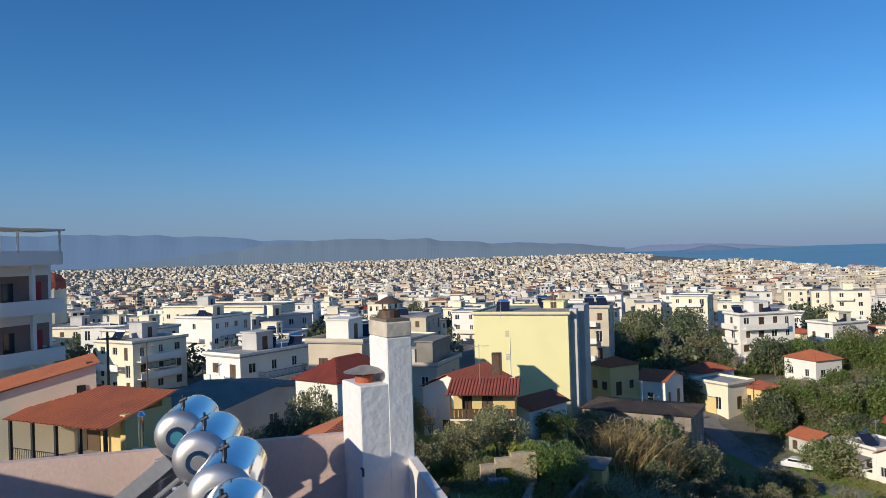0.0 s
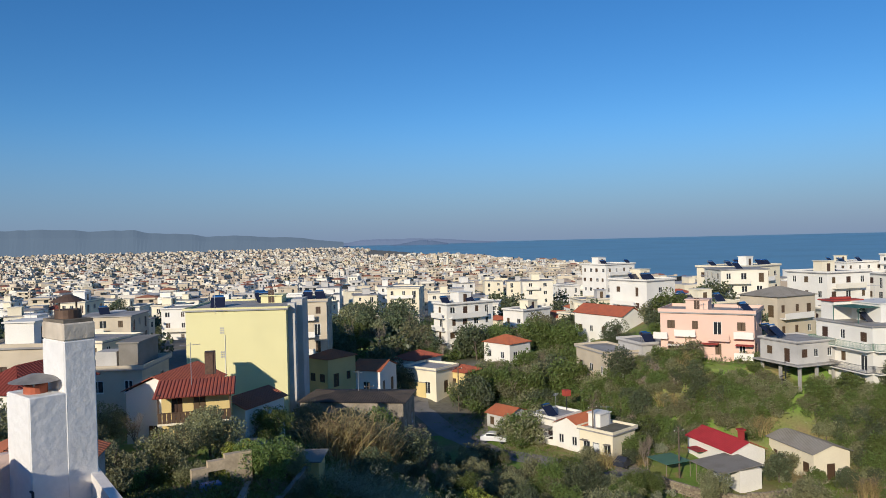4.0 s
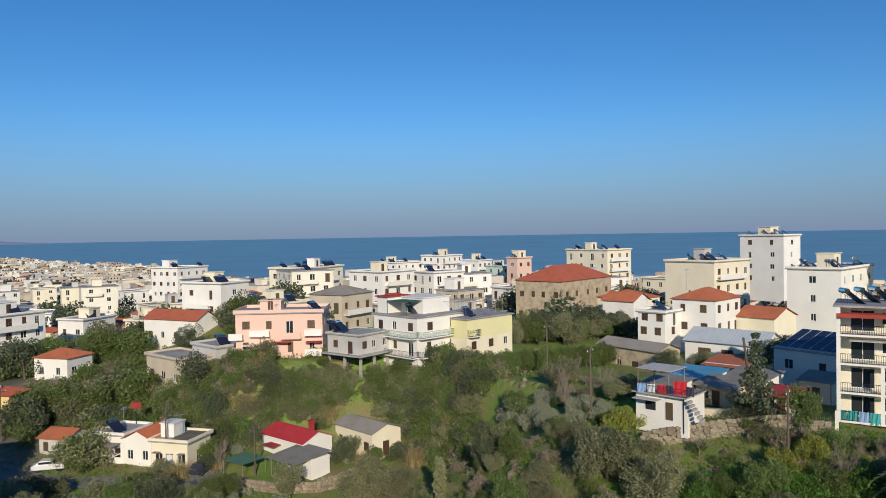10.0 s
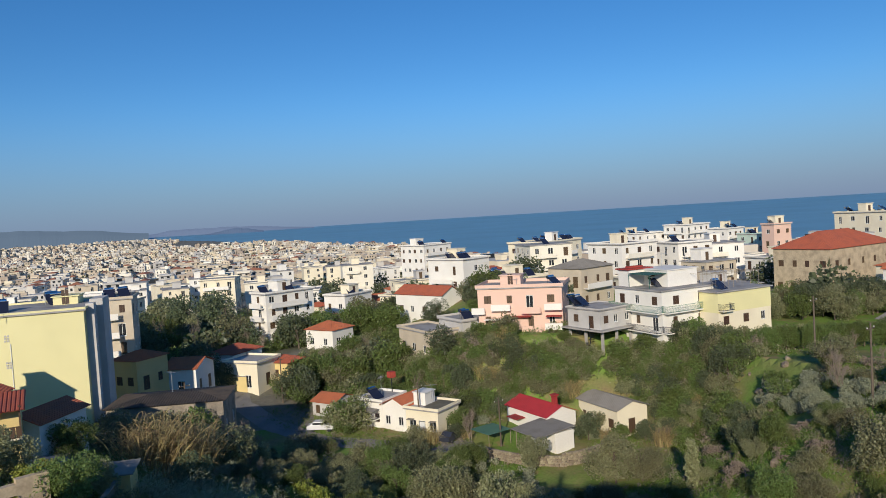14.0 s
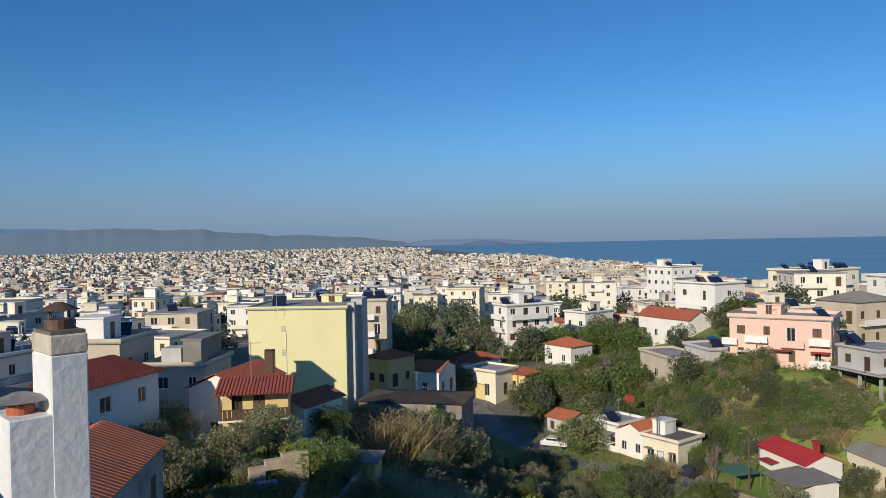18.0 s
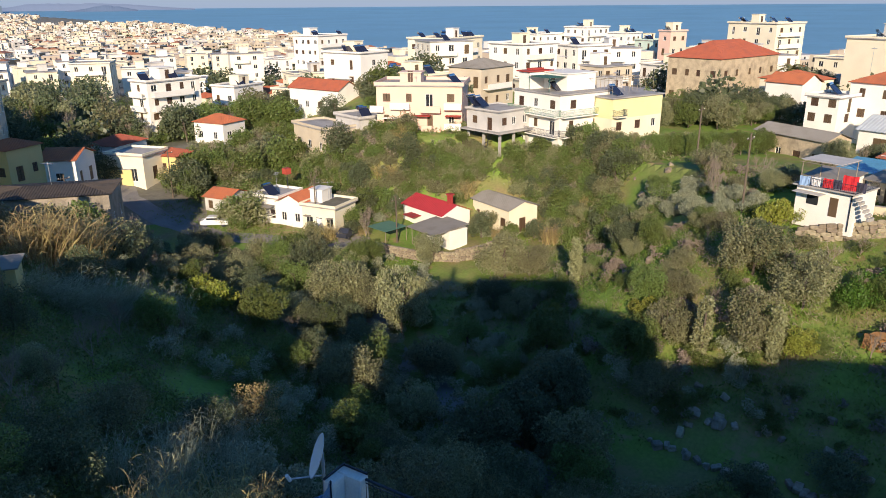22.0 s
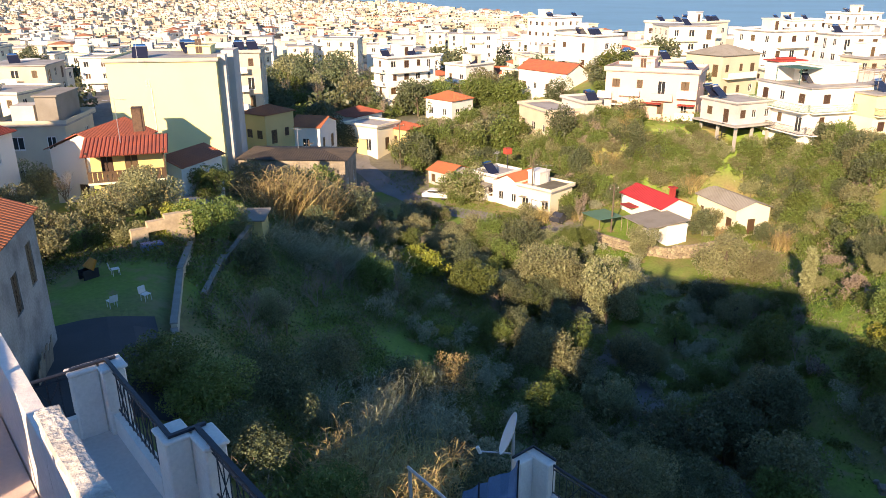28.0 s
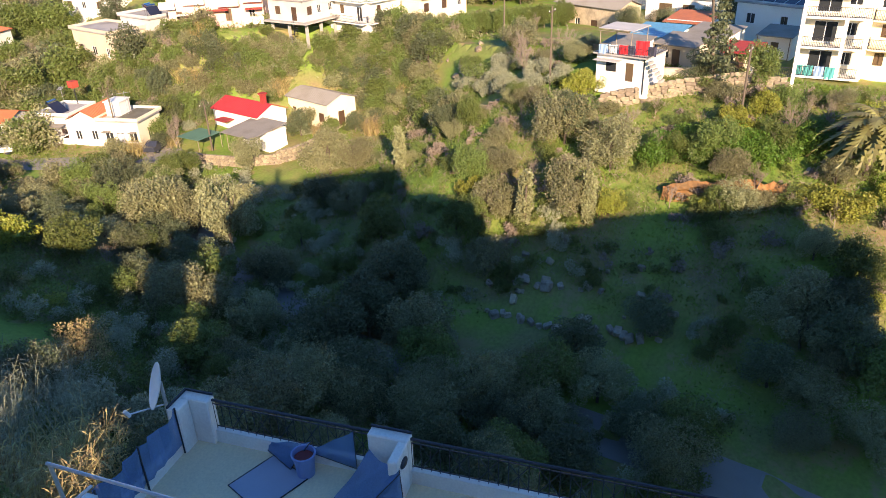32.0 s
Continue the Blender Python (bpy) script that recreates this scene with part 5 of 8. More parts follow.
part("window", boxes((-1.1, -0.05, 5.6, -0.6, -0.004, 6.6)), GLASS, lt)
# tall flats at the far left with deep balconies
al = house("apartment_block", "white and pink-banded flats with deep balconies", -38.9, 55.3, 42.0, 8.0, 15.0, 18.2, 20, WHITE, 5, 5, 3, "flat", None, 0, 0, seed=92, category="apartment block", pent=(-1, -3, 4, 6, 2.4), parapet=0.5)
# pink-brown back wall, darkened so a flat panel stands for a shaded recess
RECESS_SHADE = material("pink_brown_recess_shade", (0.26, 0.17, 0.14), vary=0.1, scale=0.5)
for k in range(1, 6):
    z = k * 3.64
    b_ = balcony(al, "right", 8, 15, 0.0, 7.8, z, 1.5, "solid", WHITE)
    part("parapet_end", boxes((3.70, -8.88, z + 0.004, 3.8, -7.5, z + 0.9)), WHITE, b_)
    if k < 5:
        part("recess_panel", boxes((-3.9, -7.53, z, 3.7, -7.503, z + 2.7)), RECESS_SHADE, al, "flat pink-brown wall panel darkened for recess shade")
        for q in (-2.6, 0.2, 2.6):
            part("door", boxes((q - 0.45, -7.57, z, q + 0.45, -7.533, z + 2.2)), REDTILE if q != 0.2 else GLASS, al, "brick-red shutter door")
        part("pillar", boxes((1.2, -8.8, z + 0.904, 1.5, -8.5, z + 3.4)), WHITE, al)
part("canopy", boxes((-3.9, -9.2, 20.6, 3.9, -6.0, 20.75)), CREAM, al, "cream roof terrace canopy")
for q in (-3.6, 0, 3.6):
    part("canopy_post", boxes((q - 0.06, -9.0, 18.8, q + 0.06, -8.88, 20.6)), WHITE, al)
bm = bmesh.new()
n = 10
arc = [(-2.6 + 5.2 * k / n, 1.3 * math.sin(math.pi * k / n)) for k in range(n + 1)]
top = [[bm.verts.new((x - 2, y - 3, 20.9 + z)) for x, z in arc] for y in (-3.4, 3.4)]
for k in range(n):
    bm.faces.new((top[0][k], top[0][k + 1], top[1][k + 1], top[1][k]))
vault = part("vault", bm, material("grey_green_sheet", (0.25, 0.26, 0.24), rough=0.5, metal=0.3), al, "curved sheet roof")
vault.modifiers.new("thick", "SOLIDIFY").thickness = 0.08

# yellow house with a tiled balcony roof
rb = thing("balcony_house", pose(3.6, 68.4, 42.4, 0, 0, -8), "ochre house with a balcony under a red tile roof", "house")
FOOT.append((3.6, 69, 4.9, 4.9, 0.0))
vs, fs = [], []
hs = [(0.8, 3.0, 1.7, 5.0), (2.6, 3.0, 3.6, 5.0), (1.0, 0.6, 1.8, 2.1)]
facade(vs, fs, (-2.8, -2.2, -2), (1, 0, 0), 5.6, 7.2, [(a, b + 2, c, d + 2) for a, b, c, d in hs])
facade(vs, fs, (2.8, -2.2, -2), (0, 1, 0), 4.4, 7.2, ())
facade(vs, fs, (2.8, 2.2, -2), (-1, 0, 0), 5.6, 7.2, ())
facade(vs, fs, (-2.8, 2.2, -2), (0, -1, 0), 4.4, 7.2, ())
part("wall", to_mesh("wall", vs, fs, OCHRE), None, rb)
for q in hs:
    put_window(rb, (-2.8, -2.2, 0), (1, 0, 0), q, "shutter")
vs, fs = tile_roof("mono", 6.2, 3.6, 0.8, over=0.2, pitch_rows=0.3)
part("roof", to_mesh("roof", vs, fs, TILE), None, rb, "bright orange tile roof", at=pose(0, -1.9, 4.9))
sl = part("balcony", boxes((-3.0, -3.5, 2.55, 3.0, -2.205, 2.72)), CREAM, rb)
bm = bmesh.new()
for k in range(16):
    box(bm, -2.95 + k * 0.37, -3.46, 2.724, -2.65 + k * 0.37, -3.42, 3.55)
box(bm, -3.0, -3.5, 3.554, 3.0, -3.38, 3.62)
part("balustrade", bm, SHUTTER, sl, "brown timber balustrade")
for q in (-2.9, 2.9):
    part("post", boxes((q - 0.06, -3.45, 2.724, q + 0.06, -3.33, 5.2)), SHUTTER, sl)
part("water_tank", boxes((0.6, 0.4, 6.0, 1.5, 1.3, 8.0)), RUST, rb, "rusty iron water tank on a stand")

# white house with corrugated roof, and what leans on it
cr = thing("corrugated_house", pose(116.5, 28.7, 38.5, 0, 0, -8), "white house with pale corrugated sheet roof", "house")
FOOT.append((116.5, 28.7, 5.4, 5.4, 0.0))
vs, fs = [], []
hs = [(4.8, 1.4, 6.6, 3.0), (8.0, 1.2, 9.6, 3.0)]
facade(vs, fs, (-3.6, 5.2, -2), (0, -1, 0), 10.4, 5.8, [(a - 3, b + 2, c - 3, d + 2) for a, b, c, d in hs])
facade(vs, fs, (-3.6, -5.2, -2), (1, 0, 0), 7.2, 5.8, [(2.0, 3.2, 3.0, 4.6)])
facade(vs, fs, (3.6, -5.2, -2), (0, 1, 0), 10.4, 5.8, ())
facade(vs, fs, (3.6, 5.2, -2), (-1, 0, 0), 7.2, 5.8, ())
part("wall", to_mesh("wall", vs, fs, WHITE), None, cr)
for a, b, c, d in hs:
    put_window(cr, (-3.6, 5.2, 0), (0, -1, 0), (a - 3, b, c - 3, d), "shutter")
vs, fs = tile_roof("gable", 7.2, 10.4, 1.5, over=0.4, pitch_rows=0.45)
part("roof", to_mesh("roof", vs, fs, material("pale_corrugated_sheet", (0.62, 0.66, 0.66), rough=0.45, metal=0.2, vary=0.06)), None, cr, "pale corrugated sheet roof", at=pose(0, 0, 3.8))
for y in (-5.2, 5.2):
    bm = bmesh.new()
    bm.faces.new([bm.verts.new(p) for p in ((-3.6, y, 3.8), (3.6, y, 3.8), (0, y, 5.2))])
    part("gable", bm, WHITE, cr)
cr.scale = (1.13, 1.13, 1.13)
# terrace house with washing
ld = thing("washing_terrace", pose(74.0, 24.7, 41.0, 0, 0, -8), "white hut with a roof terrace full of washing", "house")
FOOT.append((74, 24.7, 3.0, 3.0, 0.0))
part("wall", boxes((-2.2, -3.4, -2, 2.4, 3.2, 2.7)), WHITE, ld)
part("door", boxes((-2.25, -1.6, -0.2, -2.203, -0.7, 1.9)), SHUTTER, ld)
part("window", boxes((-2.25, 0.6, 0.7, -2.203, 1.9, 1.8)), GLASS, ld)
part("awning", boxes((-3.6, -0.2, 2.1, -2.21, 3.0, 2.16)), GREY, ld, "grey sheet awning over the window")
part("drainpipe", boxes((-2.3, -3.0, -1.5, -2.21, -2.9, 2.7)), IRON, ld)
part("terrace", boxes((-2.9, -3.6, 2.704, 2.5, 3.4, 2.86)), CONCRETE, ld)
bm = bmesh.new()
rail(bm, (-2.8, -3.5, 2.86), (-2.8, 3.3, 2.86), 0.9, 0.2)
rail(bm, (-2.8, -3.5, 2.86), (2.4, -3.5, 2.86), 0.9, 0.2)
part("railing", bm, IRON, ld)
bm = bmesh.new()
for q in ((-2.0, 3.0), (-2.0, -1.0), (2.2, 3.0), (2.2, -1.0)):
    tube(bm, (*q, 2.86), (*q, 5.3), 0.05, n=6)
for k in range(7):
    tube(bm, (-2.3 + k * 0.8, -1.3, 5.3), (-2.3 + k * 0.8, 3.3, 5.3), 0.03, n=4)
part("pergola", bm, TWIG, ld)
part("awning", boxes((-1.4, -1.0, 5.36, 3.0, 3.6, 5.42)), GREY, ld, "grey sheet awning")
for k in range(6):
    part("step", boxes((-2.9 - 0.0, -3.9 - 0.3 * k, 2.2 - 0.38 * k, -1.9, -3.62 - 0.3 * k, 2.5 - 0.38 * k)), CONCRETE, ld)
ld.scale = (0.85, 0.85, 0.85)
CLOTHS = [material("cloth_" + n, c, vary=0.1, scale=3) for n, c in (("red", (0.55, 0.02, 0.03)), ("blue", (0.25, 0.40, 0.62)), ("white", (0.75, 0.75, 0.75)), ("dark", (0.04, 0.04, 0.07)), ("teal", (0.06, 0.38, 0.38)))]


def cloth_piece(x, y, z, w, h, mat, turn, label):
    vs, fs = [], []
    for i in range(9):
        for j in range(5):
            vs.append((w * i / 8, 0.05 * math.sin(i * 1.7 + j * 0.6), -h * j / 4 + 0.02 * math.sin(i)))
    for i in range(8):
        for j in range(4):
            k = i * 5 + j
            fs.append((k, k + 1, k + 6, k + 5))
    ob = part("washing", to_mesh("washing", vs, fs, mat), None, None, at=pose(x, y, z, 0, 0, turn))
    ob.modifiers.new("thick", "SOLIDIFY").thickness = 0.01
    tagged(ob, label, "laundry", "washing on the line")


for k, (dx, m, w, h, c) in enumerate(((0.2, 1, 0.9, 0.9, "pale blue towel"), (1.4, 2, 0.8, 1.0, "white sheet"), (2.6, 0, 0.9, 0.9, "red cloth"), (3.6, 3, 0.7, 1.2, "dark trousers"), (4.5, 0, 1.3, 1.5, "large red blanket"), (5.9, 3, 0.8, 1.0, "dark shirt"))):
    lp = Vector((71.7, 27.4, 44.3)) + Vector((0.13, -0.99, 0)) * dx * 0.85
    cloth_piece(lp.x, lp.y, lp.z + (0.5 if k == 4 else 0.0), w, h, CLOTHS[m], -82, c + " hung on the terrace line")

# sheds and lean-tos behind the washing terrace


def shack(x, y, w, d, h, turn, wall, roof, label):
    root = thing("shack", pose(x, y, ground(x, y), 0, 0, turn), label, "shed", "hillside shacks")
    FOOT.append((x, y, w / 2, d / 2, radians(turn)))
    part("wall", boxes((-w / 2, -d / 2, -1.5, w / 2, d / 2, h)), wall, root)
    part("roof", boxes((-w / 2 - 0.9, -d / 2 - 0.25, 0, w / 2 + 0.25, d / 2 + 0.25, 0.07)), roof, root, "sheet roof", at=pose(0, 0, h + 0.12, 0, -5, 0))
    part("door", boxes((-w / 2 - 0.05, -0.4, 0, -w / 2 - 0.003, 0.45, 1.95)), SHUTTER, root)
    part("window", boxes((-w / 2 - 0.04, d * 0.2, 1.0, -w / 2 - 0.003, d * 0.2 + 0.8, 1.8)), GLASS, root)
    for q in (-d / 2, d / 2):
        part("post", tube(bmesh.new(), (-w / 2 - 0.8, q, -1.5), (-w / 2 - 0.8, q, h + 0.02), 0.05, n=6), TWIG, root)


TARP = material("blue_tarpaulin", (0.10, 0.34, 0.50), rough=0.5, vary=0.15, scale=2)
for x, y, w, d, h, turn, wall, roof, lab in (
    (79.5, 26.5, 3.2, 4.0, 2.4, -6, WHITE, GREYROOF, "white shed with a grey sheet roof"),
    (83.0, 21.5, 4.0, 4.5, 2.6, -10, BEIGE, GREYROOF, "beige lean-to with a grey sheet roof"),
    (87.5, 25.5, 4.5, 5.0, 2.8, -4, WHITE, TARP, "white shed under a blue tarpaulin"),
    (91.0, 20.0, 4.0, 5.0, 2.9, -12, WHITE, GREYROOF, "whitewashed hut with a sheet roof"),
    (96.5, 24.0, 5.0, 5.0, 3.0, -6, WHITE, TILE, "white hut with red sheet roof"),
    (95.0, 13.5, 4.0, 3.6, 2.8, -8, WHITE, GREYROOF, "white outhouse beside the flats"),
    (84.5, 15.6, 3.4, 3.4, 2.3, 0, BEIGE, REDTILE, "rusty-roofed shed in the yard"),
):
    shack(x, y, w, d, h, turn, wall, roof, lab)

# solar roof house
sr = house("house", "white house under a long solar panel roof", 105.5, 15.0, 40.6, 7.0, 9.0, 3.4, 110, WHITE, 1, 2, 1, "flat", None, 0, 0, seed=95, parapet=0.0)
for i in range(3):
    for j in range(6):
        part("solar_panel", boxes((-3.2 + i * 2.1, -4.2 + j * 1.4, 0, -1.2 + i * 2.1, -2.9 + j * 1.4, 0.06)), PANEL, sr, at=pose(0, 0, 4.6, 0, -16, 0))
        part("panel_frame", boxes((-3.2 + i * 2.1, -2.9 + j * 1.4, 0, -1.2 + i * 2.1, -2.86 + j * 1.4, 0.08)), FRAMEW, sr, at=pose(0, 0, 4.6, 0, -16, 0))
part("panel_base", boxes((-3.4, -4.4, 3.604, 3.4, 4.4, 3.75)), GREY, sr)

# flats at the right with open balconies
ap = thing("apartment_block", pose(89.3, 7.7, 40.2, 0, 0, 4), "four-storey flats with open balconies and red awning", "apartment block")
FOOT.append((89.3, 5, 6.5, 8.2, 0.0))
vs, fs = [], []
hs = []
for k in range(4):
    hs += [(1.2, k * 2.95 + 0.15, 3.4, k * 2.95 + 2.3), (4.0, k * 2.95 + 0.9, 5.2, k * 2.95 + 2.2)]
facade(vs, fs, (-3.6, 3.2, -3), (0, -1, 0), 6.2, 14.6, [(a, b + 3, c, d + 3) for a, b, c, d in hs])
facade(vs, fs, (-3.6, -3.0, -3), (1, 0, 0), 6.0, 14.6, ())
facade(vs, fs, (2.4, -3.0, -3), (0, 1, 0), 6.2, 14.6, ())
facade(vs, fs, (2.4, 3.2, -3), (-1, 0, 0), 6.0, 14.6, ())
part("wall", to_mesh("wall", vs, fs, CREAM), None, ap)
for q in hs:
    put_window(ap, (-3.6, 3.2, 0), (0, -1, 0), q, "glass")
part("roof", boxes((-5.6, -3.3, 11.604, 2.6, 3.5, 11.8)), ROOFGREY, ap)
for k in range(4):
    s = part("balcony", boxes((-5.6, -3.0, k * 2.95 - 0.2, -3.605, 3.2, k * 2.95)), WHITE, ap)
    bm = bmesh.new()
    rail(bm, (-5.5, 3.1, k * 2.95), (-5.5, -2.9, k * 2.95), 0.95, 0.15)
    part("railing", bm, IRON, s)
    for yy in ((3.0, -0.9, -2.9) if k < 2 else (3.0,)):
        part("pillar", boxes((-5.6, yy - 0.18, k * 2.95 + 0.004, -5.2, yy + 0.18, k * 2.95 + 2.745)), WHITE, ap)
part("awning", boxes((-6.0, -2.9, 10.9, -4.2, 3.1, 10.98), (-6.02, -2.9, 10.6, -5.98, 3.1, 10.9)), REDTILE, ap, "dark red awning")
part("awning", boxes((-5.9, -2.9, 8.2, -4.2, 2.0, 8.26)), GREY, ap, "striped grey awning")
for k in range(3):
    heater(86.2 + k * 1.9, 9.2 - k * 1.2, 52.01, 30)
for k, m in enumerate((4, 4, 1, 4)):
    cloth_piece(83.68, 10.5 - k * 1.0, 41.25, 0.9, 1.2, CLOTHS[m], -86, "teal cloth on the ground floor rail")
ap2 = house("apartment_block", "cream flats with fan-shaped balcony rails", 90.6, 0.4, 40.0, 6.4, 8.0, 11.3, 92, CREAM, 4, 3, 3, "flat", None, 0, 2, seed=96, category="apartment block")
for k in range(1, 3):
    balcony(ap2, "left", 6.4, 8, 0.3, 7.4, k * 2.82, 1.5, IRON, CREAM)

# red-roofed cottage and its yard
rh = thing("cottage", pose(71.5, 77.5, 28.4, 0, 0, -5), "white cottage with a painted red roof and chimney", "cottage")
FOOT.append((71.5, 77.5, 2.9, 4.9, 0.0))
part("wall", boxes((-2.6, -4.6, -1, 2.6, 4.6, 3.2)), WHITE, rh)
vs, fs = tile_roof("gable", 5.2, 9.2, 1.2, over=0.3, pitch_rows=0.4)
part("roof", to_mesh("roof", vs, fs, material("red_painted_roof", (0.42, 0.03, 0.04), vary=0.12, scale=0.8)), None, rh, "bright red sheet roof", at=pose(0, 0, 3.2))
for y in (-4.6, 4.6):
    bm = bmesh.new()
    bm.faces.new([bm.verts.new(p) for p in ((-2.6, y, 3.2), (2.6, y, 3.2), (0, y, 4.3))])
    part("gable", bm, WHITE, rh)
part("chimney", boxes((-0.3, -3.6, 3.6, 0.3, -3.0, 5.6), (-0.45, -3.75, 5.6, 0.45, -2.85, 5.8)), REDTILE, rh, "red brick chimney")
part("awning", boxes((-4.2, 0.2, 2.2, -2.62, 2.6, 2.3)), REDTILE, rh, at=pose(0, 0, 0, 0, 0, 0))
for a, b in ((-2.62, -1.0), (-2.62, 2.9)):
    put_window(rh, (-2.6, b + 0.5, 0), (0, -1, 0), (0.0, 0.9, 0.9, 2.1), "shutter")
sc = thing("shed_canopy", pose(66.8, 71.6, 28.4, 0, 0, -5), "white lean-to with a grey sheet canopy", "shed")
part("wall", boxes((-0.6, -2.6, -1, 2.6, 2.6, 2.4)), WHITE, sc)
part("canopy", boxes((-3.4, -3.0, 2.7, 2.8, 3.0, 2.8)), GREYROOF, sc, at=pose(0, 0, 0, 0, -5, 0))
for q in ((-3.0, -2.6), (-3.0, 2.6), (-3.0, 0)):
    part("post", tube(bmesh.new(), (*q, -1.5), (*q, 2.6), 0.05, n=6), TWIG, sc)
gc = thing("garden_canopy", pose(62.5, 78.0, 28.2), "dark green net canopy beside the cottage", "canopy")
part("net", boxes((-2.0, -2.0, 2.2, 2.0, 2.0, 2.25)), GREENIRON, gc)
for q in ((-1.9, -1.9), (1.9, -1.9), (-1.9, 1.9), (1.9, 1.9)):
    part("post", tube(bmesh.new(), (*q, -0.5), (*q, 2.2), 0.04, n=6), TWIG, gc)
# roof hut and stair on the yellow cottage
part("roof_hut", boxes((-0.9, 0.5, 3.904, 1.5, 2.6, 5.7), (-1.05, 0.35, 5.7, 1.65, 2.75, 5.82)), WHITE, built[48], "white roof hut")
red_tank = thing("water_tank", pose(59.0, 97.5, 31.4), "red iron water tank on a pole stand", "water tank")
part("pole", tube(bmesh.new(), (0, 0, -4), (0, 0, 4.0), 0.06, n=6), IRON, red_tank)
part("tank", boxes((-0.5, -0.5, 4.0, 0.5, 0.5, 4.9)), REDTILE, red_tank)
# church towers
for dx in (0.0, 6.0):
    tw = thing("bell_tower", pose(52.0 + dx, 196.0, 28.0), "slim cream bell tower with open arches", "tower", "church towers")
    part("shaft", boxes((-1.1, -1.1, -2, 1.1, 1.1, 7.5)), CREAM, tw)
    part("belfry", boxes((-1.0, -1.0, 7.5, -0.6, -0.6, 10), (0.6, -1.0, 7.5, 1.0, -0.6, 10), (-1.0, 0.6, 7.5, -0.6, 1.0, 10), (0.6, 0.6, 7.5, 1.0, 1.0, 10), (-1.2, -1.2, 10, 1.2, 1.2, 10.4)), CREAM, tw)
    part("cap", tube(bmesh.new(), (0, 0, 10.4), (0, 0, 12.0), 1.0, 0.05, n=8), CREAM, tw)
# SPECIALEND

# ---- distance: hills, islands, far shore ----


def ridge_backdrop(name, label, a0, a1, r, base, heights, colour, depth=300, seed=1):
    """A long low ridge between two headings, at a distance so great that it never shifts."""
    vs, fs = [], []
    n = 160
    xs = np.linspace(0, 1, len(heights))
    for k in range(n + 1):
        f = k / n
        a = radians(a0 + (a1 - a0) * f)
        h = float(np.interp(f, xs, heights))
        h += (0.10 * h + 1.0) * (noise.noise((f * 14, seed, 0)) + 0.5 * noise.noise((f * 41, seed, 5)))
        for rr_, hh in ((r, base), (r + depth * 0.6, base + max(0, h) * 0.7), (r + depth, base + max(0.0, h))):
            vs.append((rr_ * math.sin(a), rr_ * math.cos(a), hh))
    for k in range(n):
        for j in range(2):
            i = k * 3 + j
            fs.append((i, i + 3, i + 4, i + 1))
    # distance haze is put into the colour, and a glow holds it even
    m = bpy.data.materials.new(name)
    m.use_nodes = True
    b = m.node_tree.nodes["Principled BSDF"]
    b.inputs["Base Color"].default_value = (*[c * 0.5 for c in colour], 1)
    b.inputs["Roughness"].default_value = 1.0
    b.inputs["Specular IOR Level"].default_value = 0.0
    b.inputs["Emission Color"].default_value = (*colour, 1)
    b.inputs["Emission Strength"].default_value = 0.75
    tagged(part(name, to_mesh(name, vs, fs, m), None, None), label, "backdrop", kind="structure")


# each ridge colour carries its own painted haze and glows, though no lamp
ridge_backdrop("backdrop_mountains", "mountain range far inland, haze blue put into its colour", -60, 2, 4650, 10, (190, 200, 205, 215, 232, 238, 226, 224, 204, 178, 148, 112, 78), (0.135, 0.215, 0.34), seed=3)
ridge_backdrop("backdrop_hill", "town-covered hill behind the city, haze put into its colour", -26, 14, 4100, 12, (20, 45, 70, 100, 128, 150, 158, 150, 138, 120, 105, 92, 78, 50), (0.15, 0.21, 0.28), depth=500, seed=8)
ridge_backdrop("backdrop_island", "island on the sea horizon, haze put into its colour", 12.0, 26.0, 4700, 33, (5, 14, 22, 36, 40, 38, 40, 38, 34, 28, 18, 12, 6), (0.16, 0.215, 0.33), depth=60, seed=11)
ridge_backdrop("backdrop_islet", "darker islet in front of the island, haze put into its colour", 17.5, 22.2, 4500, 28, (2, 8, 16, 28, 34, 28, 20, 8), (0.12, 0.175, 0.28), depth=60, seed=14)

# ---- plants ----


def fast_mesh(name, verts, quads, mats, mat_index=None):
    me = bpy.data.meshes.new(name)
    verts = np.asarray(verts, dtype=np.float32)
    quads = np.asarray(quads, dtype=np.int32)
    k = quads.shape[1]
    me.vertices.add(len(verts))
    me.vertices.foreach_set("co", verts.ravel())
    me.loops.add(quads.size)
    me.loops.foreach_set("vertex_index", quads.ravel())
    me.polygons.add(len(quads))
    me.polygons.foreach_set("loop_start", np.arange(0, quads.size, k, dtype=np.int32))
    for m in mats:
        me.materials.append(m)
    if mat_index is not None:
        me.polygons.foreach_set("material_index", np.asarray(mat_index, dtype=np.int32))
    me.update(calc_edges=True)
    me.shade_flat()
    return me


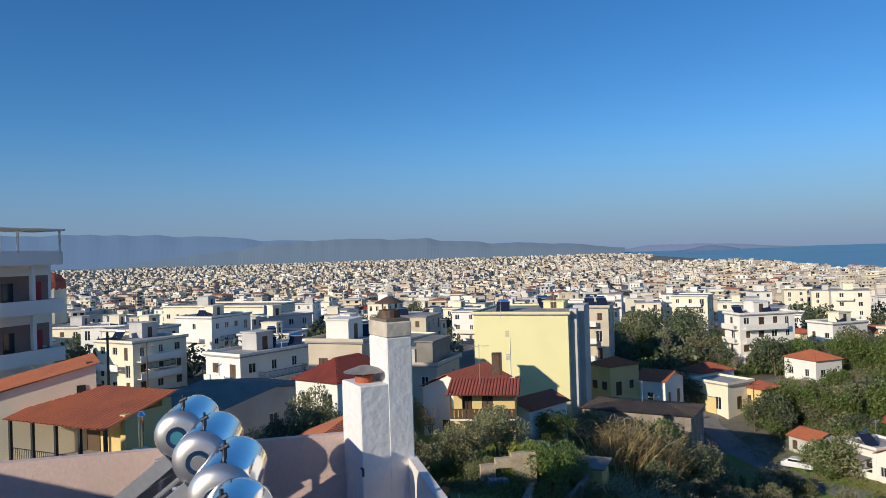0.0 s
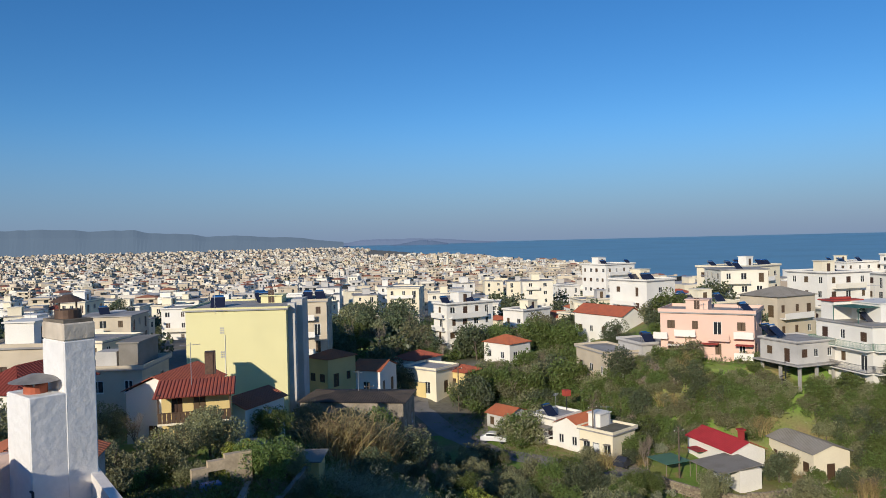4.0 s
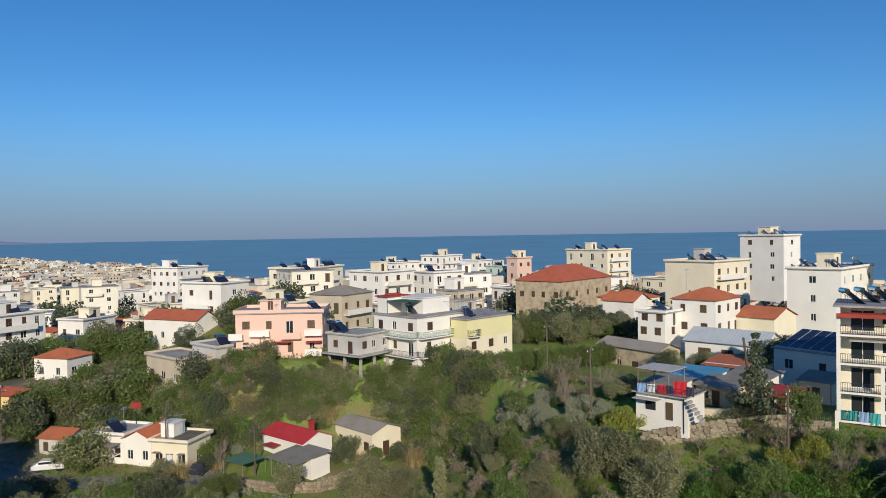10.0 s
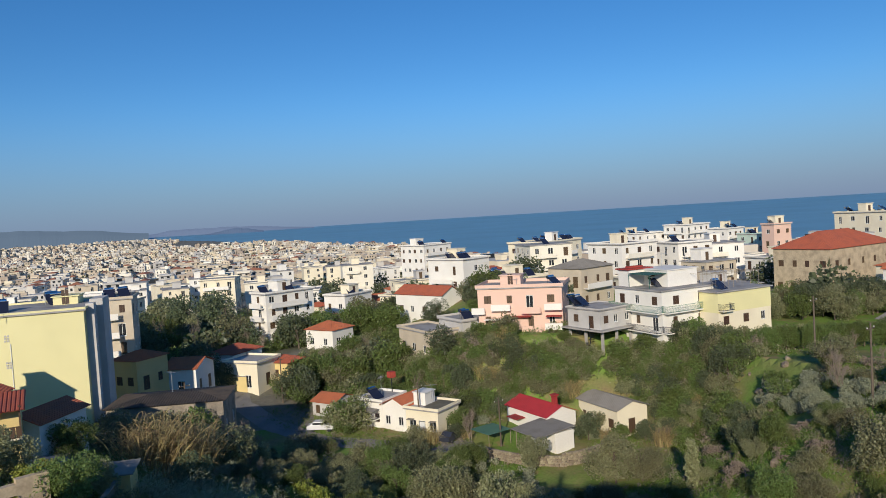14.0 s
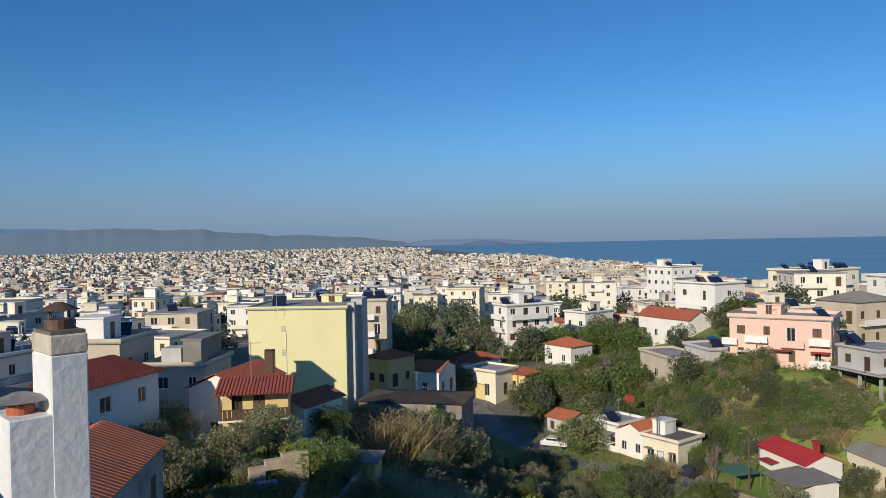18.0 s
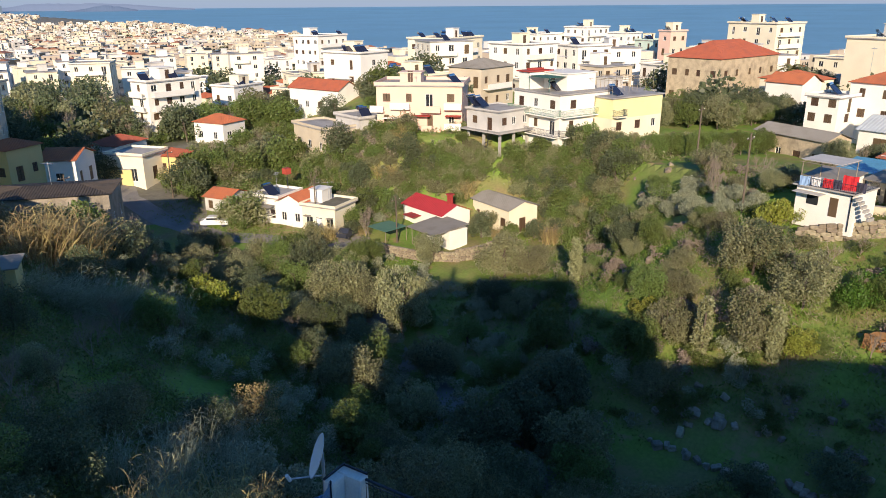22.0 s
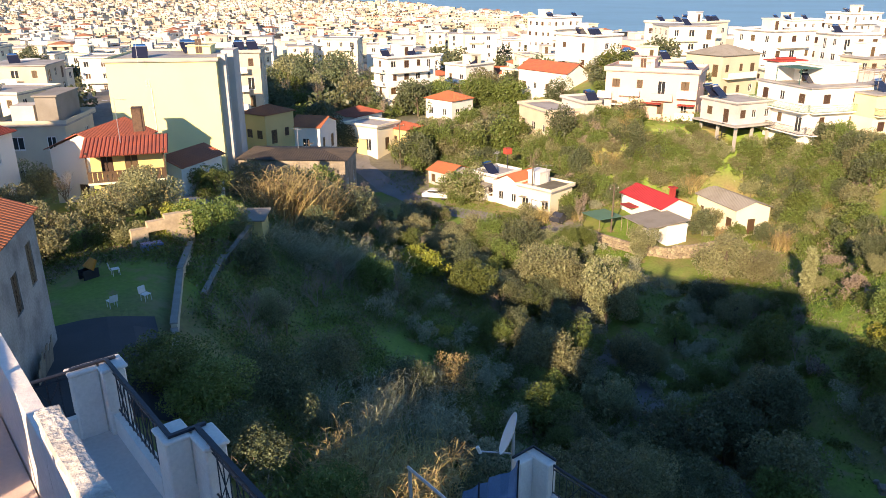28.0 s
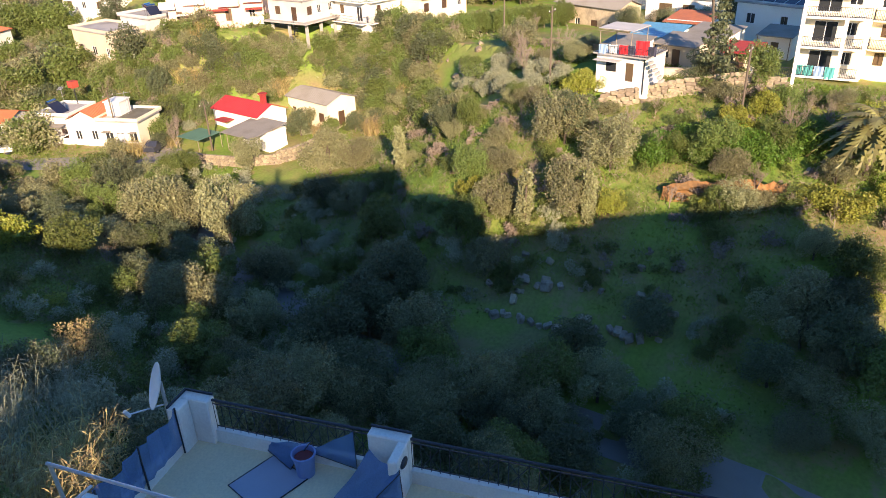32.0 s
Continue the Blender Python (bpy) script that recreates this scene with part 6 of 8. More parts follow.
def leaves(rng, centres, radii, n, size, long=1.6, shell=0.55, droop=0.0):
    """Leaf sprays strewn through a set of rounded clumps; quads bent over their own middle."""
    centres, radii = np.asarray(centres, float), np.asarray(radii, float)
    wgt = radii.prod(axis=1) ** (2 / 3)
    which = rng.choice(len(centres), n, p=wgt / wgt.sum())
    d = rng.normal(size=(n, 3))
    d /= np.linalg.norm(d, axis=1, keepdims=True)
    rad = (shell + (1.08 - shell) * rng.random(n) ** 0.6)[:, None]
    p = centres[which] + d * radii[which] * rad
    a = rng.normal(size=(n, 3)) + d * 0.7 + np.array([0, 0, -droop])
    a /= np.linalg.norm(a, axis=1, keepdims=True)
    b = np.cross(a, rng.normal(size=(n, 3)))
    b /= np.linalg.norm(b, axis=1, keepdims=True)
    s = size * (0.6 + 0.8 * rng.random(n))[:, None]
    v = np.stack([p - a * s * long / 2, p + b * s * 0.5, p + a * s * long / 2, p - b * s * 0.5], axis=1).reshape(-1, 3)
    q = np.arange(4 * n).reshape(n, 4)
    return v, q


def limbs(rng, height, spread, n, r0, levels=2, up=0.9, keep=0.5):
    bm = bmesh.new()

    def grow(p, d, length, r, lev):
        q = p + d * length
        tube(bm, p, q, r, r * 0.62, n=7 if lev == 0 else 5 if lev < 3 else 3)
        if lev >= levels:
            return
        for k in range(n if lev == 0 else 3):
            nd = Vector((rng.normal() * spread, rng.normal() * spread, up + 0.3 * rng.normal())).normalized()
            nd = (nd + d * keep).normalized()
            grow(p.lerp(q, 0.55 + 0.45 * rng.random()), nd, length * (0.55 + 0.3 * rng.random()), r * 0.55, lev + 1)

    grow(Vector((0, 0, -0.3)), Vector((0.08 * rng.normal(), 0.08 * rng.normal(), 1)).normalized(), height, r0, 0)
    return bm


KINDS = {}
GREYLEAF = material("silvery_olive_leaf", (0.34, 0.36, 0.24), rough=0.6, vary=0.1, scale=0.5, bump=0, island=0.3, through_light=0.25)
VINELEAF = material("fresh_vine_leaf", (0.11, 0.22, 0.035), rough=0.5, vary=0.1, scale=0.5, bump=0, spread=0.15, island=0.3, through_light=0.3)


def crown_kind(kind, seed, leafmat, n, size, wide, tall, lobes, trunk_h, bare=False):
    rng = np.random.default_rng(seed)
    if bare:
        return mesh_of(limbs(rng, tall * 0.34, 0.5, 5, 0.075, levels=5, up=0.7, keep=0.9), "branch_work", TWIG), None
    cs, rs = [], []
    for k in range(lobes * 2 + 4):
        a = rng.random() * 2 * math.pi
        rad = wide * 0.42 * math.sqrt(rng.random())
        zc = trunk_h + (tall - trunk_h) * (0.18 + 0.66 * rng.random() * (1.15 - rad / wide))
        cs.append((rad * math.cos(a), rad * math.sin(a), zc))
        s = 0.11 + 0.15 * rng.random() ** 1.5
        rs.append((wide * s * rng.uniform(0.8, 1.3), wide * s, wide * s * rng.uniform(0.7, 1.2)))
    v, q = leaves(rng, cs, rs, n, size)
    return mesh_of(limbs(rng, trunk_h + (tall - trunk_h) * 0.3, 0.6, 4, 0.13 * tall / 4.5, levels=2), "trunk", BARK), fast_mesh("crown", v, q, [leafmat])


for s in range(4):
    KINDS["olive", s] = crown_kind("olive", 100 + s, OLIVE, 8600, 0.098, 4.4, 4.2, 11, 0.7)
    KINDS["green", s] = crown_kind("green", 120 + s, GREEN, 8600, 0.098, 4.2, 4.4, 11, 0.5)
    KINDS["dark", s] = crown_kind("dark", 140 + s, DARKLEAF, 8600, 0.098, 4.4, 4.8, 11, 0.6)
    KINDS["bush", s] = crown_kind("bush", 160 + s, OLIVE if s % 2 else GREEN, 6000, 0.078, 3.2, 2.0, 9, 0.0)
    KINDS["bright", s] = crown_kind("bright", 180 + s, BRIGHT, 4400, 0.095, 3.0, 2.4, 8, 0.1)
    KINDS["bare", s] = crown_kind("bare", 200 + s, None, 0, 0, 3.5, 4.0, 0, 0, bare=True)
    KINDS["olive_near", s] = crown_kind("olive", 100 + s, OLIVE, 15000, 0.072, 4.4, 4.2, 15, 0.7)
    KINDS["green_near", s] = crown_kind("green", 120 + s, GREEN, 15000, 0.075, 4.2, 4.4, 15, 0.5)
    KINDS["dark_near", s] = crown_kind("dark", 140 + s, DARKLEAF, 14000, 0.08, 4.4, 4.8, 15, 0.6)
    KINDS["bush_near", s] = crown_kind("bush", 160 + s, OLIVE if s % 2 else GREEN, 9000, 0.062, 3.2, 2.0, 11, 0.0)
    KINDS["olive_far", s] = crown_kind("olive", 100 + s, OLIVE, 3200, 0.155, 4.4, 4.2, 11, 0.7)
    KINDS["green_far", s] = crown_kind("green", 120 + s, GREEN, 3200, 0.155, 4.2, 4.4, 11, 0.5)
    KINDS["dark_far", s] = crown_kind("dark", 140 + s, DARKLEAF, 3200, 0.155, 4.4, 4.8, 11, 0.6)
for s in range(2):
    rng = np.random.default_rng(300 + s)
    cs = [(0.12 * rng.normal(), 0.12 * rng.normal(), 0.6 + k * 0.55) for k in range(9)]
    rs = [(0.75 - 0.05 * abs(k - 3), 0.75 - 0.05 * abs(k - 3), 0.55) for k in range(9)]
    v, q = leaves(rng, cs, rs, 2600, 0.15)
    KINDS["cypress", s] = (mesh_of(limbs(rng, 4.6, 0.1, 2, 0.12, levels=0), "trunk", BARK), fast_mesh("crown", v, q, [OLIVE]))
    # conifer with drooping tiers
    cs, rs = [], []
    for k in range(11):
        for j in range(5):
            a = rng.random() * 6.28
            rad = (11 - k) * 0.13
            cs.append((rad * math.cos(a), rad * math.sin(a), 1.2 + k * 0.75))
            rs.append((0.25 + (11 - k) * 0.07, 0.25 + (11 - k) * 0.07, 0.28))
    v, q = leaves(rng, cs, rs, 4200, 0.17, droop=0.5)
    KINDS["conifer", s] = (mesh_of(limbs(rng, 8.9, 0.2, 3, 0.18, levels=0), "trunk", BARK), fast_mesh("crown", v, q, [DARKLEAF]))


def reed_mesh(seed, n, tall, spread, w=0.035, mat=None):
    rng = np.random.default_rng(seed)
    vs, qs = [], []
    for k in range(n):
        a, r = rng.random() * 6.28, spread * math.sqrt(rng.random())
        p = np.array([r * math.cos(a), r * math.sin(a), -0.2])
        lean = np.array([rng.normal() * 0.18, rng.normal() * 0.18, 1.0])
        h = tall * (0.6 + 0.5 * rng.random())
        side = np.array([math.cos(a * 3), math.sin(a * 3), 0]) * w
        i = len(vs)
        for f in (0, 0.4, 0.75, 1.0):
            c = p + lean * h * f + np.array([lean[0], lean[1], -0.25]) * h * 0.5 * f ** 3
            ww = side * (1.0 - 0.7 * f)
            vs += [c - ww, c + ww]
        qs += [(i + 2 * j, i + 2 * j + 1, i + 2 * j + 3, i + 2 * j + 2) for j in range(3)]
        # plumes and leaf blades
        for f in (0.5, 0.65, 0.8, 0.95):
            c = p + lean * h * f + np.array([lean[0], lean[1], -0.25]) * h * 0.5 * f ** 3
            d = np.array([rng.normal(), rng.normal(), 0.5])
            d /= np.linalg.norm(d)
            i = len(vs)
            vs += [c, c + d * 0.3 + side, c + d * 0.62 - np.array([0, 0, 0.16]), c + d * 0.3 - side]
            qs.append((i, i + 1, i + 2, i + 3))
    return fast_mesh("stem_tuft", vs, qs, [mat or DRY])


for s in range(3):
    KINDS["reed", s] = (reed_mesh(400 + s, 150, 3.4, 1.3), None)
    KINDS["cane", s] = (reed_mesh(420 + s, 190, 3.6, 1.4, 0.022, GREYLEAF), None)
    KINDS["seedy", s] = crown_kind("seedy", 440 + s, DRY, 5200, 0.085, 3.6, 4.4, 12, 0.6)
    KINDS["vine", s] = crown_kind("vine", 460 + s, VINELEAF, 6500, 0.10, 3.6, 1.5, 12, 0.0)
    KINDS["silver", s] = crown_kind("silver", 480 + s, GREYLEAF, 5200, 0.10, 3.0, 2.0, 11, 0.0)


def palm_mesh(seed, n=44, length=3.0):
    rng = np.random.default_rng(seed)
    vs, qs = [], []
    for k in range(n):
        a = k * 2.399
        el = 1.15 - 1.9 * (k / n)
        d = np.array([math.cos(a), math.sin(a), 0])
        side = np.array([-d[1], d[0], 0])
        prev = None
        L = length * (0.8 + 0.3 * rng.random())
        for j in range(13):
            f = j / 12
            c = d * L * f * math.cos(el * (1 - f * 0.4)) + np.array([0, 0, L * (math.sin(el) * f - 0.75 * f * f)])
            if prev is not None:
                for sg in (-1, 1):
                    i = len(vs)
                    ln = 0.55 * math.sin(math.pi * min(1, f * 0.9 + 0.1))
                    tip = c + side * sg * ln + d * 0.18 - np.array([0, 0, 0.22 * ln])
                    vs += [prev, c, tip, prev + side * sg * ln * 0.3]
                    qs.append((i, i + 1, i + 2, i + 3))
            prev = c
    return fast_mesh("frond_crown", vs, qs, [PALMLEAF])


PALMLEAF = material("palm_leaf", (0.20, 0.19, 0.07), rough=0.55, vary=0.1, bump=0, island=0.25, through_light=0.1)
bm = bmesh.new()
for k in range(10):
    tube(bm, (0.02 * k, 0, -0.5 + k * 0.45), (0.02 * k + 0.02, 0, -0.03 + k * 0.45), 0.30, 0.25, n=9)
PALMTRUNK = mesh_of(bm, "trunk", BARK)
for s in range(2):
    KINDS["palm", s] = (PALMTRUNK, palm_mesh(500 + s))

LABEL = {
    "olive": ("olive_tree", "grey-green olive tree with a ragged crown", "olive tree", "olive trees of the ravine"),
    "green": ("tree", "mid-green broadleaf tree with dense crown", "tree", "green trees of the slope"),
    "dark": ("evergreen_tree", "dark evergreen tree with dense crown", "evergreen tree", "dark trees"),
    "bush": ("bush", "low rounded scrub bush in winter", "bush", "scrub bushes"),
    "bright": ("bush", "yellow-green leafy bush on the slope", "bush", "bright bushes"),
    "bare": ("bare_tree", "leafless winter tree with pale twigs", "tree", "bare trees"),
    "cypress": ("cypress", "narrow upright cypress tree", "cypress", "cypresses"),
    "conifer": ("conifer", "tall conifer with drooping tiers", "conifer", "conifers"),
    "reed": ("reed_clump", "clump of dry yellow reeds", "reeds", "reed clumps"),
    "cane": ("cane_clump", "tall clump of grey-green giant cane", "cane", "cane clumps"),
    "seedy": ("seedy_tree", "small tree covered in pale dry seed heads", "tree", "seedy trees"),
    "vine": ("vine_bush", "fresh green sprawling vine bush", "bush", "vine bushes"),
    "silver": ("silver_bush", "silvery grey-green prickly shrub", "bush", "silvery shrubs"),
    "palm": ("palm_tree", "date palm with arching fronds", "palm", "palms"),
}
for leafy in ("olive", "green", "dark", "bush"):
    LABEL[leafy + "_far"] = LABEL[leafy + "_near"] = LABEL[leafy]
MADE = {}


def plant(kind, s, x, y, size=1.0, turn=0.0, z=None, stretch=1.0, lean=0.0):
    if kind in ("olive", "green", "dark", "bush") and math.hypot(x, y) < 47:
        kind += "_near"
    s = s % len([k for k in KINDS if k[0] == kind])
    z = ground(x, y) - 0.1 if z is None else z
    m = pose(x, y, z, 0, 0, turn) @ pose(0, 0, 0, lean)
    if (kind, s) in MADE:
        ob = copy_thing(MADE[kind, s], m)
    else:
        nm, lab, cat, grp = LABEL[kind]
        ob = thing(nm, m, lab, cat, grp)
        a, b = KINDS[kind, s]
        part("stem_tuft" if kind in ("reed", "cane") else "branch_work" if kind == "bare" else "trunk", a, None, ob)
        if b is not None:
            part("frond_crown" if kind == "palm" else "crown", b, None, ob, at=pose(0.2, 0, 4.0) if kind == "palm" else None)
        MADE[kind, s] = ob
    ob.scale = (size, size, size * stretch)
    return ob


KEEP = []  # open ground: x, y, radius


def free(x, y, r):
    for a, b, hw, hd, t in FOOT:
        if abs(x - a) + abs(y - b) > 2 * (hw + hd) + 6:
            continue
        u, v = (x - a) * math.cos(t) + (y - b) * math.sin(t), -(x - a) * math.sin(t) + (y - b) * math.cos(t)
        if abs(u) < hw + r * 0.75 and abs(v) < hd + r * 0.75:
            return False
    return all((x - a) ** 2 + (y - b) ** 2 > c * c for a, b, c in KEEP)


def lets_see(x, y, top):
    """Keeps the house fronts across the ravine free of foliage."""
    r = math.hypot(x - 0.5, y - 1.5)
    az = math.degrees(math.atan2(x - 0.5, y - 1.5))
    dip = math.degrees(math.atan2(60 - top, r))
    if r < 99 and 27 < az < 37 and dip < 16.6:
        return False
    if r < 97 and 37 < az < 52 and dip < 16.4:
        return False
    if r < 106 and 37 < az < 62 and dip < 10.4:
        return False
    if 104 <= r < 117 and 41 < az < 51 and dip < 9.6:
        return False
    if r < 100 and 62 <= az < 72 and dip < 10.3:
        return False
    if r < 82 and 68 < az < 92 and dip < 13.5:
        return False
    if 120 < r < 206 and 20.5 < az < 22 and dip < 8.0:
        return False
    if 100 < r < 146 and 22 <= az < 28 and dip < 9.4:
        return False
    if 100 < r < 152 and 28 <= az < 38 and dip < 8.4:
        return False
    if r < 66 and -5 < az < 9 and dip < 15.0:
        return False
    if r < 90 and 9 <= az < 26 and dip < 14.0:
        return False
    return True


def shelf(y):
    return along(y, (60, 77, 84, 90, 105), (33, 33, 25, 20, 17.5))


SOUTH = (("bare", 72.7, 7.4), ("green", 67.1, 8.9), ("bright", 68.5, 11.4), ("green", 65.0, 13.6), ("green", 64.9, 16.4), ("bare", 64.8, 18.9), ("bare", 65.5, 22.2), ("dark", 66.0, 27.0), ("bush", 61.8, 27.5), ("olive", 59.2, 31.8),
         ("bare", 71.1, 5.4), ("olive", 84.9, 42.5), ("green", 82.8, 48.1), ("bush", 69.9, 25.5), ("bright", 73.0, 28.5), ("bush", 70.2, 33.9), ("bare", 88.5, 38.5), ("bare", 98.3, 46.3), ("bush", 74.0, 9.5), ("green", 76.5, 12.5), ("olive", 80.0, 31.5), ("bush", 79.0, 36.0))
EXTRA = ((51.5, 5.8), (52.9, 0.8), (46.4, 1.3), (49.0, -1.5), (42.9, 2.1), (47.3, 4.6), (44.3, -2.7), (38.9, 8.1), (49.5, 0.7), (39.0, 11.1), (41.2, 14.8), (40.2, 18.3), (36.1, 18.9), (44.6, 18.0), (50.4, 3.1))
BANKBUSH = [(ravine(57 + 1.9 * k) + shelf(57 + 1.9 * k) + 2.2 + 2.3 * j + 0.7 * ((k * 3 + j) % 3), 57 + 1.9 * k + 0.5 * (j % 2)) for k in range(9) for j in range(4)]
# landmark plants
KEEP += [(12.0, 30.5, 4.5), (45.5, 21.5, 5.5), (47, 14, 4.0), (42.5, 23, 4), (62, 62, 5), (68, 57, 4), (-1, 37, 8.0), (66, 74, 8), (0.5, 46, 5), (86, 49, 6), (75, 40, 4), (20, 47, 3)]
for k, (kind, x, y, size, st) in enumerate((
    ("bright", 29.0, 64.4, 1.5, 1.1), ("bare", 28.2, 78.6, 1.35, 1), ("bare", 25.0, 80.0, 1.2, 1), ("bare", 31.0, 70.0, 0.8, 1.2), ("reed", 16.2, 71.5, 1.9, 1), ("reed", 17.6, 72.5, 2.0, 1), ("reed", 19.2, 73.0, 2.1, 1), ("reed", 20.6, 74.0, 1.9, 1), ("reed", 22.0, 75.5, 1.6, 1),
    ("olive", 14.5, 76.0, 1.3, 1), ("olive", 0.6, 57.0, 1.0, 1), ("olive", -3.0, 53.5, 1.0, 1), ("olive", -3.9, 68.9, 0.9, 1.15), ("bare", -1.5, 67.0, 1.0, 1.1), ("olive", -5.0, 64.0, 0.8, 1.2), ("bright", 0.2, 63.5, 0.8, 1.3), ("olive", -10.9, 57.0, 1.0, 1.6), ("dark", -8.0, 52.0, 1.0, 1.2), ("dark", -12.5, 55.0, 1.0, 1.1), ("bright", -7.4, 50.5, 0.8, 1.8), ("olive", -14.5, 57.5, 0.8, 1.2), ("olive", 4.0, 60.5, 1.0, 1), ("olive", 31.0, 84.0, 1.2, 1), ("olive", 35.0, 80.5, 1.1, 1), ("green", 7.5, 54.1, 1.0, 1), ("bright", 5.8, 57.0, 1.0, 1), ("bright", 4.6, 54.0, 0.6, 1),
    ("olive", 42.0, 74.0, 1.1, 1), ("olive", 43.5, 64.5, 1.5, 1), ("olive", 45.5, 62.0, 1.2, 1), ("olive", 45.5, 55.0, 1.45, 1.3), ("olive", 39.0, 72.0, 0.9, 1),
    ("seedy", 20.2, 40.6, 0.95, 1), ("bright", 21.7, 41.9, 0.7, 1), ("cane", 17.5, 37.5, 0.9, 1), ("cane", 15.8, 38.8, 0.9, 1), ("bush", 19.0, 37.5, 1.0, 1.2), ("bright", 25.2, 51.5, 0.55, 1), *[("reed", 7.4 + 1.25 * (k % 5) + 0.45 * (k // 5), 23.5 + 2.1 * (k // 5) + 0.7 * (k % 3), 0.8 + 0.12 * (k % 4), 1.1) for k in range(15)], ("cane", 9.6, 30.5, 0.9, 1.1), ("cane", 15.2, 34.0, 0.9, 1.1), ("cane", 11.4, 33.2, 1.0, 1.1), ("cane", 13.2, 35.8, 1.0, 1.1), ("cane", 9.2, 35.0, 0.9, 1.0), ("silver", 16.8, 35.0, 1.0, 1.3), ("silver", 18.0, 33.0, 0.9, 1.2), ("reed", 10.0, 27.5, 0.85, 1), ("reed", 11.8, 28.2, 0.9, 1), ("reed", 12.8, 29.5, 0.9, 1), ("reed", 14.0, 31.0, 0.8, 1), ("bare", 8.6, 27.0, 0.6, 1), ("bare", 7.6, 40.0, 0.9, 1), ("bare", 10.5, 46.0, 0.9, 1), ("bare", 14.0, 50.5, 1.0, 1), ("bare", 17.5, 55.0, 1.0, 1.1),
    ("green", 2.6, 33.8, 1.0, 0.8), ("green", 3.6, 31.5, 1.0, 0.8), ("dark", 4.4, 29.0, 0.8, 0.8), ("reed", 5.2, 24.2, 0.5, 0.8), ("reed", 6.8, 22.4, 0.55, 0.8),
    ("olive", 24.0, 30.0, 1.3, 1), ("olive", 27.5, 30.5, 1.25, 1), ("dark", 36.0, 35.0, 1.3, 0.9), ("olive", 40.5, 29.7, 1.25, 1), ("olive", 32.9, 24.0, 1.1, 1), ("dark", 32.0, 29.0, 1.2, 0.9), ("dark", 35.0, 19.5, 0.9, 0.8), ("dark", 34.0, 14.0, 1.0, 0.8), ("dark", 41.5, 35.0, 1.2, 1), ("dark", 45.0, 34.0, 1.1, 1),
    ("dark", 48.5, 13.4, 0.85, 0.8), ("olive", 52.5, 3.3, 1.0, 1), ("dark", 50.5, 0.0, 1.0, 1),
    ("cypress", 54.7, 27.0, 1.05, 1), ("cypress", 56.2, 21.7, 0.9, 1), ("olive", 57.0, 23.5, 1.1, 1.1), ("olive", 55.0, 30.5, 1.0, 1), ("bright", 57.6, 20.0, 0.9, 1), ("cypress", 63.5, 46.5, 0.95, 1), ("olive", 64.5, 57.8, 1.35, 1), ("olive", 66.0, 55.0, 1.0, 1), ("dark", 70.1, 44.6, 0.85, 1), ("olive", 64.7, 27.6, 1.3, 1), ("olive", 62.0, 22.0, 1.2, 1), ("bright", 71.3, 29.1, 1.2, 1.1), ("bright", 73.0, 27.5, 0.9, 1),
    *[("vine", 64.6 + 0.7 * (k % 4) + 0.2 * k, 18.4 - 1.05 * k, 0.95 + 0.12 * (k % 3), 1.1) for k in range(12)], ("bright", 61.5, 2.6, 1.3, 1), ("bright", 62.0, 5.4, 1.1, 0.8), ("conifer", 75.8, 16.6, 1.05, 1), ("dark", 76.5, 18.0, 0.9, 0.8), ("palm", 66.5, 1.9, 1.45, 0.85), ("bright", 70.0, 13.5, 0.9, 1.2), ("bright", 72.0, 11.0, 0.9, 1.2), ("bare", 69.0, 8.0, 1.2, 1), ("bare", 66.0, 24.5, 1.0, 0.7), ("bare", 68.0, 22.5, 1.0, 0.7), ("bare", 70.0, 20.5, 1.0, 0.7), ("bare", 76.0, 37.0, 1.2, 1), ("bare", 79.0, 39.0, 1.3, 1), ("bare", 81.5, 40.5, 1.2, 1), ("bare", 60.5, 80.5, 1.2, 1), ("bare", 62.0, 82.0, 1.1, 1),
    ("palm", -9.6, 259.0, 1.9, 1), ("dark", -10.5, 250.0, 2.2, 1.2), ("dark", -18, 150, 1.2, 1), ("dark", 128.0, 56.0, 1.4, 1), ("palm", 168.0, 66.0, 1.6, 1), ("dark", 166.0, 64.0, 1.6, 1), ("dark", 172.0, 62.0, 1.5, 1), ("conifer", 196.0, 147.0, 1.3, 1), ("dark", 124.0, 62.0, 1.4, 0.9), ("olive", 118.0, 58.0, 1.4, 1), ("dark", 115.0, 19.0, 1.6, 0.8), ("dark", 111.0, 20.5, 1.5, 0.8), ("dark", 79.0, 113.0, 1.3, 1), ("dark", 66.0, 113.0, 1.2, 1),
)):
    plant(kind, k, x, y, size, (k * 77) % 360, stretch=st)
# bent canes sliding down the western slope
for k in range(9):
    plant("cane", k, 13.6 + 1.1 * k, 62.0 - 0.6 * (k % 3) - 0.35 * k, 0.9 + 0.1 * (k % 3), 200 + 17 * k, stretch=1.1, lean=-58 - 4 * (k % 4))
# silvery shrubs across the sunny slope
for k in range(30):
    x, y = 72.0 + 1.05 * (k % 10) + 0.9 * (k // 10), 34.0 + 1.75 * (k % 10) - 1.6 * (k // 10)
    plant("silver", k, x + 0.8 * math.sin(k * 2.1), y + 0.8 * math.cos(k * 1.7), 0.5 + 0.13 * (k % 4), k * 63)
# dark trees before the villa and behind the hedge
for k in range(22):
    plant(("dark", "olive", "green")[k % 3], k, 112.0 + 1.9 * (k % 11) + 3.0 * (k // 11), 66.5 - 1.5 * (k % 11) + 4.0 * (k // 11) + 1.3 * math.sin(k * 2.3), 0.9 + 0.14 * (k % 4), k * 57)
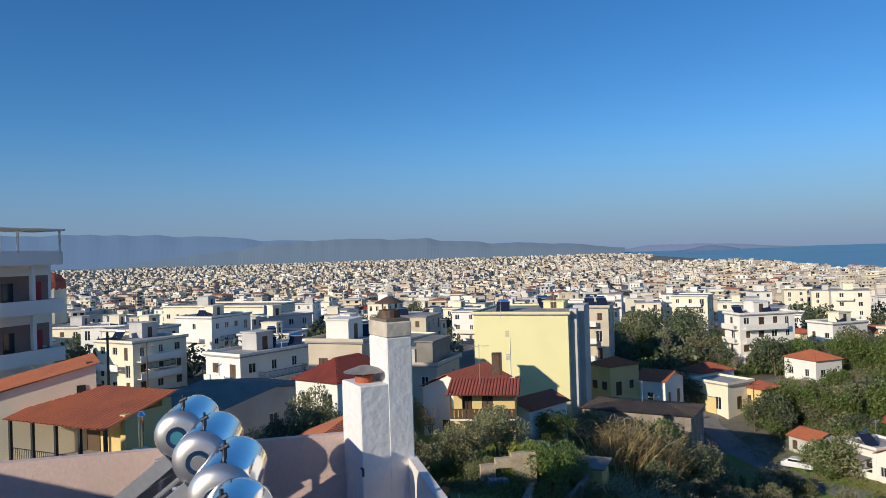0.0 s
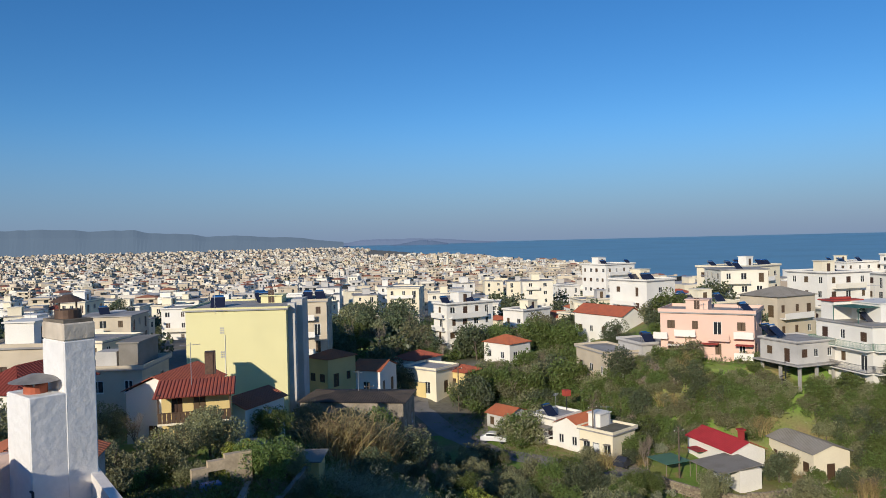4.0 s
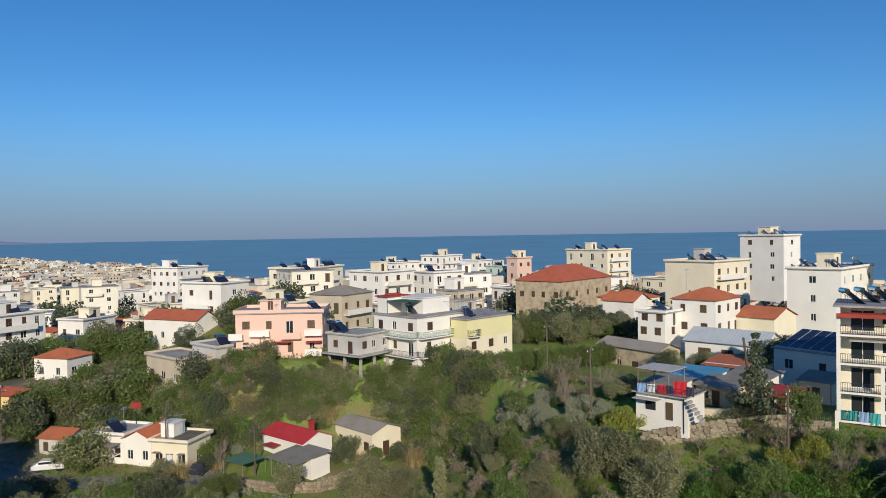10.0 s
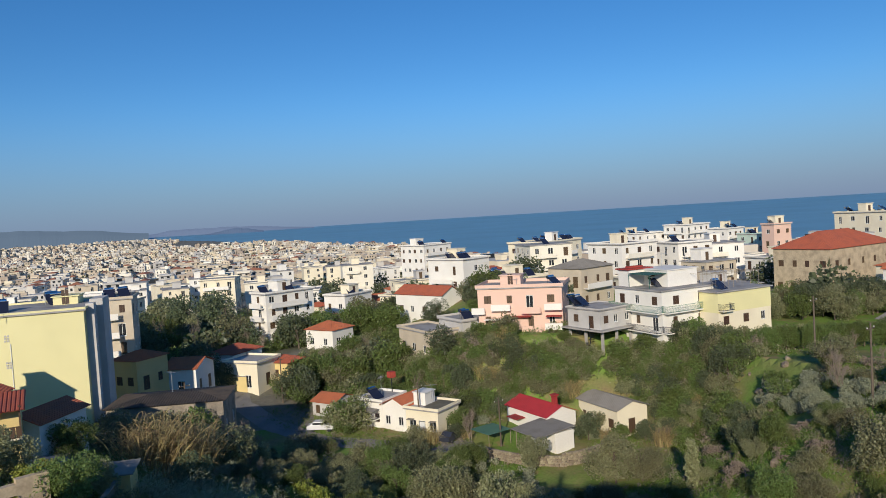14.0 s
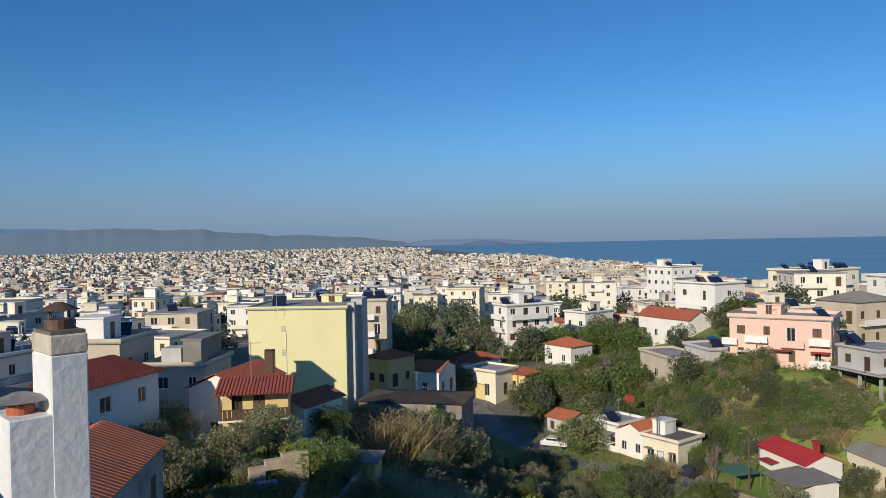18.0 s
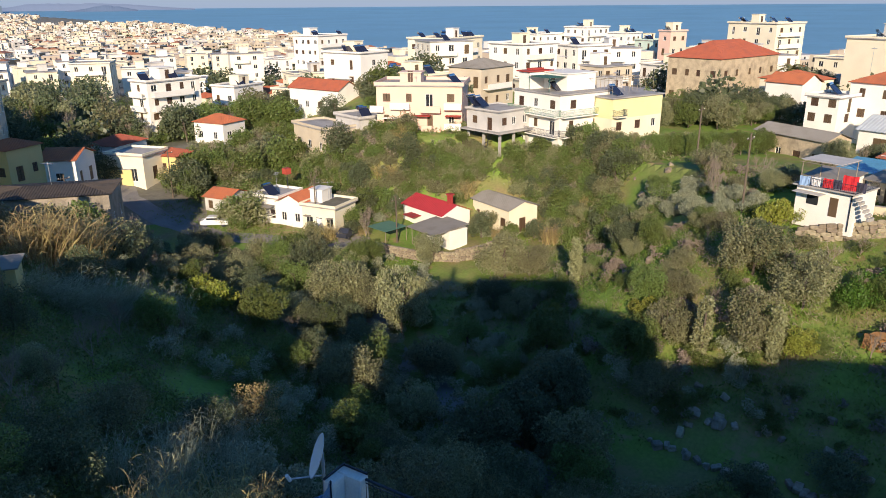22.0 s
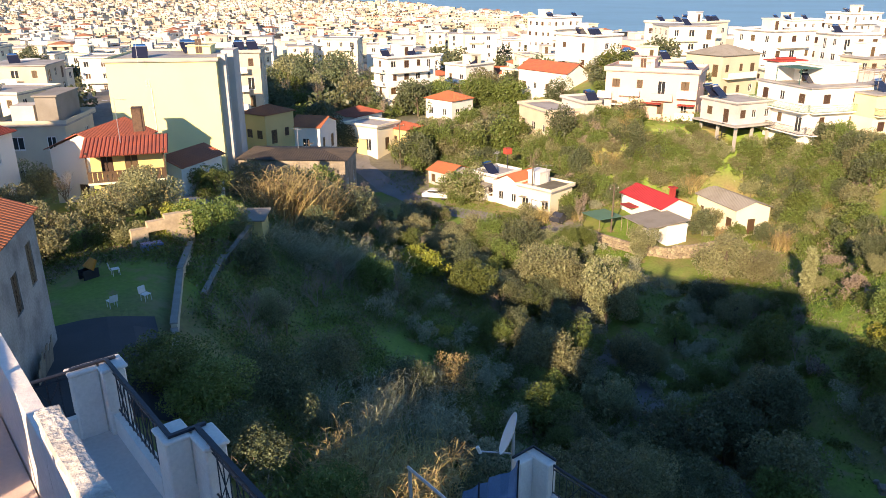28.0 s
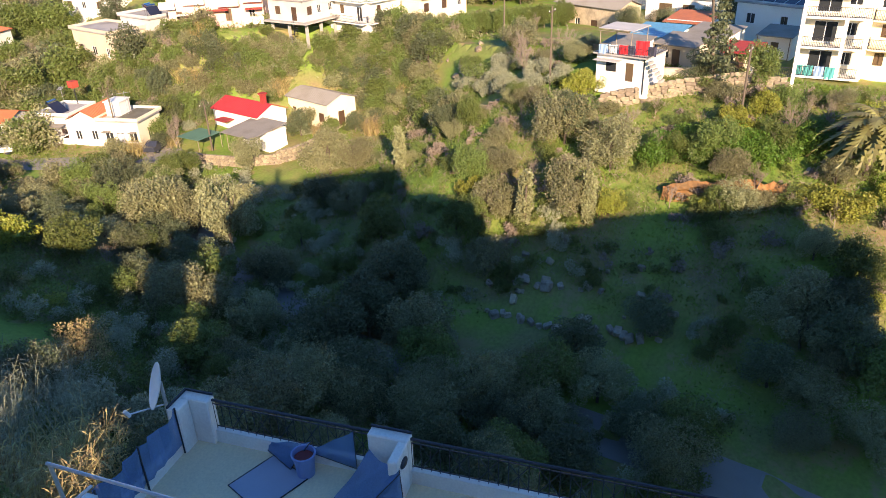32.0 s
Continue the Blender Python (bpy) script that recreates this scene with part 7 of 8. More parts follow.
for k in range(9):
    plant(("dark", "olive", "bare")[k % 3], k, 99.0 + 1.3 * k, 33.0 - 1.2 * k + 0.9 * (k % 2), 0.7 + 0.12 * (k % 3), k * 49)
# tall banana-like hedge on the ridge
for k in range(16):
    plant("green", k, 93.0 + k * 0.62, 56.0 - k * 0.85, 0.75, k * 50, stretch=1.1)

for k, (x, y) in enumerate(EXTRA):
    plant(("olive", "dark", "olive", "green")[k % 4], k, x, y, 0.8 + 0.13 * (k % 4), k * 83, stretch=0.85)
for k in range(12):
    a, r = radians(13.6 + 0.6 * k), 148 + (k * 19) % 46
    plant(("dark_far", "bare", "olive_far", "bare")[k % 4], k, r * math.sin(a), r * math.cos(a), 1.5 + 0.25 * (k % 3), k * 91, stretch=1.2)
for k in range(8):
    a, r = radians(10.6 + 1.25 * k), 82 + 3 * (k % 3)
    x, y = r * math.sin(a), r * math.cos(a)
    plant(("olive", "green", "olive", "bare")[k % 4], k, x, y, max(0.7, (40.2 - ground(x, y)) / 4.2), k * 47)
for k, (x, y) in enumerate(((58.4, 19.0), (58.9, 15.5), (59.8, 12.0), (60.8, 9.0), (61.2, 6.0))):
    plant(("bush", "bare", "bright", "bush", "bush")[k], k, x, y, 0.6 + 0.1 * k, k * 40)
for px, py, near_d, big in ((81.0, 86.0, 5.4, 0.55), (87.5, 80.0, 6.2, 0.5), (94.0, 71.0, 7.6, 0.5), (99.5, 64.5, 7.0, 0.5)):
    for k in range(26):
        a, d = radians(165 + 5.2 * (k % 13) * 2), near_d + 2.4 * (k // 13) + 0.8 * (k % 3)
        x, y = px + d * math.sin(a), py + d * math.cos(a)
        if free(x, y, 0.3):
            plant(("green_far", "olive_far", "bush", "olive_far")[k % 4], k, x, y, big + 0.08 * (k % 4), k * 61)
for k, (kind, x, y) in enumerate(SOUTH):
    plant(kind, k, x, y, 0.65 + 0.13 * (k % 4), k * 59)
for k in range(9):
    plant("bush", k, -4.5 + 1.25 * k + 0.6 * (k % 2), 56.0 - 0.5 * (k % 3), 0.55 + 0.1 * (k % 3), k * 71)
# bushes on the steep bank under the raised houses
for k, (x, y) in enumerate(BANKBUSH):
    plant(("green_far", "olive_far", "dark_far")[k % 3], k, x, y, 0.55 + 0.12 * (k % 4), k * 67)

SCATTER = pick(77)
count = collections.Counter()


def strew(number, region, kinds, lo, hi, tries=12):
    for _ in range(number):
        for _ in range(tries):
            x, y = region()
            kind = SCATTER.choice(kinds)
            size = SCATTER.uniform(lo, hi)
            top = ground(x, y) + {"olive": 4.2, "green": 4.4, "dark": 4.8, "bush": 2.0, "bright": 2.4, "bare": 3.6, "reed": 3.0}[kind] * size
            if free(x, y, 1.4 * size) and lets_see(x, y, top):
                if math.hypot(x, y) > 92 and kind in ("olive", "green", "dark"):
                    kind += "_far"
                plant(kind, SCATTER.randrange(4), x, y, size, SCATTER.uniform(0, 360), stretch=SCATTER.uniform(0.85, 1.15))
                break


def bank():
    y = SCATTER.uniform(48, 108)
    return ravine(y) + shelf(y) + SCATTER.uniform(-1, 13), y


def gully():
    y = SCATTER.uniform(8, 78)
    return ravine(y) + SCATTER.uniform(-16, 14), y


def west():
    y = SCATTER.uniform(14, 84)
    return SCATTER.uniform(5, ravine(y) - 8), y


def south():
    y = SCATTER.uniform(-6, 50)
    return ravine(y) + SCATTER.uniform(10, 46), y


def roadside():
    a, r = radians(SCATTER.uniform(13, 25)), SCATTER.uniform(122, 205)
    return r * math.sin(a), r * math.cos(a)


strew(130, bank, ("green", "dark", "olive", "dark", "reed", "bare", "green"), 0.5, 0.95, 25)
strew(60, gully, ("olive", "olive", "dark", "green", "bush"), 0.7, 1.15)
strew(75, west, ("green", "bush", "bare", "bush", "olive", "dark"), 0.6, 1.0)
strew(70, south, ("olive", "bush", "bare", "bright", "green", "bush"), 0.5, 1.0)
strew(60, roadside, ("dark", "green", "olive", "dark", "bare"), 1.0, 1.7)



def lane():
    y = SCATTER.uniform(58, 94)
    return ravine(y) + SCATTER.uniform(-13, 6), y


strew(70, lane, ("olive", "olive", "green", "dark", "bush"), 0.5, 0.95, 25)
# shrubs, dry grass and bare stems up the bank behind the cottages and below the row
bk_ = pick(404)
for k in range(150):
    az, r = bk_.uniform(33, 53), bk_.uniform(97, 116)
    x, y = 0.5 + r * math.sin(radians(az)), 1.5 + r * math.cos(radians(az))
    g_ = ground(x, y)
    room = 60 - r * math.tan(radians(10.9)) - g_
    if room < 0.8 or not free(x, y, 0.5):
        continue
    kind, tall_ = (("green_far", 4.4), ("olive_far", 4.2), ("reed", 3.0), ("bush", 2.0), ("dark_far", 4.8), ("bare", 3.6), ("silver", 2.0))[k % 7]
    plant(kind, k, x, y, min(room / tall_, bk_.uniform(0.45, 0.9)), bk_.uniform(0, 360))


def knoll():
    return SCATTER.uniform(50, 90), SCATTER.uniform(96, 150)


strew(110, knoll, ("green", "olive", "dark", "green", "bare"), 0.8, 1.6, 30)

# ---- scrub, grass and weeds ----


def carpet(name, label, n, region, leafmat, size, seed, low=0.1, high=0.6, clump=22, rad=0.7, thin=0.4):
    rng = np.random.default_rng(seed)
    cs = []
    rr_ = pick(seed)
    while len(cs) < n:
        x, y = region(rr_)
        if free(x, y, 0.0) and lets_see(x, y, ground(x, y) + high * 1.3):
            cs.append((x, y, ground(x, y) + rr_.uniform(low, high) * 0.4))
    c = np.repeat(np.array(cs), clump, axis=0)
    k = len(c)
    p = c + rng.normal(size=(k, 3)) * np.array([rad * 0.55, rad * 0.55, high * 0.35])
    a = rng.normal(size=(k, 3)) + np.array([0, 0, 0.8])
    a /= np.linalg.norm(a, axis=1, keepdims=True)
    b = np.cross(a, rng.normal(size=(k, 3)))
    b /= np.linalg.norm(b, axis=1, keepdims=True)
    s = size * (0.6 + 0.8 * rng.random(k))[:, None]
    v = np.stack([p - a * s, p + b * s * thin, p + a * s, p - b * s * thin], axis=1).reshape(-1, 3)
    me = fast_mesh(name, v, np.arange(4 * k).reshape(k, 4), [leafmat])
    tagged(part(name, me, None, None), label, "undergrowth", kind="stuff")


def west_r(r):
    y = r.uniform(12, 88)
    return r.uniform(3, ravine(y) - 4), y


def east_r(r):
    y = r.uniform(-10, 110)
    return ravine(y) + r.uniform(4, 48), y


def bank_r(r):
    y = r.uniform(45, 112)
    return ravine(y) + shelf(y) + r.uniform(-1.5, 14), y


def knoll_r(r):
    return r.uniform(48, 92), r.uniform(94, 150)


carpet("undergrowth", "dark tangled scrub on the shaded slope", 4200, west_r, GREEN, 0.11, 1, high=0.9, clump=70, rad=1.0)
carpet("dry_scrub", "greyish dry scrub among the bushes", 1500, west_r, TWIG, 0.3, 2, high=1.1, clump=40, rad=0.8, thin=0.05)
carpet("meadow_weeds", "green weeds and grass tufts on the terraces", 5000, east_r, material("weed_leaf", (0.14, 0.21, 0.03), rough=0.7, bump=0, island=0.3, through_light=0.2), 0.13, 3, high=0.25, clump=14, rad=0.8)
carpet("brown_brush", "brown winter brush on the terraces", 1500, east_r, TWIG, 0.26, 4, high=0.7, clump=40, rad=0.8, thin=0.06)
carpet("bank_scrub", "mixed scrub on the steep bank", 1600, bank_r, OLIVE, 0.2, 5, high=1.0, clump=28, rad=1.0)



def thicket(name, label, n, region, leafmat, seed, lo, hi, per=760, size=0.12):
    """A tangle of shrubs and low trees that grow into one another."""
    rng = np.random.default_rng(seed)
    rr_ = pick(seed)
    cs, rs = [], []
    done = 0
    for _ in range(n * 14):
        if done >= n:
            break
        x, y = region(rr_)
        h = rr_.uniform(lo, hi)
        z = ground(x, y)
        if not (free(x, y, 0.25 * h) and lets_see(x, y, z + h)):
            continue
        done += 1
        for k in range(5):
            w = h * rr_.uniform(0.20, 0.34)
            cs.append((x + rr_.gauss(0, h * 0.27), y + rr_.gauss(0, h * 0.27), z + h * rr_.uniform(0.2, 0.72)))
            rs.append((w, w, w * rr_.uniform(0.8, 1.1)))
    v, q = leaves(rng, cs, rs, done * per, size, shell=0.35)
    tagged(part(name, fast_mesh(name, v, q, [leafmat]), None, None), label, "thicket", kind="stuff")


thicket("thicket", "dense green shrubs covering the steep bank", 480, bank_r, GREEN, 31, 0.9, 3.0, per=680, size=0.12)
thicket("thicket", "grey-green wild olive scrub on the bank", 230, bank_r, OLIVE, 32, 0.9, 2.8, per=640, size=0.12)
thicket("thicket", "green shrubs and low trees over the knoll", 200, knoll_r, GREEN, 33, 1.5, 3.4)
thicket("thicket", "grey-green scrub among the trees of the knoll", 140, knoll_r, OLIVE, 34, 1.5, 3.2)
thicket("thicket", "leafless brown brush on the bank", 150, bank_r, TWIG, 35, 0.9, 2.4, per=420, size=0.09)


def gully_r(r):
    y = r.uniform(6, 78)
    return ravine(y) + r.uniform(-26, 16), y


def south_r(r):
    y = r.uniform(-8, 52)
    return ravine(y) + r.uniform(9, 44), y


def garden_r(r):
    return r.uniform(-5.5, 5.5), r.uniform(41, 57)


thicket("thicket", "tangled silvery scrub along the ravine", 260, gully_r, GREYLEAF, 36, 0.8, 2.4, per=900, size=0.085)
thicket("thicket", "dark leafy scrub in the shaded ravine", 160, gully_r, GREEN, 37, 0.8, 2.2, per=900, size=0.085)
thicket("thicket", "green and yellowish shrubs over the old terraces", 110, south_r, GREEN, 38, 0.6, 1.8, per=700, size=0.08)
thicket("thicket", "brown leafless shrubs over the old terraces", 110, south_r, TWIG, 39, 0.6, 1.9, per=420, size=0.10)
carpet("meadow_grass", "long grass over the meadow terraces", 5200, south_r, material("grass_blade", (0.15, 0.25, 0.04), rough=0.8, vary=0.1, bump=0, island=0.35, through_light=0.25), 0.16, 10, high=0.3, clump=26, rad=0.9, thin=0.10)
carpet("garden_weeds", "weeds and leaf litter in the yard garden", 420, garden_r, GREEN, 0.10, 8, high=0.35, clump=30, rad=0.7)
carpet("leaf_litter", "brown leaf litter in the yard garden", 300, garden_r, TWIG, 0.10, 9, high=0.1, clump=24, rad=0.8)

# ---- the town ----
TOWNWALLS = (WHITE, CREAM, CREAM, WHITE, BEIGE, CREAM, WHITE, PALECREAM, PALECREAM)
FADED = material("faded_grey_blue_paint", (0.48, 0.50, 0.52), vary=0.1, scale=0.3)
tr = pick(2024)
last_house = [None]
made = 0
for _ in range(5200):
    az, r = tr.uniform(-36, 82), 120 * (520 / 120) ** tr.random()
    x, y = r * math.sin(radians(az)), r * math.cos(radians(az))
    w, d = tr.uniform(8, 13), tr.uniform(7, 12)
    rad = max(w, d) * 0.62 + 1
    if r < 135 + 14 * (30 < az < 80) or y < -5:
        continue
    if any((x - a) ** 2 + (y - b) ** 2 < (math.hypot(hw, hd) * 0.85 + rad * 0.9) ** 2 for a, b, hw, hd, _ in FOOT):
        continue
    z = ground(x, y)
    if z < 3:
        continue
    # open line of sight to the named houses, and greenery behind the yellow block
    if 14 < az < 27 and r < (235 if az < 21.5 else 200):
        continue
    st = tr.choice((1, 2, 2, 3, 3, 4) if r > 200 else (1, 2, 2, 3))
    if 40 < az < 75 and r > 170:
        st = min(st, 3)
    if az > 30 and r < 175:
        st = min(st, 2)
    h = st * 3.0
    wall = tr.choice((BEIGE, CREAM, PALECREAM, WHITE, FADED, CREAM, WHITE, PALECREAM)) if az < 12 else tr.choice(TOWNWALLS)
    red = tr.random() < 0.16
    last_house[0] = house("house", "town house with a red tiled roof" if red else "plain flat-roofed town house with few windows", x, y, z, w, d, h, (20 if az < 30 else 100) + tr.gauss(0, 9), wall, st, 3 if r < 260 else 2, 3 if r < 260 else 2,
          "hip" if red and st < 3 else "flat", None, 1.6, (1 if tr.random() < 0.5 else 0) if r < 225 else 0, None, "glass" if r > 250 else "mix", 0.3 if tr.random() < 0.6 else 0.0, seed=made, plain=True, group="town houses")
    root = last_house[0]
    for k in range(1, st) if r < 330 else ():
        if tr.random() < 0.75:
            face = "right" if az > 30 or tr.random() < 0.4 else "left"
            run = w if face == "right" else d
            balcony(root, face, w, d, run * 0.1, run * tr.uniform(0.45, 0.8), k * 3.0, 1.25, "solid", tr.choice((WHITE, wall, PALECREAM)))
    if tr.random() < 0.6 and not (red and st < 3):
        hut(root, w, d, h, tr)
    made += 1
    if made >= 235:
        break


FARWHITE = material("sun_bleached_render", (0.76, 0.71, 0.61), vary=0.08, scale=0.05, bump=0, island=0.25)
FARCREAM = material("aged_cream_render", (0.66, 0.57, 0.43), vary=0.08, scale=0.05, bump=0, island=0.25)
FARSTONE = material("dusty_beige_render", (0.50, 0.42, 0.33), vary=0.08, scale=0.05, bump=0, island=0.25)
FARRED = material("dusty_clay_roof", (0.36, 0.15, 0.09), vary=0.15, scale=0.1, bump=0)


def far_town(name, label, n, r0, r1, a0, a1, seed, hmin, hmax):
    """Hundreds of small blocks with window bands, one stuff mesh."""
    rng = np.random.default_rng(seed)
    vs, qs, mi = [], [], []

    def blk(x, y, z0, w, d, h, c, s, m, roof=None, drop=3.0):
        i = len(vs)
        for dz in (z0 - drop, z0 + h):
            for dx, dy in ((-w, -d), (w, -d), (w, d), (-w, d)):
                vs.append((x + dx * c - dy * s, y + dx * s + dy * c, dz))
        for f in ((4, 5, 6, 7), (0, 1, 5, 4), (1, 2, 6, 5), (2, 3, 7, 6), (3, 0, 4, 7)):
            qs.append([i + k for k in f])
            mi.append(m if roof is None or f[0] != 4 else roof)

    def hipped(x, y, z0, w, d, rise, c, s):
        i = len(vs)
        for dx, dy, dz in ((-w, -d, 0), (w, -d, 0), (w, d, 0), (-w, d, 0), (-w * 0.35, 0, rise), (w * 0.35, 0, rise)):
            vs.append((x + dx * c - dy * s, y + dx * s + dy * c, z0 + dz))
        for f in ((0, 1, 5, 4), (2, 3, 4, 5), (3, 0, 4, 4), (1, 2, 5, 5)):
            qs.append([i + k for k in f])
            mi.append(5)

    for _ in range(n):
        az = rng.uniform(a0, a1)
        r = math.sqrt(rng.uniform(r0 ** 2, r1 ** 2)) if rng.random() < 0.5 else rng.uniform(r0, r1)
        x, y = r * math.sin(radians(az)), r * math.cos(radians(az))
        z = ground(x, y)
        if z < 2.5:
            continue
        w, d, h = rng.uniform(3.2, 7.5), rng.uniform(3.2, 7), rng.choice([3.2, 3.2, 6, 6, 9, 9, 12]) * rng.uniform(0.9, 1.1)
        h = min(max(h, hmin), hmax)
        th = radians(heading(20 if az < 28 else 100)) + rng.normal() * 0.22
        c, s = math.cos(th), math.sin(th)
        m = int(rng.choice([0, 0, 0, 1, 1, 1, 2, 2, 3]))
        blk(x, y, z, w, d, h, c, s, m, 3)
        if rng.random() < 0.14:
            hipped(x, y, z + h, w * 1.06, d * 1.06, 1.7, c, s)
        else:
            for _ in range(int(rng.integers(0, 3))):
                px, py = rng.uniform(-0.6, 0.6) * w, rng.uniform(-0.6, 0.6) * d
                blk(x + px * c - py * s, y + px * s + py * c, z + h, w * rng.uniform(0.2, 0.45), d * rng.uniform(0.2, 0.45), rng.uniform(1.0, 2.8), c, s, m if rng.random() < 0.8 else 4, drop=0.0)
        # balcony slabs, and dark window panels, widened under slabs to stand for recess shade
        for st in range(int(h / 3)):
            deep = rng.random() < 0.55
            for side in range(2):
                zc = z + st * 3.0 + 1.6
                if deep:
                    e = 1.1
                    if side == 0:
                        lx, ly, hw, hd = 0.0, -d - e / 2, w * 0.8, e / 2
                    else:
                        lx, ly, hw, hd = -w - e / 2, 0.0, e / 2, d * 0.8
                    blk(x + lx * c - ly * s, y + lx * s + ly * c, zc + 1.2, hw, hd, 0.75, c, s, m, drop=0.2)
                nn = 2 if deep else 3
                for k in range(nn):
                    f = (k + 0.5) / nn * 2 - 1
                    hw = 1.1 if deep else 0.55
                    i = len(vs)
                    for du, dz in ((-hw, -0.8), (hw, -0.8), (hw, 0.7), (-hw, 0.7)):
                        if side == 0:
                            lx, ly = f * w * 0.9 + du, -d - 0.04
                        else:
                            lx, ly = -w - 0.04, f * d * 0.9 - du
                        vs.append((x + lx * c - ly * s, y + lx * s + ly * c, zc + dz))
                    qs.append([i, i + 1, i + 2, i + 3])
                    mi.append(4)
    me = fast_mesh(name, vs, qs, [FARWHITE, FARCREAM, FARSTONE, GREY, GLASS, FARRED], mi)
    tagged(part(name, me, None, None), label, "town", kind="stuff")


far_town("far_town", "crowded white and cream town houses of the plain", 2900, 430, 1100, -38, 48, 31, 3, 15)
far_town("farther_town", "dense pale town near the harbour", 4200, 1000, 2300, -38, 34, 32, 3, 12)
far_town("hill_town", "scattered pale houses below the hills", 2600, 2200, 4200, -38, 16, 33, 3, 8)
far_town("ridge_town", "white houses along the ridge before the sea", 260, 260, 560, 34, 88, 34, 3, 9)


def far_trees(name, n, r0, r1, a0, a1, seed):
    rng = np.random.default_rng(seed)
    vs, qs = [], []
    for _ in range(n):
        az, r = rng.uniform(a0, a1), rng.uniform(r0, r1)
        x, y = r * math.sin(radians(az)), r * math.cos(radians(az))
        z = ground(x, y)
        if z < 2.5 or not free(x, y, 2.5) or not lets_see(x, y, z + 6):
            continue
        k = 420 if r < 320 else 160
        s = rng.uniform(1.6, 3.6)
        v, q = leaves(rng, [(x, y, z + s), (x + s * 0.5, y, z + s * 1.3), (x - s * 0.5, y + 0.5, z + s * 0.9)], [(s, s, s)] * 3, k, s * (0.19 if r < 320 else 0.32))
        qs.append(q + sum(len(b) for b in vs))
        vs.append(v)
    me = fast_mesh(name, np.concatenate(vs), np.concatenate(qs), [DARKLEAF])
    tagged(part(name, me, None, None), "dark tree crowns between the town houses", "trees", kind="stuff")


far_trees("town_trees", 900, 130, 700, -36, 80, 41)
far_trees("far_trees", 1300, 600, 2200, -36, 30, 42)
# PLANTEND

# ---- roads, walls and yard things ----


def ribbon(name, label, pts, width, mat, lift=0.05, category="road"):
    """A strip laid over the ground along a line of points."""
    vs, fs = [], []
    fine = []
    for (x0, y0), (x1, y1) in zip(pts, pts[1:]):
        n = max(1, int(math.hypot(x1 - x0, y1 - y0) / 1.5))
        fine += [(x0 + (x1 - x0) * k / n, y0 + (y1 - y0) * k / n) for k in range(n)]
    fine.append(pts[-1])
    for k, (x, y) in enumerate(fine):
        a, c = fine[max(0, k - 1)], fine[min(len(fine) - 1, k + 1)]
        d = Vector((c[0] - a[0], c[1] - a[1], 0)).normalized()
        s = Vector((-d.y, d.x, 0))
        for f in (-0.5, -0.17, 0.17, 0.5):
            p = Vector((x, y, 0)) + s * width * f
            vs.append((p.x, p.y, max(ground(p.x, p.y), ground(x, y) - 0.2) + lift))
    for k in range(len(fine) - 1):
        for j in range(3):
            i = 4 * k + j
            fs.append((i, i + 1, i + 5, i + 4)[::-1])
    ob = part(name, to_mesh(name, vs, fs, mat), None, None)
    return tagged(ob, label, category, kind="structure")


ribbon("road_1", "grey lane along the ravine floor", ((37.5, -12), (38.6, 5), (38.5, 16), (36.8, 25), (39, 40), (43, 55), (49.5, 70), (53.5, 80), (51, 88), (46, 95), (42, 105), (41, 115), (43, 122), (38, 130), (24, 134)), 3.6, ROADM)
ribbon("road_2", "dusty street below the cottages", ((53.5, 80), (58.5, 79.5), (60, 84)), 4.5, ROADM, lift=0.09)


def yard_patch(name, label, x0, y0, x1, y1, mat, lift=0.1):
    vs, fs = [], []
    n = 8
    for i in range(n + 1):
        for j in range(n + 1):
            x, y = x0 + (x1 - x0) * i / n, y0 + (y1 - y0) * j / n
            vs.append((x, y, ground(x, y) + lift))
    for i in range(n):
        for j in range(n):
            k = i * (n + 1) + j
            fs.append((k, k + n + 1, k + n + 2, k + 1))
    tagged(part(name, to_mesh(name, vs, fs, mat), None, None), label, "yard", kind="structure")


yard_patch("pavement_1", "dark asphalt yard beside the old house", -7, 31.0, 2.4, 41.6, ASPHALT)
yard_patch("pavement_2", "pale concrete yard behind the balcony house", 6.0, 62.5, 13.5, 69.5, CONCRETE)
EARTH = material("orange_earth", (0.36, 0.17, 0.06), tint=(0.17, 0.11, 0.05), vary=0.25, scale=0.7, fine=6, bump=0.7)
BLOCKSTONE = material("wall_stone", (0.33, 0.27, 0.19), tint=(0.15, 0.13, 0.09), vary=0.2, scale=1.2, fine=8, bump=0.5, spread=0.25)
STONES = []
for s in range(6):
    r_ = pick(900 + s)
    bm = bmesh.new()
    box(bm, -0.5, -0.5, -0.5, 0.5, 0.5, 0.5)
    bmesh.ops.bevel(bm, geom=bm.edges[:], offset=0.14, segments=1, affect="EDGES")
    for v in bm.verts:
        v.co += Vector((r_.uniform(-0.07, 0.07), r_.uniform(-0.07, 0.07), r_.uniform(-0.07, 0.07)))
    STONES.append(mesh_of(bm, "stone", BLOCKSTONE))


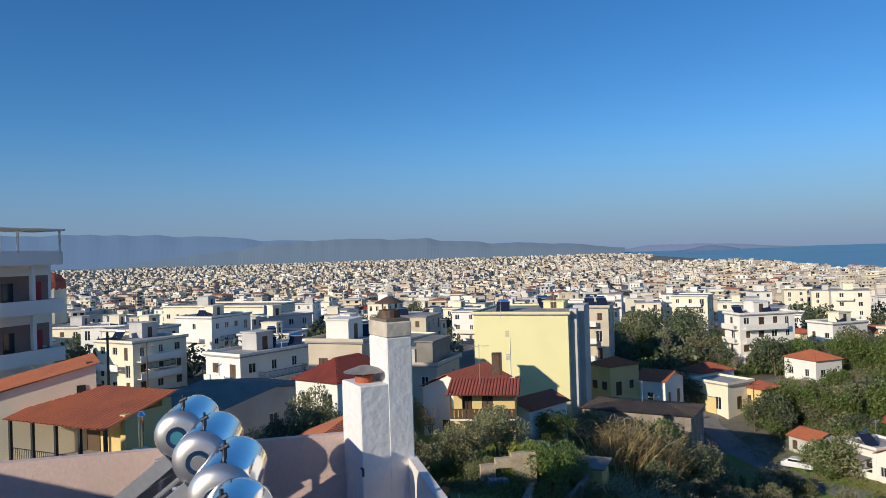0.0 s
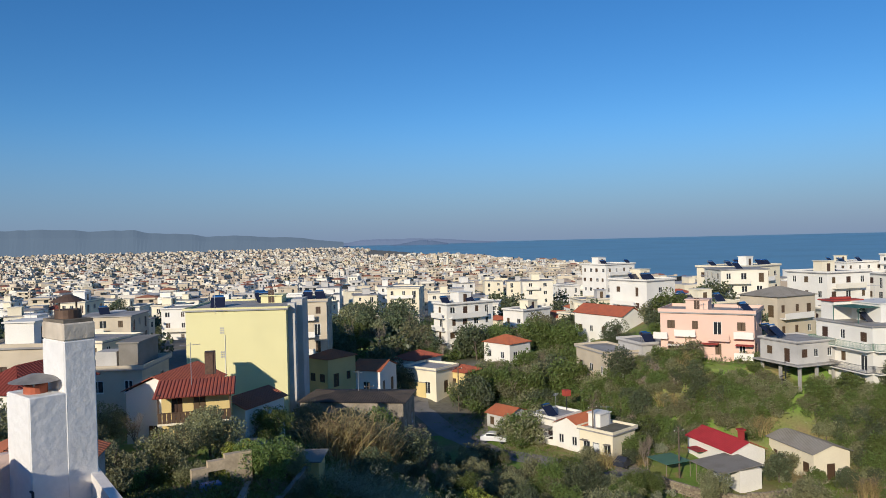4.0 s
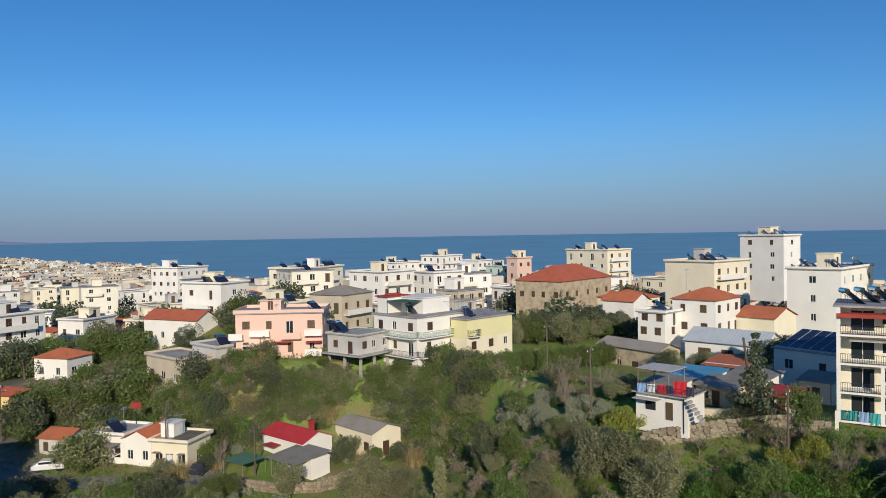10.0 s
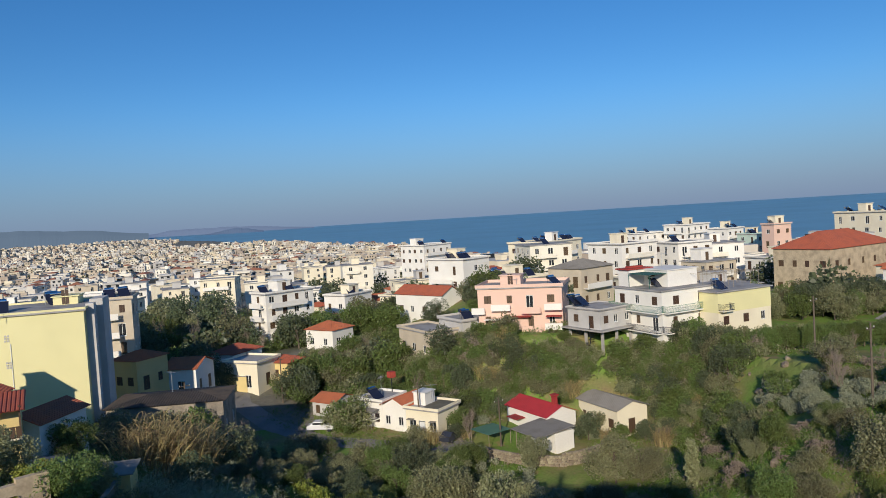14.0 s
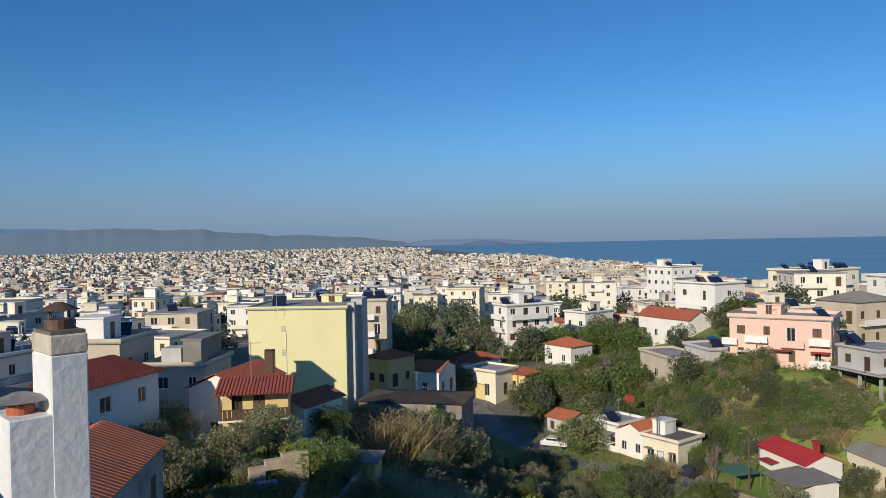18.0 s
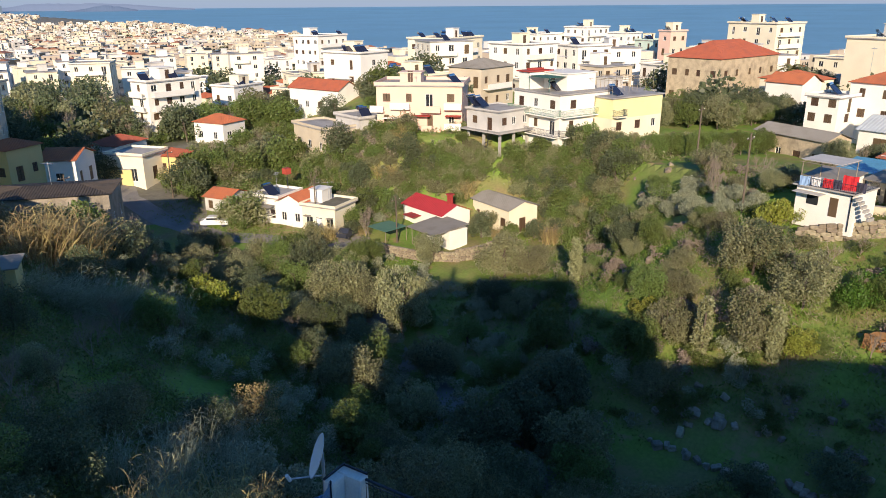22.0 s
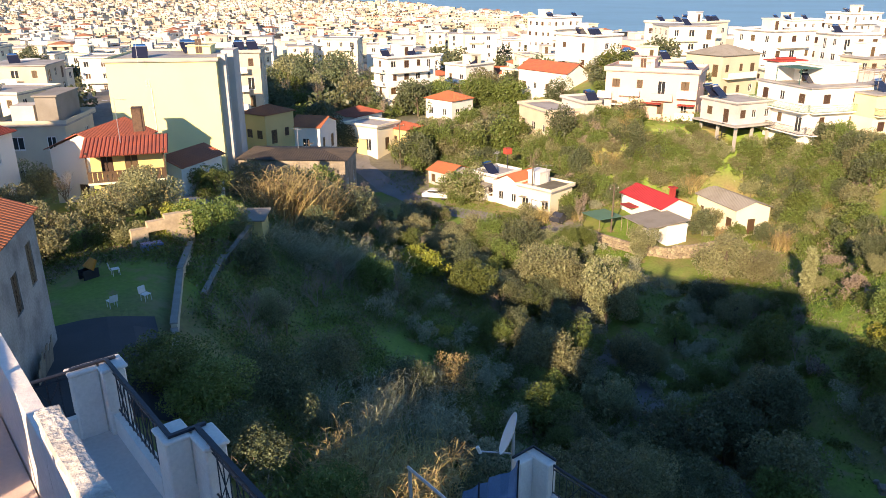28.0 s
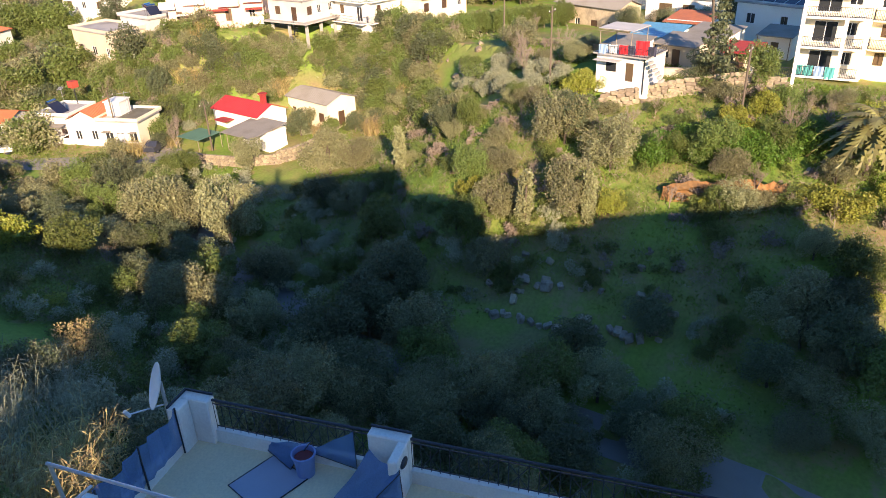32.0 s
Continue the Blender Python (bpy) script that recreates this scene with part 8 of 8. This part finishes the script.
def stone_wall(label, pts, height, course=0.34, length=0.55, thick=0.45, seed=1, sink=0.4):
    """Coursed rubble, every stone a piece of its own."""
    r_ = pick(seed)
    root = thing("stone_wall", pose(pts[0][0], pts[0][1], 0), label, "wall", "ravine walls")
    o = Vector((pts[0][0], pts[0][1], 0))
    for (x0, y0), (x1, y1) in zip(pts, pts[1:]):
        L = math.hypot(x1 - x0, y1 - y0)
        ang = math.degrees(math.atan2(y1 - y0, x1 - x0))
        rows = max(1, round((height + sink) / course))
        for k in range(rows):
            s = -r_.uniform(0, length)
            while s < L:
                l = length * r_.uniform(0.6, 1.4)
                f = min(1, max(0, (s + l / 2) / L))
                x, y = x0 + (x1 - x0) * f, y0 + (y1 - y0) * f
                ob = part("stone", STONES[r_.randrange(6)], None, root)
                ob.matrix_basis = Matrix.Translation(Vector((x, y, ground(x, y) - sink + (k + 0.5) * course)) - o) @ pose(0, 0, 0, r_.uniform(-4, 4), r_.uniform(-4, 4), ang + r_.uniform(-5, 5)) @ Matrix.Diagonal((l * 0.98, thick * r_.uniform(0.8, 1.1), course * 0.98, 1))
                s += l
    return root


stone_wall("pale rubble retaining wall below the cottages", ((58.6, 75.5), (60.6, 68.6), (63.6, 65.2)), 1.3, seed=1)
stone_wall("rounded rubble terrace wall beside the cottage", ((63.6, 65.2), (67.0, 64.2), (72.0, 63.6)), 1.7, seed=2)
stone_wall("ochre rubble wall under the gate", ((70.5, 26.0), (73.4, 20.0), (75.4, 14.0), (75.6, 10.0)), 1.6, seed=5, length=0.7, course=0.4)
stone_wall("long mossy field wall across the slope", ((70.0, 48.0), (72.5, 42.0), (72.6, 36.0)), 0.6, seed=6, length=0.7, course=0.4)
# boulders of the tumbled terrace edges
PALEROCK = material("pale_limestone", (0.36, 0.31, 0.25), tint=(0.17, 0.13, 0.09), vary=0.22, scale=1.6, fine=9, bump=0.7, spread=0.2)
BOULDERS = []
for m_ in STONES:
    b_ = m_.copy()
    b_.materials.clear()
    b_.materials.append(PALEROCK)
    BOULDERS.append(b_)
bo = pick(57)
for line, n_, s0, s1 in ((((46.6, 26.6), (46.9, 23.0), (47.4, 18.6), (47.9, 15.6), (48.6, 12.2)), 22, 0.35, 0.95), (((49.4, 28.0), (50.1, 24.5), (50.4, 20.5), (50.6, 17.0)), 10, 0.45, 1.1)):
    for k in range(n_):
        f = (k + bo.uniform(-0.3, 0.3)) / n_
        xs_ = np.linspace(0, 1, len(line))
        x, y = float(np.interp(f, xs_, [p[0] for p in line])) + bo.uniform(-0.35, 0.35), float(np.interp(f, xs_, [p[1] for p in line]))
        sz = bo.uniform(s0, s1)
        ob = part("boulder", BOULDERS[k % 6], None, None)
        ob.matrix_basis = pose(x, y, ground(x, y) + sz * 0.22, bo.uniform(-25, 25), bo.uniform(-25, 25), bo.uniform(0, 360)) @ Matrix.Diagonal((sz, sz * bo.uniform(0.55, 0.9), sz * bo.uniform(0.6, 1.0), 1))
        tagged(ob, "pale limestone boulder of a tumbled terrace edge", "boulder", "terrace boulders")
# scattered pale rocks
rk = pick(31)
for k in range(46):
    x, y = rk.choice(((49.5, 22), (50.5, 16), (52, 26), (86, 50), (84, 46))) if k < 30 else (rk.uniform(46, 66), rk.uniform(2, 48))
    x, y = x + rk.uniform(-3, 3), y + rk.uniform(-5, 5)
    s = rk.uniform(0.3, 0.9)
    ob = part("rock", STONES[k % 6], None, None)
    ob.matrix_basis = pose(x, y, ground(x, y) + s * 0.15, rk.uniform(0, 40), rk.uniform(0, 40), rk.uniform(0, 360)) @ Matrix.Diagonal((s, s * rk.uniform(0.6, 1), s * 0.7, 1))
    tagged(ob, "pale weathered rock lying in the grass", "rock", "loose rocks")


def earth_bank(label, pts, height, seed):
    vs, fs = [], []
    n = 40
    xs = np.linspace(0, 1, len(pts))
    for k in range(n + 1):
        f = k / n
        x, y = float(np.interp(f, xs, [p[0] for p in pts])), float(np.interp(f, xs, [p[1] for p in pts]))
        for j in range(6):
            g = j / 5
            w = 0.5 * noise.noise((f * 12, g * 3, seed))
            hh = height * (0.75 + 0.35 * math.sin(math.pi * f))
            xx, yy = x + 0.5 * g + w, y + 0.3 * w
            vs.append((xx, yy, ground(x, y) - 0.5 + (hh + 0.5) * math.sin(g * 1.5) + 0.2 * noise.noise((f * 20, g * 5, seed + 3))))
    for k in range(n):
        for j in range(5):
            i = k * 6 + j
            fs.append((i, i + 6, i + 7, i + 1)[::-1])
    ob = part("earth_bank", to_mesh("earth_bank", vs, fs, EARTH), None, None)
    ob.modifiers.new("thick", "SOLIDIFY").thickness = 0.3
    tagged(ob, label, "earth bank", kind="structure")


earth_bank("bare orange earth cutting in the slope", ((60.0, 16.5), (60.6, 13), (61.6, 10), (62.4, 7)), 1.25, 1)
earth_bank("worn orange earth patch on the bank", ((80.0, 64), (81.0, 61)), 1.5, 2)
earth_bank("small orange earth scar below the row", ((78.5, 73), (80.0, 70)), 1.3, 5)

# yard walls west of the slope
CAP = material("pale_coping", (0.30, 0.28, 0.25), vary=0.15, scale=1.5)


def plain_wall(label, pts, height, thick, mat, base=-1.0):
    root = thing("garden_wall", pose(0, 0, 0), label, "wall")
    for (x0, y0), (x1, y1) in zip(pts, pts[1:]):
        L, ang = math.hypot(x1 - x0, y1 - y0), math.degrees(math.atan2(y1 - y0, x1 - x0))
        z = max(ground(x0, y0), ground(x1, y1))
        part("panel", boxes((0, -thick / 2, base - 1.5, L, thick / 2, height)), mat, root, at=pose(x0, y0, z, 0, 0, ang))
        part("coping", boxes((-0.02, -thick / 2 - 0.05, height, L + 0.02, thick / 2 + 0.05, height + 0.08)), CAP, root, at=pose(x0, y0, z, 0, 0, ang))
    return root


plain_wall("brick-stained yard retaining wall with pale coping", ((2.7, 33.5), (3.2, 40), (4.6, 48), (6.0, 53)), 0.5, 0.3, BEIGE)
MOSSY = material("mossy_wall", (0.16, 0.15, 0.12), tint=(0.07, 0.08, 0.04), vary=0.25, scale=1.0, fine=8)
plain_wall("old pale garden wall above the slope", ((5.6, 46.0), (8.0, 52.5), (11.4, 59.5)), 0.35, 0.25, MOSSY)
plain_wall("grey rendered wall by the washing terrace", ((75.6, 24.0), (77.0, 18.5)), 1.0, 0.25, BEIGE)
arch = thing("garden_ruin", pose(4.0, 53.6, ground(4.0, 53.6), 0, 0, 10), "low arched ruin of beige rubble", "ruin")
part("wall", boxes((-1.8, -0.25, -0.5, -0.7, 0.25, 1.2), (-0.7, -0.25, 0.9, 0.5, 0.25, 1.6), (0.5, -0.25, -0.5, 2.4, 0.25, 1.9)), STONE, arch)
shed = thing("garden_shed", pose(11.5, 61.5, ground(11.5, 61.5), 0, 0, -25), "small ochre shed with a grey roof", "shed")
part("wall", boxes((-1.6, -1.2, -1, 1.6, 1.2, 1.7)), OCHRE, shed)
part("roof", boxes((-1.9, -1.5, 1.7, 1.9, 1.5, 1.8)), GREYROOF, shed, at=pose(0, 0, 0, 4, 0, 0))


def plastic_chair(x, y, turn):
    c = thing("plastic_chair", pose(x, y, ground(x, y) + 0.02, 0, 0, turn), "white plastic garden chair on the grass", "chair", "garden chairs")
    part("seat", boxes((-0.23, -0.23, 0.4, 0.23, 0.23, 0.43), bevel=0.01), FRAMEW, c)
    part("backrest", boxes((-0.23, 0.2, 0.43, 0.23, 0.23, 0.85), bevel=0.01), FRAMEW, c, at=pose(0, 0.05, 0, -8, 0, 0))
    for q in ((-0.2, -0.2), (0.2, -0.2), (-0.2, 0.2), (0.2, 0.2)):
        part("leg", tube(bmesh.new(), (*q, 0), (q[0] * 0.95, q[1] * 0.95, 0.4), 0.02, n=5), FRAMEW, c)


plastic_chair(2.2, 43.6, 30)
plastic_chair(0.4, 43.2, 200)
plastic_chair(0.9, 48.6, 100)
mx = thing("concrete_mixer", pose(-0.6, 48.8, ground(-0.6, 48.8), 0, 0, 30), "orange concrete mixer in the garden", "mixer")
part("drum", tube(bmesh.new(), (0, 0, 0.6), (0.45, 0, 1.1), 0.38, 0.22, n=12), material("orange_enamel", (0.62, 0.20, 0.02), rough=0.5), mx)
part("frame", boxes((-0.5, -0.3, 0, 0.5, -0.24, 0.6), (-0.5, 0.24, 0, 0.5, 0.3, 0.6), (-0.4, -0.3, 0.3, 0.3, 0.3, 0.36)), IRON, mx)
bx = part("crate", boxes((-0.7, -0.35, 0, 0.7, 0.35, 0.5), bevel=0.02), BUCKET, None, at=pose(3.4, 52.2, ground(3.4, 52.2), 0, 0, 8))
tagged(bx, "blue plastic crate by the ruin", "crate")


def car(x, y, turn, mat, label):
    c = thing("car", pose(x, y, ground(x, y) + 0.08, 0, 0, turn), label, "car", "parked cars")
    bm = bmesh.new()
    prof = ((-2.0, 0.35), (-2.0, 0.85), (-1.75, 0.95), (-0.9, 0.98), (-0.35, 1.45), (0.95, 1.48), (1.6, 1.0), (2.0, 0.9), (2.0, 0.35))
    a = [bm.verts.new((px, -0.82 + (0.12 if pz > 1.2 else 0), pz)) for px, pz in prof]
    b2 = [bm.verts.new((px, 0.82 - (0.12 if pz > 1.2 else 0), pz)) for px, pz in prof]
    bm.faces.new(a)
    bm.faces.new(b2[::-1])
    for k in range(len(prof)):
        j = (k + 1) % len(prof)
        bm.faces.new((a[j], a[k], b2[k], b2[j]))
    part("body", bm, mat, c)
    part("side_glass", boxes((-0.55, -0.80, 1.02, 1.1, -0.74, 1.36)), GLASS, c)
    part("side_glass", boxes((-0.55, 0.74, 1.02, 1.1, 0.80, 1.36)), GLASS, c)
    part("windscreen", boxes((-0.34, -0.62, -0.02, 0.26, 0.62, 0.02)), GLASS, c, at=pose(-0.65, 0, 1.24, 0, -41, 0))
    for wx in (-1.3, 1.25):
        for wy in (-0.8, 0.66):
            w_ = part("wheel", tube(bmesh.new(), (wx, wy, 0.3), (wx, wy + 0.14, 0.3), 0.3, n=14), IRON, c)
            part("rim", tube(bmesh.new(), (wx, wy - 0.01, 0.3), (wx, wy + 0.15, 0.3), 0.17, n=10), STEEL, w_)


CARWHITE = material("white_car_paint", (0.75, 0.75, 0.75), rough=0.25, vary=0.02, bump=0, coat=0.5)
CARDARK = material("dark_car_paint", (0.04, 0.045, 0.06), rough=0.25, vary=0.02, bump=0, coat=0.5)
car(47.3, 99.1, 140, CARWHITE, "white hatchback parked on the ravine lane")
car(59.0, 82.3, 200, CARDARK, "dark car parked below the cottages")
for k, (cx_, cy_) in enumerate(((33.5, 133.6), (37.0, 132.2), (40.5, 128.0), (30.0, 134.5))):
    car(cx_, cy_, 150 + 12 * k, CARWHITE if k % 2 == 0 else CARDARK, "car parked along the town road")
# road wall of ochre blocks
plain_wall("ochre street wall below the parked cars", ((30, 129.0), (38, 126.5), (44, 119.5)), 1.2, 0.3, OCHRE)


def utility_pole(x, y, h, label="wooden utility pole with cross arm"):
    u = thing("utility_pole", pose(x, y, ground(x, y) - 0.3), label, "pole", "utility poles")
    part("shaft", tube(bmesh.new(), (0, 0, 0), (0, 0, h), 0.13, 0.09, n=8), BARK, u)
    part("cross_arm", boxes((-0.8, -0.05, h - 0.6, 0.8, 0.05, h - 0.5)), BARK, u)
    for k in (-0.7, 0, 0.7):
        part("insulator", tube(bmesh.new(), (k, 0, h - 0.5), (k, 0, h - 0.36), 0.04, n=6), FRAMEW, u)
    return u


for px_, py_, ph in ((70.8, 12.8, 7.5), (63.0, 76.5, 7.0), (73.2, 33.0, 8.5), (57.5, 88.0, 7.5), (30.5, 108.0, 8.0), (-26.0, 56.0, 12.0), (90.0, 47.0, 8.0), (47.0, 112.0, 8.0), (-37, 90, 10)):
    utility_pole(px_, py_, ph)
# gate rail on the ochre wall
gr = thing("iron_fence", pose(0, 0, 0), "white-posted iron fence on the stone wall", "fence")
bm = bmesh.new()
g0, g1 = Vector((76.0, 17.0, ground(76, 17) + 1.4)), Vector((76.6, 9.6, ground(76.6, 9.6) + 1.4))
rail(bm, g0, g1, 0.9, 0.16)
part("railing", bm, IRON, gr)
for f in (0.0, 0.5, 1.0):
    p = g0.lerp(g1, f)
    part("post", boxes((p.x - 0.15, p.y - 0.15, p.z - 1.6, p.x + 0.15, p.y + 0.15, p.z + 1.1)), WHITE, gr)


def aerial(x, y, z, turn):
    a = thing("tv_aerial", pose(x, y, z, 0, 0, turn), "thin rooftop television aerial on a mast", "aerial", "rooftop aerials")
    part("mast", tube(bmesh.new(), (0, 0, -0.5), (0, 0, 3.2), 0.03, n=5), GALV, a)
    bm = bmesh.new()
    tube(bm, (-0.9, 0, 3.0), (0.9, 0, 3.0), 0.02, n=4)
    for k in range(7):
        tube(bm, (-0.8 + k * 0.26, -0.35, 3.0), (-0.8 + k * 0.26, 0.35, 3.0), 0.012, n=4)
    part("antenna", bm, GALV, a)


for k, (ax, ay, azz) in enumerate(((3.0, 66.8, 48.4), (7.6, 100.0, 51.4), (14.0, 110.0, 51.4), (-23.0, 102.0, 47.5), (96.0, 74.0, 48.9), (82.0, 93.0, 45.6), (102.0, 68.0, 46.4), (-12.0, 88.0, 50.2), (25.2, 94.4, 39.6), (59.6, 87.6, 32.6), (127.0, 39.0, 50.0), (56.5, 96.5, 33.0), (104.0, 118.0, 48.4))):
    aerial(ax, ay, azz, k * 37)

# harbour: headland, lighthouse
vs, fs = [], []
for k in range(41):
    f = k / 40
    a = radians(20.5 + 10.2 * f)
    r_ = 1500 + 60 * math.sin(f * 5)
    hh = (9 + 5 * noise.noise((f * 9, 1, 1))) * (0.35 + 0.65 * math.sin(math.pi * min(1, f * 1.02))) * (1.25 if f > 0.45 else 0.7)
    for dr, z in ((-25, -3), (-8, hh * 0.8), (10, hh), (40, -3)):
        vs.append(((r_ + dr) * math.sin(a), (r_ + dr) * math.cos(a), z))
for k in range(40):
    for j in range(3):
        i = k * 4 + j
        fs.append((i, i + 4, i + 5, i + 1))
tagged(part("headland", to_mesh("headland", vs, fs, STONE), None, None), "low brown rocky headland at the harbour mouth", "headland", kind="structure")
lh = thing("lighthouse", pose(489.0, 1204.0, 4.0), "slim pale stone lighthouse at the harbour", "lighthouse")
bm = bmesh.new()
tube(bm, (0, 0, 0), (0, 0, 9), 4.5, 4.0, n=10)
tube(bm, (0, 0, 9), (0, 0, 22), 2.4, 1.9, n=10)
tube(bm, (0, 0, 22), (0, 0, 26), 1.4, 1.2, n=10)
tube(bm, (0, 0, 26), (0, 0, 29), 1.4, 0.1, n=10)
part("tower", bm, CREAM, lh)
# domed church far to the left
dc = thing("domed_church", pose(-205, 380, 30), "cream church with a red dome", "church")
part("drum", tube(bmesh.new(), (0, 0, 0), (0, 0, 19), 7, 7, n=14), CREAM, dc)
bm = bmesh.new()
g = bmesh.ops.create_uvsphere(bm, u_segments=16, v_segments=10, radius=7.2)["verts"]
bmesh.ops.translate(bm, verts=g, vec=(0, 0, 19))
part("dome", bm, TILE, dc, "red tiled dome")
# the first heater stands on its own roof; nothing is left at the origin
# THINGSEND
